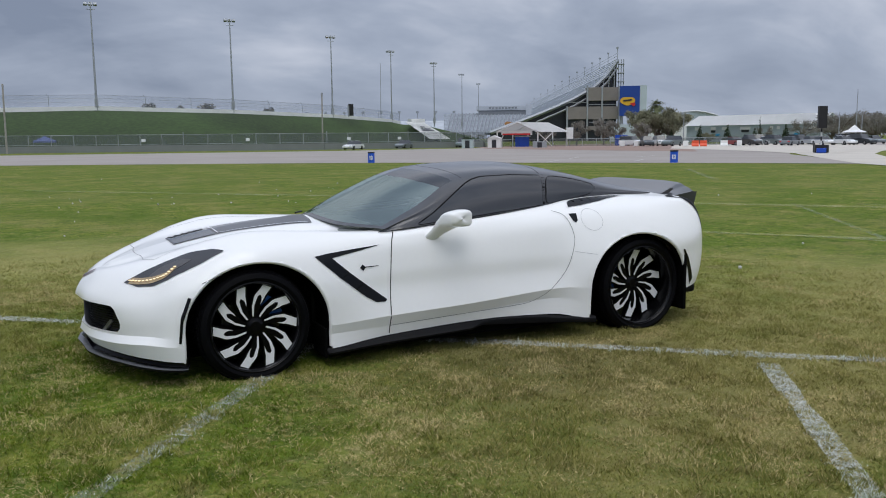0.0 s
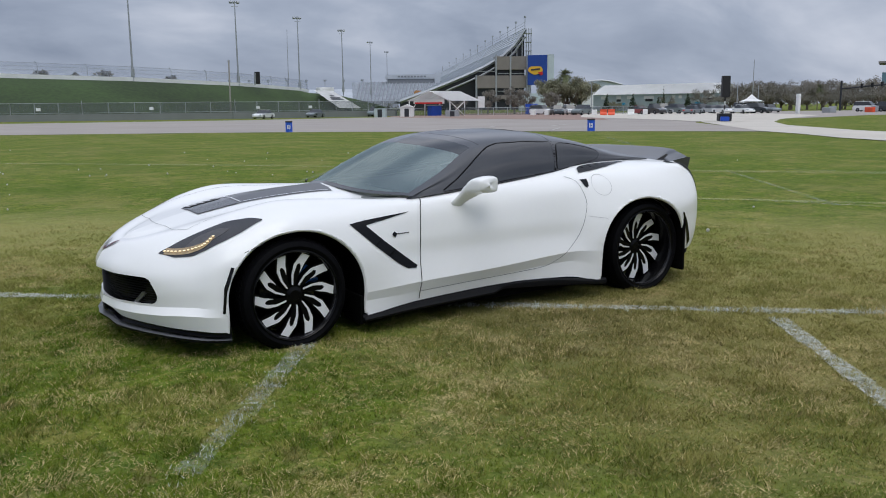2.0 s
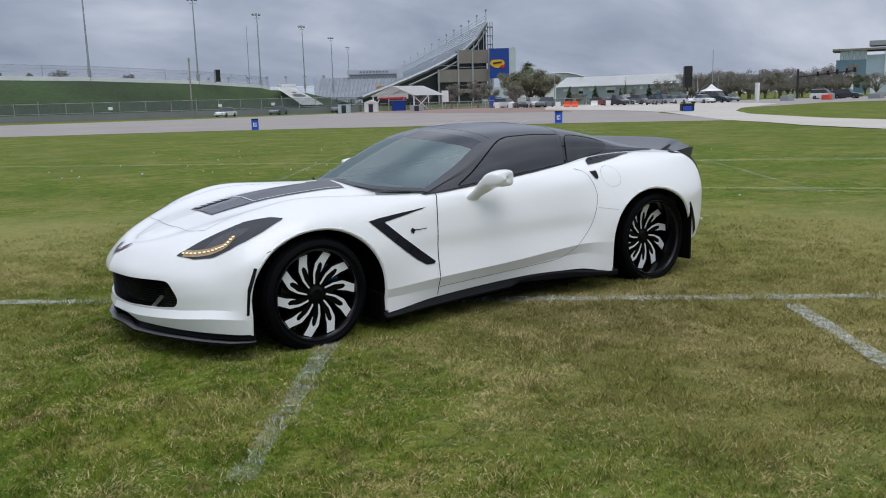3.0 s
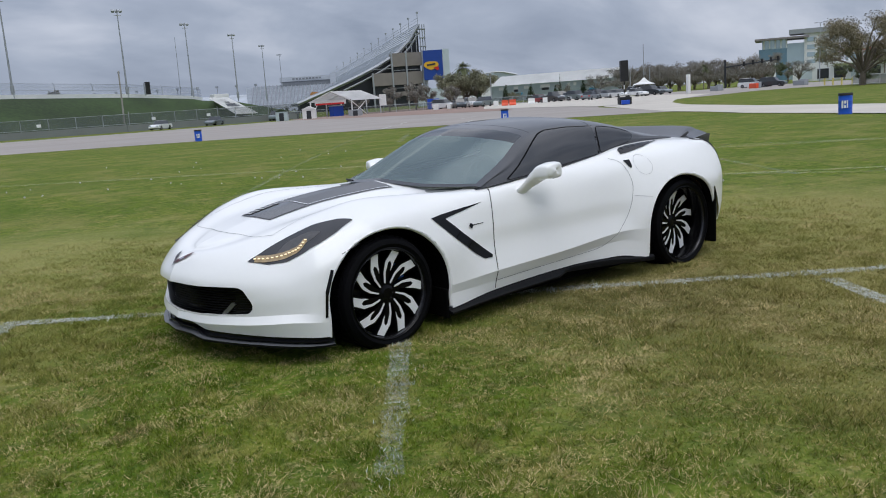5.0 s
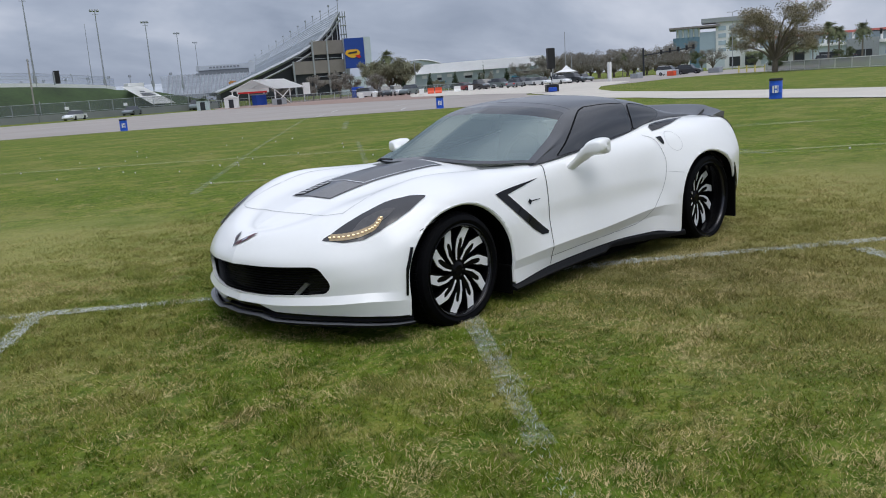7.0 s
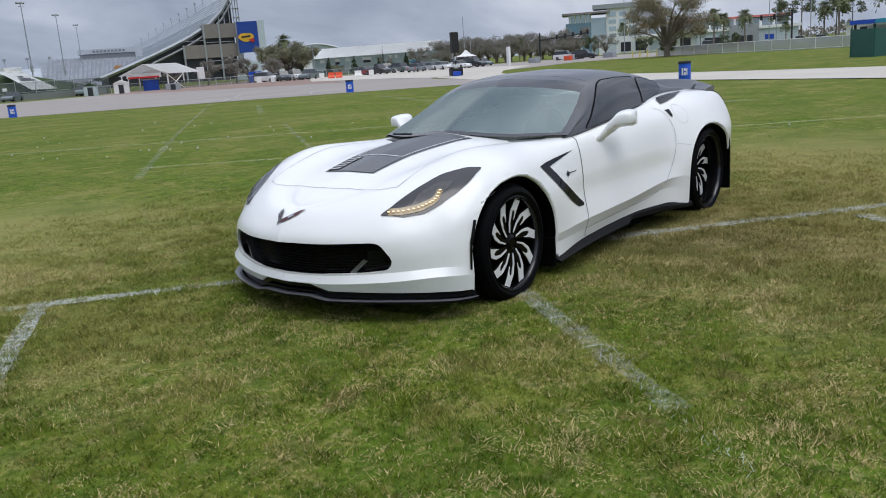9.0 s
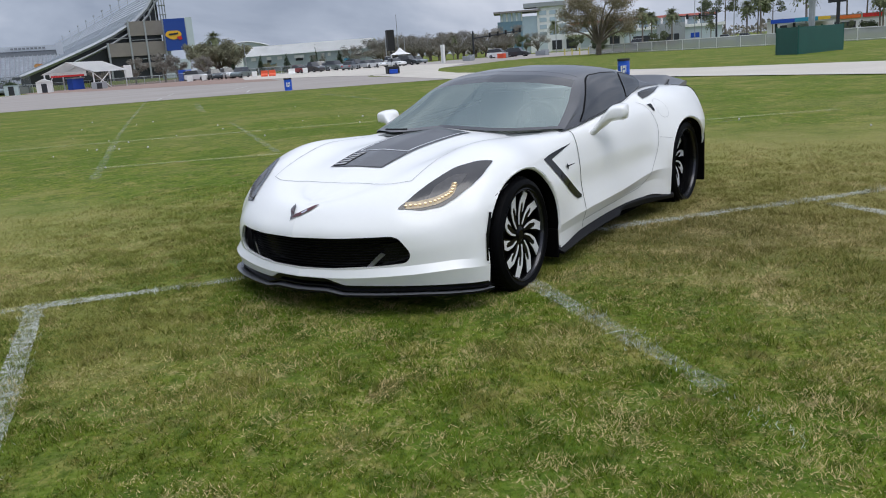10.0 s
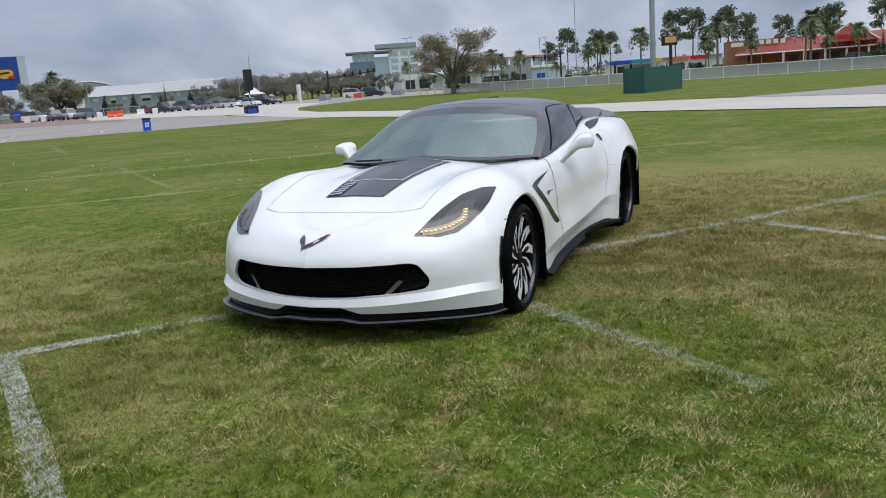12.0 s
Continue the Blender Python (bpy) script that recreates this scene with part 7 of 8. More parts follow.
def palm_tree(seed, height, fan=True):
    rng = random.Random(seed)
    t = thing("palm_tree", "slender palm with a ragged green crown", "palm")
    bm = bmesh.new()
    lean = rng.uniform(-.3, .3)
    tube(bm, [(0, 0, -.4), (lean * .3, 0, height * .4), (lean, 0, height * .86)], .20, 8, .14)
    part("trunk", bm, PALM_BARK, t)
    bm = bmesh.new()
    for i in range(64 if fan else 80):
        a = rng.uniform(0, math.tau)
        up = rng.uniform(-.75, 1.25)
        length = (2.35 if fan else 2.5) * rng.uniform(.75, 1.15)
        base = Vector((lean, 0, height * .87 + rng.uniform(-.1, .15)))
        d = Vector((math.cos(a) * math.cos(up), math.sin(a) * math.cos(up), math.sin(up)))
        s = d.cross(Vector((0, 0, 1))).normalized()
        steps = 6
        mids = []
        for k in range(steps + 1):
            f = k / steps
            p = base + d * length * f + Vector((0, 0, -.75 * length * f * f * (.6 if up > .5 else 1)))
            mids.append(p)
        for k in range(1, steps):
            for sg_ in (1, -1):
                wd = length * (.30 if fan else .20) * math.sin(math.pi * min(1, k / steps + .12)) * rng.uniform(.7, 1.2)
                tip_p = mids[k] + s * sg_ * wd + (mids[k + 1] - mids[k]) * .9 + Vector((0, 0, -.25 * wd))
                vs = [bm.verts.new(q) for q in (mids[k], mids[k].lerp(mids[k + 1], .8), tip_p)]
                bm.faces.new(vs)
        for k in range(steps):
            w = .03
            bm.faces.new([bm.verts.new(q) for q in (mids[k] + s * w, mids[k] - s * w, mids[k + 1] - s * w * .5, mids[k + 1] + s * w * .5)])
    part("crown", bm, PALM_LEAF, t)
    return t


def cypress(seed, height):
    rng = random.Random(seed)
    t = thing("cone_shrub", "dark green cone-shaped evergreen shrub", "shrub")
    part("trunk", tubed([(0, 0, -.3), (0, 0, height * .5)], .1, 6), BARK, t)
    blobs = [((rng.uniform(-.15, .15), rng.uniform(-.15, .15), height * f), (height * .30 * (1.05 - f) + .12, height * .30 * (1.05 - f) + .12, height * .12)) for f in np.linspace(.1, .95, 9)]
    part("crown", leaf_cloud(bmesh.new(), rng, blobs, 1100, .15), HEDGE, t)
    return t


def plant(proto, spots_list):
    for i, (x, y, s, r) in enumerate(spots_list):
        m = pose(x, y, ground_z(x, y), 0, 0, r)
        ob = proto if i == 0 else copy_thing(proto, m)
        ob.matrix_world = m @ Matrix.Scale(s, 4)


big_oak = broad_tree("spreading oak with thin brownish leaves on the grass", 4, 9.6, 6.9, OAK_LEAF, 25000, .095, trunk=.45, limbs=16)
plant(big_oak, [(-104.5, -44.4, .94, 20)])
plant(broad_tree("grey-brown leafless looking broad tree", 11, 7.2, 5.0, BROWN_LEAF, 5200, .10, limbs=13), [(-176, -139, 1.0, 0), (-181, -131.5, .95, 40), (-186, -124.5, 1.0, 90), (-190, -118, .85, 150), (-172.5, -146, .8, 200), (-184, -135, 1.1, 250),
      (-195, -111, .75, 10), (-198, -128, 1.1, 60), (-193, -134, 1.1, 130), (-166, -152, .55, 0), (-203, -105, .8, 15)] + [
      (-166.6, -132.4, .89, 79), (-165.3, -129.3, .94, 148), (-187.4, -143.5, .83, 274), (-188.7, -142.7, 1.04, 134), (-174.8, -127.0, .86, 321), (-188.0, -133.3, .99, 259), (-179.0, -124.4, .85, 280),
      (-173.4, -117.8, .85, 159), (-188.8, -126.3, .89, 306), (-177.2, -114.5, .77, 320), (-192.1, -122.1, .98, 358), (-197.3, -121.4, .9, 94), (-189.5, -113.5, 1.04, 117), (-186.8, -108.0, .91, 21), (-184.8, -104.9, 1.09, 146)])
GREY_LEAF = paint("grey_green_leaf", (0.235, 0.235, 0.15), 0.85, var=0.5, scale=0.5, fine=5)
plant(broad_tree("low green broad tree with dense leaves", 21, 6.4, 4.4, GREY_LEAF, 10500, .11, trunk=.3, limbs=13), [(-121.8, -145.7, 1.2, 0), (-126.6, -146.9, 1.3, 120), (-127.5, -143.5, 1.15, 240), (-126, -130, .38, 60)])
plant(broad_tree("bare brown tree before the stand", 31, 5.2, 3.0, BROWN_LEAF, 2400, .12, trunk=.2), [(-100.5, -142, 1.0, 0), (-104.5, -138, 1.1, 70), (-108.5, -139, 1.0, 140), (-96, -147, .8, 200), (-112, -135, .9, 30)])
plant(broad_tree("small dark green street tree", 41, 4.6, 2.6, PINE_LEAF, 2600, .14, trunk=.18), [(-262, -146, 1.5, 0), (-258, -138, 1.4, 60), (-200, -92, .9, 0), (-178, -76, .7, 60), (-116, -40, .62, 20), (-112, -47.5, .55, 80), (-150, -20, .55, 0), (-151, 13.5, .8, 0)])
plant(palm_tree(3, 9.6, False), [(-124.6, -145.6, 1.05, 0), (-185, -121, .65, 40), (-194, -120, .7, 80)])
fan_palm = palm_tree(8, 8.2)
plant(fan_palm, [(-163, -60, .98, 0), (-163.6, -58.2, .86, 70), (-165, -54.5, .90, 30), (-170.8, -38.5, 1.16, 120), (-171.5, -30.2, 1.24, 60), (-143.5, -12.3, 1.16, 140), (-144.1, 2.0, 1.12, 200), (-143.8, -7.0, .72, 90), (-144.1, 4.8, .66, 250),
                 (-144, 9.0, .80, 10), (-143.5, 1.2, .95, 310), (-150, -14.5, .78, 35), (-172, -41.5, .95, 15), (-168, -47.5, .55, 60), (-240, -118, 1.15, 0), (-262, -150, .9, 90), (-133, -54, .55, 0), (-134.5, -51.5, .55, 90), (-146, 20, 1.0, 30), (-149.5, -14.9, .80, 75)])
pine = pine_tree(5, 14.0)
plant(pine, [(-216, -58, .95, 0), (-218, -50.5, .88, 80), (-218.7, -47, .82, 160), (-222.3, -26.4, 1.12, 40), (-221.8, -30.5, 1.12, 220), (-223.6, -13.4, .95, 90), (-223.3, -17.5, 1.10, 300), (-224, -4.8, .86, 30), (-224.1, 6.7, .98, 190), (-224.5, 4.2, .92, 60), (-223.8, 17, 1.0, 20), (-214.7, -62.8, .72, 120)])
shrub = cypress(2, 4.0)
BUSH = paint("hedge_leaf", (0.055, 0.075, 0.028), 0.85, var=0.45, scale=0.8, fine=6)


def round_bush(seed, width, height):
    rng = random.Random(seed)
    t = thing("round_bush", "dense dark green bush beside the restaurant", "shrub")
    part("stem", tubed([(0, 0, -.3), (.05, 0, height * .5)], .08, 6), BARK, t)
    blobs = [((rng.uniform(-.35, .35) * width, rng.uniform(-.3, .3) * width, height * rng.uniform(.3, .7)), (width * .28, width * .28, height * .3)) for _ in range(9)]
    part("crown", leaf_cloud(bmesh.new(), rng, blobs, 1300, .14), BUSH, t)
    return t


plant(round_bush(3, 2.9, 2.4), [(-151, -16.8, 1.0, 0), (-151, -12.9, .72, 60), (-150.6, -20.5, .6, 100), (-151, 11.4, .9, 200), (-149.5, 13.8, .7, 30), (-155, -3.0, .55, 10), (-155, 5.6, .7, 90)])
plant(shrub, [(-121, -145.4, 1.0, 0), (-125.7, -141.4, .85, 40), (-130.3, -137.3, 1.0, 80), (-134.5, -133.3, 1.0, 150), (-138.5, -129.2, .82, 200), (-142.8, -124.6, 1.0, 10), (-134.5, -283, 1.0, 0), (-139, -270, .9, 30), (-143, -266, .8, 70)])
thin = cypress(9, 6.0)
for o in thin.children:
    o.scale = (.30, .30, 1)
thin["label"] = "thin dark leaning evergreen"
plant(thin, [(-139.2, -128.4, .95, 0), (-150.5, 12.8, 1.0, 0)])

# tree heads beyond the bank
for i, (az_, dist, r_) in enumerate(((-96.4, 300, 1.6), (-100.0, 300, 2.2), (-98.3, 310, 1.0), (-104, 330, 1.2))):
    rng_t = random.Random(60 + i)
    p = polar(az_, dist, 12.2)
    t = thing("far_tree", "dark tree head beyond the track wall", "tree", Matrix.Translation((p.x, p.y, 0)))
    part("trunk", tubed([(0, 0, -.3), (0, 0, 12)], .3, 6, .15), BARK, t)
    part("crown", leaf_cloud(bmesh.new(), rng_t, [((rng_t.uniform(-1, 1) * r_, 0, 12.6 + rng_t.uniform(-.4, .8)), (r_, r_, r_ * .8)) for _ in range(4)], 500, .3), BROWN_LEAF, t)

# far woods close the horizon
bm = bmesh.new()
rng_w = random.Random(77)
for a in np.arange(-205, 165, .55):
    dist = rng_w.uniform(420, 560) if not (-130 < a < -85) else rng_w.uniform(900, 1000)
    p = polar(a, dist, 0)
    h = rng_w.uniform(3.5, 6.5) * dist / 430
    leaf_cloud(bm, rng_w, [((p.x, p.y, h * .5), (4.5 * dist / 430, 4.5 * dist / 430, h * .6))], 46, 1.1)
woods = part("woods", bm, BROWN_LEAF)
tagged(woods, "low belt of grey-brown trees on the horizon", "trees", kind="stuff")

# ---- the street beyond the field ----
def slab_between(p0, p1, depth, z0, z1, parent, name, mtl, label="", lift=0.0):
    """A block along the line p0 to p1, reaching back from the camera's side."""
    a, c = Vector((*p0, 0)), Vector((*p1, 0))
    d = (c - a)
    n = Vector((-d.y, d.x, 0)).normalized()
    if n.dot(a) < 0:
        n = -n
    a, c = a - n * lift, c - n * lift
    bm = bmesh.new()
    v = [bm.verts.new(p + Vector((0, 0, z))) for p in (a, c, c + n * depth, a + n * depth) for z in (z0, z1)]
    for q in ((0, 1, 3, 2), (2, 3, 5, 4), (4, 5, 7, 6), (6, 7, 1, 0), (1, 7, 5, 3), (0, 2, 4, 6)):
        bm.faces.new([v[k] for k in q])
    return part(name, bm, mtl, parent, label)


def along(p0, p1, f):
    return (p0[0] + (p1[0] - p0[0]) * f, p0[1] + (p1[1] - p0[1]) * f)


G = -.33
office = thing("glass_office", "blue glass office building with an overhanging roof", "building")
o0, o1, o2, o3 = (-367.0, -212.0), (-373.0, -201.2), (-376.5, -194.6), (-383.0, -181.5)
slab_between(o0, o1, 22, G, 14.6, office, "glass_front", BLUE_GLASS, "blue glazed front")
slab_between(along(o0, o1, .12), along(o0, o1, .98), 18, 14.6, 18.6, office, "top_storey", PALE_GLASS)
for i in range(5):
    f = .16 + .2 * i
    slab_between(along(o0, o1, f), along(o0, o1, f + .05), 1.0, 14.6, 18.6, office, "column", OFFICE_WHITE, lift=.5)
slab_between(along(o0, o1, -.14), along(o0, o1, 1.75), 22, 18.6, 19.5, office, "roof", paint("brown_soffit", (0.22, 0.20, 0.20), 0.7), "dark overhanging roof", lift=3)
slab_between(o1, o2, 20, G, 16.5, office, "curtain_wall", PALE_GLASS, "pale glazed wall")
slab_between(along(o0, o1, .25), along(o0, o1, .62), 2, 1, 9.0, office, "portal", OFFICE_WHITE, lift=.6)
slab_between(along(o0, o1, .33), along(o0, o1, .56), 2.2, 4.8, 7.4, office, "portal_window", DARK_OPEN, lift=.8)
slab_between(o2, o3, 22, G, 20.5, office, "wing", OFFICE_WHITE, "white panelled wing", lift=1)
for z in (16.6, 13.2, 9.8, 6.4):
    for f in (.08, .42, .74):
        slab_between(along(o2, o3, f), along(o2, o3, f + .24), .4, z, z + 2.0, office, "window", PALE_GLASS, lift=1.15)
slab_between(along(o2, o3, -.45), along(o2, o3, .98), 16, 20.5, 22.6, office, "plant_screen", GALV, lift=2)

mall = thing("retail_block", "long white retail block with shop fronts and parapet", "shops")
s0, s1 = (-224, -118), (-244.5, -69)
slab_between(s0, s1, 20, G, 4.6, mall, "lower_storey", OFFICE_WHITE)
slab_between(along(s0, s1, .25), along(s0, s1, 1.0), 20, 4.6, 7.2, mall, "upper_storey", PALE_GLASS, lift=-4)
slab_between(along(s0, s1, .22), along(s0, s1, 1.02), 22, 7.2, 7.8, mall, "roof", RED_ROOF, "red roof edge", lift=-3)
slab_between(along(s0, s1, .2), along(s0, s1, 1.0), 20, 3.9, 4.5, mall, "canopy", WALL_WHITE, lift=2)
for i in range(11):
    f = .26 + .066 * i
    slab_between(along(s0, s1, f), along(s0, s1, f + .012), 1, 4.6, 7.2, mall, "column", WALL_WHITE, lift=-3.6)
for i in range(12):
    f = .04 + .08 * i
    slab_between(along(s0, s1, f), along(s0, s1, f + .055), .5, .2, 2.9, mall, "shop_window", DARK_OPEN if i % 3 else METAL_WALL, lift=.15)
shop = thing("bank_branch", "grey shop pavilion with a white parapet", "shop")
t0, t1 = (-205.5, -80.5), (-213.5, -58)
slab_between(t0, t1, 14, G, 3.6, shop, "shell", METAL_WALL)
slab_between(along(t0, t1, -.03), along(t0, t1, 1.03), 15, 3.6, 4.3, shop, "parapet", WALL_WHITE, lift=.5)
slab_between(along(t0, t1, .33), along(t0, t1, .62), 6, G, 4.9, shop, "porch", GALV, lift=1.5)
slab_between(along(t0, t1, .40), along(t0, t1, .56), 1, G, 2.2, shop, "door", DARK_OPEN, lift=1.7)
slab_between(along(t0, t1, .68), along(t0, t1, .77), 1, .9, 2.1, shop, "window", CANOPY_BLUE, lift=.1)
slab_between(along(t0, t1, .08), along(t0, t1, .26), 1, .4, 2.2, shop, "window", DARK_OPEN, lift=.1)
shop2 = thing("white_store", "low white store with a flat roof", "shop")
u0, u1 = (-226, -50), (-233, -20)
slab_between(u0, u1, 14, G, 3.4, shop2, "shell", OFFICE_WHITE)
slab_between(u0, u1, 14, 3.4, 3.9, shop2, "parapet", GALV, lift=.5)
for f in (.1, .3, .5, .7):
    slab_between(along(u0, u1, f), along(u0, u1, f + .12), .5, .4, 2.3, shop2, "window", DARK_OPEN, lift=.15)

station = thing("fuel_canopy", "bright blue fuel station canopy on dark posts", "canopy")
c0, c1, c2 = (-160, -34.2), (-160.9, -30.2), (-161.7, -26.4)
slab_between(c0, c1, 7, 2.45, 3.15, station, "fascia", CANOPY_BLUE)
slab_between(c1, c2, 7, 2.5, 3.2, station, "fascia", CANOPY_TEAL)
slab_between(c2, (-162.2, -24.4), 7, 2.6, 3.15, station, "fascia", CANOPY_YELLOW)
for f in (.12, .88):
    p = along(c0, c1, f)
    part("post", tubed([(p[0] - 2, p[1], G), (p[0] - 2, p[1], 2.4)], .25, 8), DARK_OPEN, station)
pump_shop = thing("fuel_shop", "small white fuel shop under the canopy", "shop")
slab_between((-168, -33), (-169, -25), 5, G, 2.3, pump_shop, "shell", OFFICE_WHITE)
slab_between((-168, -31), (-168.3, -28), .4, .2, 1.6, pump_shop, "window", DARK_OPEN, lift=.1)
orange = thing("store_front", "orange and red store front fascia", "shop")
slab_between((-167.3, -24.3), (-167.8, -20.2), 6, G, 2.6, orange, "shell", OFFICE_WHITE)
slab_between((-167.3, -24.3), (-167.8, -20.2), 1, 2.45, 3.1, orange, "fascia", CANOPY_ORANGE, lift=.3)
slab_between((-167.4, -23.6), (-167.7, -21.0), .4, .2, 1.9, orange, "window", DARK_OPEN, lift=.1)
slab_between((-168, -19.9), (-168.2, -16.6), 6, G, 2.5, orange, "side_hall", OFFICE_WHITE)
slab_between((-168, -19.9), (-168.2, -16.6), 1, 2.5, 3.15, orange, "side_fascia", BOARD_RED, lift=.3)

# restaurant with the red roof
rest = thing("red_roof_restaurant", "long brick restaurant with red roofs and porch", "restaurant")
R0, R1 = (-158.2, -12.2), (-156.4, 44)
slab_between(R0, (-158.7, -8.8), 10, G, 5.1, rest, "end_block", BRICK_TAN, "tan brick end block")
slab_between((-160.5, -8.8), (-159.5, 44), 12, G, 3.2, rest, "shell", BRICK_TAN)
slab_between((-160.3, -8.8), (-160.4, -3.4), 9, 3.0, 5.1, rest, "parapet", BRICK_TAN)


def roof_quad(pts, name="roof", mtl=None, label="red tile roof"):
    bm = bmesh.new()
    bm.faces.new([bm.verts.new(p) for p in pts])
    bmesh.ops.solidify(bm, geom=bm.faces[:], thickness=.15)
    part(name, bm, mtl or RED_ROOF, rest, label if mtl is None else "")


roof_quad([(-157.2, -10.6, 2.55), (-157.0, 44, 2.75), (-163.5, 44, 5.3), (-163.5, -8.2, 5.0)])
roof_quad([(-156.6, 3.6, 3.7), (-156.6, 8.1, 6.6), (-166, 8.1, 6.6), (-166, 3.6, 3.7)])
roof_quad([(-156.6, 12.6, 3.6), (-156.6, 8.1, 6.6), (-166, 8.1, 6.6), (-166, 12.6, 3.6)])
bm = bmesh.new()
prism(bm, [(3.9, 3.55), (12.3, 3.55), (8.1, 6.35)], .3, lambda a, z, d: (-156.55 + d, a, z))
part("gable", bm, RED_ROOF, rest, "red gable front")
part("gable_sign", boxed(-156.24, -156.16, 6.0, 10.2, 3.9, 4.7, .03), BOARD_RED, rest)
roof_quad([(-162, -5.2, 4.9), (-162, -1.5, 6.1), (-166, -1.5, 6.1), (-166, -5.2, 4.9)])
for a0, z0, a1, z1 in ((3.5, 3.65, 8.1, 6.65), (8.1, 6.65, 12.7, 3.55)):
    part("gable_trim", tubed([(-156.15, a0, z0), (-156.15, a1, z1)], .14, 5), WALL_WHITE, rest)
part("eave_trim", tubed([(-156.9, -10.6, 2.5), (-156.8, 44, 2.7)], .12, 5), WALL_WHITE, rest)
for i, y in enumerate((-6.6, -5.4, -4.2, -3.0)):
    part("letter_bar", boxed(-157.9, -157.7, y, y + .8, 4.2 - .02 * i, 4.9), WALL_WHITE, rest)
part("white_sign", boxed(-157.6, -157.4, -11.4, -9.2, 4.0, 4.7, .05), WALL_WHITE, rest)
for y in np.arange(-2.5, 44, 3.4):
    part("porch_post", boxed(-157.6, -157.2, y - .18, y + .18, G, 2.7), WALL_WHITE, rest)
    part("window", boxed(-160.35, -160.2, y + .8, y + 2.4, .5, 2.0), DARK_OPEN, rest)

# white field fence
WF = [(-114, -50), (-106.5, -39.5), (-98.5, -26.5), (-93.6, -14), (-91.5, -3), (-87.5, 9), (-80.5, 22), (-72, 36)]
field_fence = thing("field_fence", "low white field fence with rails and netting", "fence")
for i in range(len(WF) - 1):
    n = max(1, int(math.dist(WF[i], WF[i + 1]) / 2.9))
    for k in range(n):
        x, y = along(WF[i], WF[i + 1], k / n)
        part("post", tubed([(x, y, -.4), (x, y, .98)], .06, 6), FENCE_WHITE, field_fence)
part("rail", tube(bmesh.new(), [(x, y, .95) for x, y in WF], .045, 5), FENCE_WHITE, field_fence)
part("rail", tube(bmesh.new(), [(x, y, -.22) for x, y in WF], .03, 5), FENCE_WHITE, field_fence)
m_wn, nt, b = shader("white_netting")
b.inputs["Base Color"].default_value = (0.5, 0.51, 0.52, 1)
b.inputs["Roughness"].default_value = 0.7
hole = nt.nodes.new("ShaderNodeBsdfTransparent")
mx = nt.nodes.new("ShaderNodeMixShader")
mx.inputs[0].default_value = 0.5
nt.links.new(hole.outputs[0], mx.inputs[1])
nt.links.new(b.outputs[0], mx.inputs[2])
nt.links.new(mx.outputs[0], nt.nodes["Material Output"].inputs["Surface"])
part("netting", wall_run(bmesh.new(), WF, [-.35] * 8, [.95] * 8, .02), m_wn, field_fence)

# green screened enclosure with the flag pole
bin_ob = thing("green_enclosure", "dark green screened square enclosure on the grass", "enclosure")
E4 = [(-50.6, -9.1), (-48.9, -7.5), (-55.8, -6.1), (-57.5, -7.7)]
for (x0, y0), (x1, y1) in zip(E4, E4[1:] + E4[:1]):
    bm = bmesh.new()
    wall_run(bm, [(x0, y0), (x1, y1)], [-.3, -.3], [1.42, 1.42], .06)
    part("screen_panel", bm, GREEN_BIN, bin_ob)
for x, y in E4:
    part("post", tubed([(x, y, -.3), (x, y, 1.5)], .06, 6), GREEN_BIN, bin_ob)
pole = thing("steel_mast", "tall grey steel mast behind the green enclosure", "pole")
part("shaft", tubed([(-57.6, -8.37, -.3), (-57.6, -8.37, 14)], .22, 10, .17), GALV, pole)
part("collar", tubed([(-57.6, -8.37, 3.0), (-57.6, -8.37, 3.25)], .26, 10), GALV, pole)
psign = thing("roadside_sign", "roadside pylon sign with an orange panel", "sign")
part("post", boxed(-112.95, -112.65, -15.6, -15.2, -.3, 4.4), DARK_OPEN, psign)
part("frame", boxed(-113.0, -112.6, -16.6, -14.5, 4.2, 5.5, .05), DARK_OPEN, psign)
part("panel", boxed(-112.6, -112.5, -16.1, -14.6, 4.55, 5.35, .02), paint("sign_orange", (0.75, 0.40, 0.16), 0.5), psign)
mon = thing("white_monolith", "upright white monument sign", "sign", pose(-119.3, -80.3, G, 0, 0, 55))
part("slab", boxed(-.55, .55, -.2, .2, 0, 3.2, .04), WALL_WHITE, mon)


def street_lamp(x, y, h, arms=2):
    s = thing("street_lamp", "tall grey street lamp", "street lamp", pose(x, y, G, 0, 0, 60))
    part("pole", tubed([(0, 0, 0), (0, 0, h)], .12, 6, .07), GALV, s)
    for k in range(arms):
        sg_ = 1 - 2 * k
        part("arm", tubed([(0, 0, h), (sg_ * 1.4, 0, h + .15)], .05, 5), GALV, s)
        part("lamp_head", boxed(sg_ * 1.2, sg_ * 1.9, -.15, .15, h + .08, h + .22, .03), GALV, s)
    return s


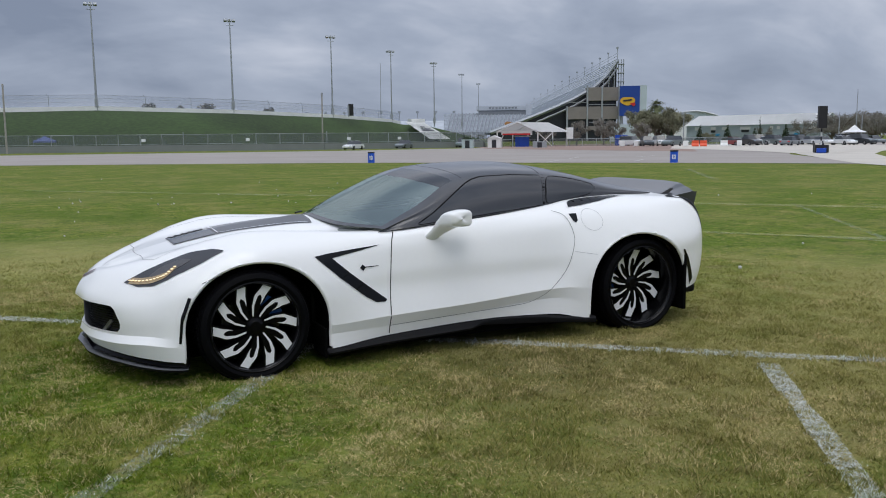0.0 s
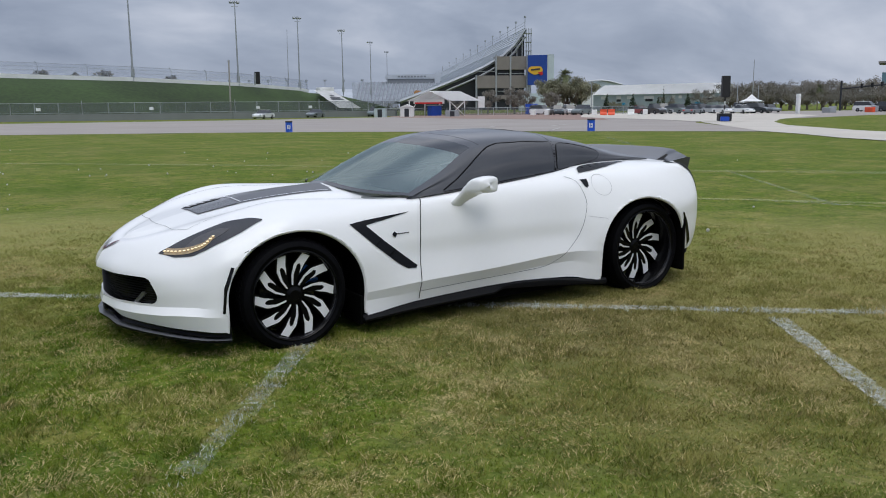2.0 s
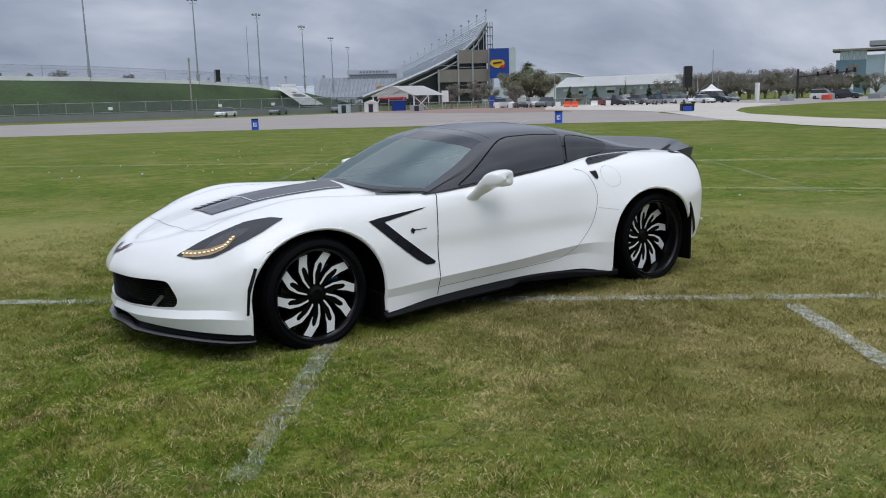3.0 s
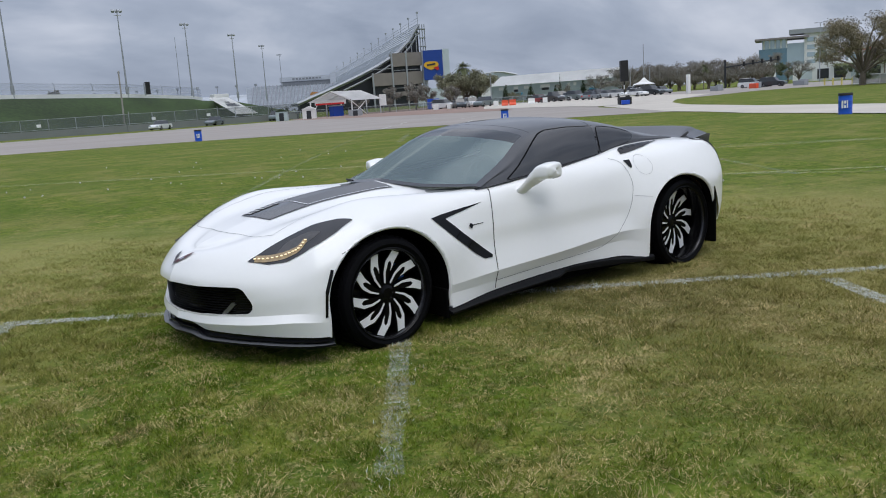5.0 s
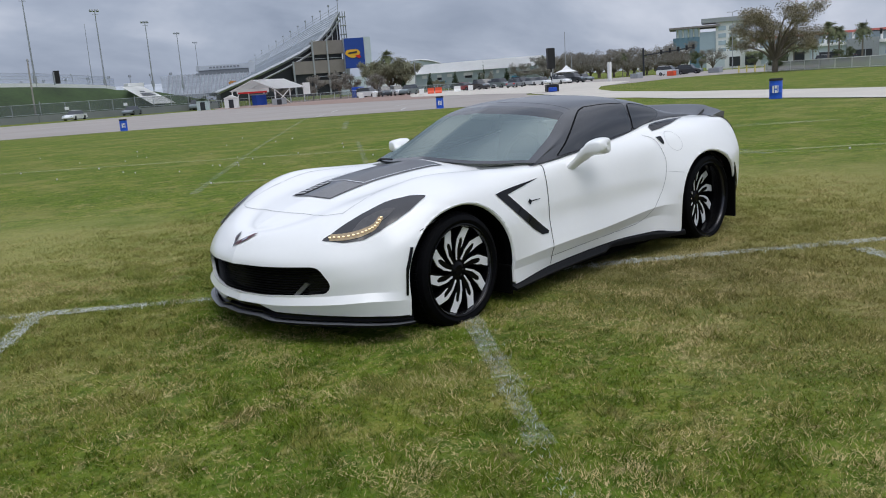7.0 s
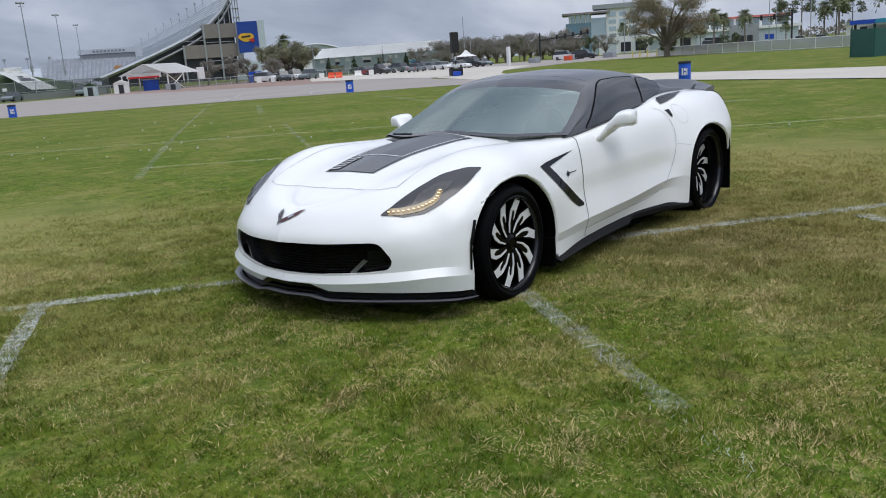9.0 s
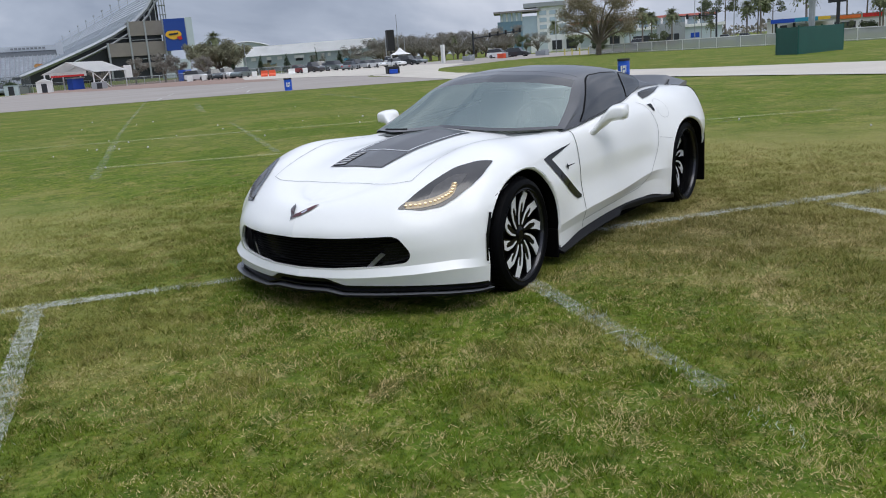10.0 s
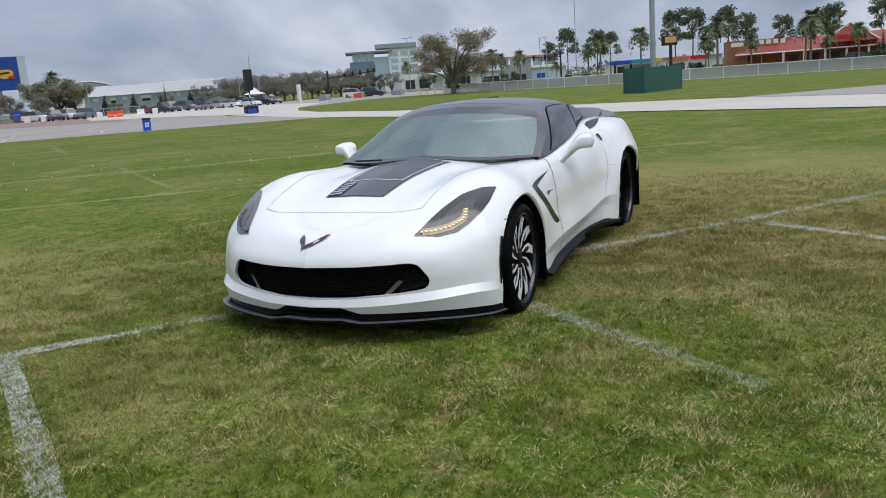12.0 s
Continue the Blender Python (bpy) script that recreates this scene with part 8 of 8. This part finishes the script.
for x, y, h, n in ((-174, -85, 12.5, 2), (-185.4, -56.2, 10.3, 1), (-187.6, -48.2, 18.5, 2), (-185.8, -54.8, 10.4, 0), (-136.3, -101.1, 5.3, 0), (-134, -104.2, 6.0, 0), (-214, -24, 13, 0), (-200, -66, 9, 0), (-150, -113, 11, 0),
                   (-158, -6.2, 5.2, 0), (-120, -131, 6.5, 0)):
    street_lamp(x, y, h, n)
mast = thing("traffic_signal", "traffic signal mast arm with hanging signals", "traffic light")
part("pole", tubed([(-164.8, -102, G), (-164.8, -102, 6.0)], .22, 8), DARK_OPEN, mast)
part("arm", tubed([(-164.8, -102, 4.3), (-169.3, -91.5, 5.3)], .16, 6), DARK_OPEN, mast)
for f in (.35, .52, .68, .84, .97):
    x, y = -164.8 - 4.5 * f, -102 + 10.5 * f
    part("signal_head", boxed(x - .2, x + .2, y - .2, y + .2, 4.3 + f - .35, 4.3 + f + .65, .03), SPEAKER_BLACK, mast)
mast2 = thing("traffic_signal", "traffic signal mast beside the shops", "traffic light")
part("pole", tubed([(-170, -47, G), (-170, -47, 6.2)], .2, 8), DARK_OPEN, mast2)
part("arm", tubed([(-170, -47, 5.2), (-168.5, -55, 5.4)], .13, 6), DARK_OPEN, mast2)
for f in (.4, .7, .95):
    x, y = -170 + 1.5 * f, -47 - 8 * f
    part("signal_head", boxed(x - .2, x + .2, y - .2, y + .2, 4.7, 5.7, .03), SPEAKER_BLACK, mast2)
for i, (x, y) in enumerate(((-120, -57), (-118.5, -55), (-117, -53), (-116, -51))):
    t = part("bollard", tubed([(x, y, -.4), (x, y, .75)], .12, 8), paint("bollard_yellow", (0.6, 0.5, 0.15), 0.6) if i == 0 else bpy.data.materials["bollard_yellow"])
    tagged(t, "short pale yellow bollard at the lot edge", "bollard", "bollards at the lot edge")
for i, (x, y, w) in enumerate(((-130, -82, 3), (-136, -78, 2.4), (-141, -72, 3.5))):
    f = thing("construction_stack", "low heap of orange and grey construction gear", "construction gear", pose(x, y, G, 0, 0, 60))
    part("barrier", boxed(-w / 2, w / 2, -.3, .3, 0, .9, .1), ORANGE_BARRIER if i == 1 else GALV, f)
    part("barrier", boxed(-w / 3, w / 4, .6, 1.2, 0, 1.1, .1), GALV, f)
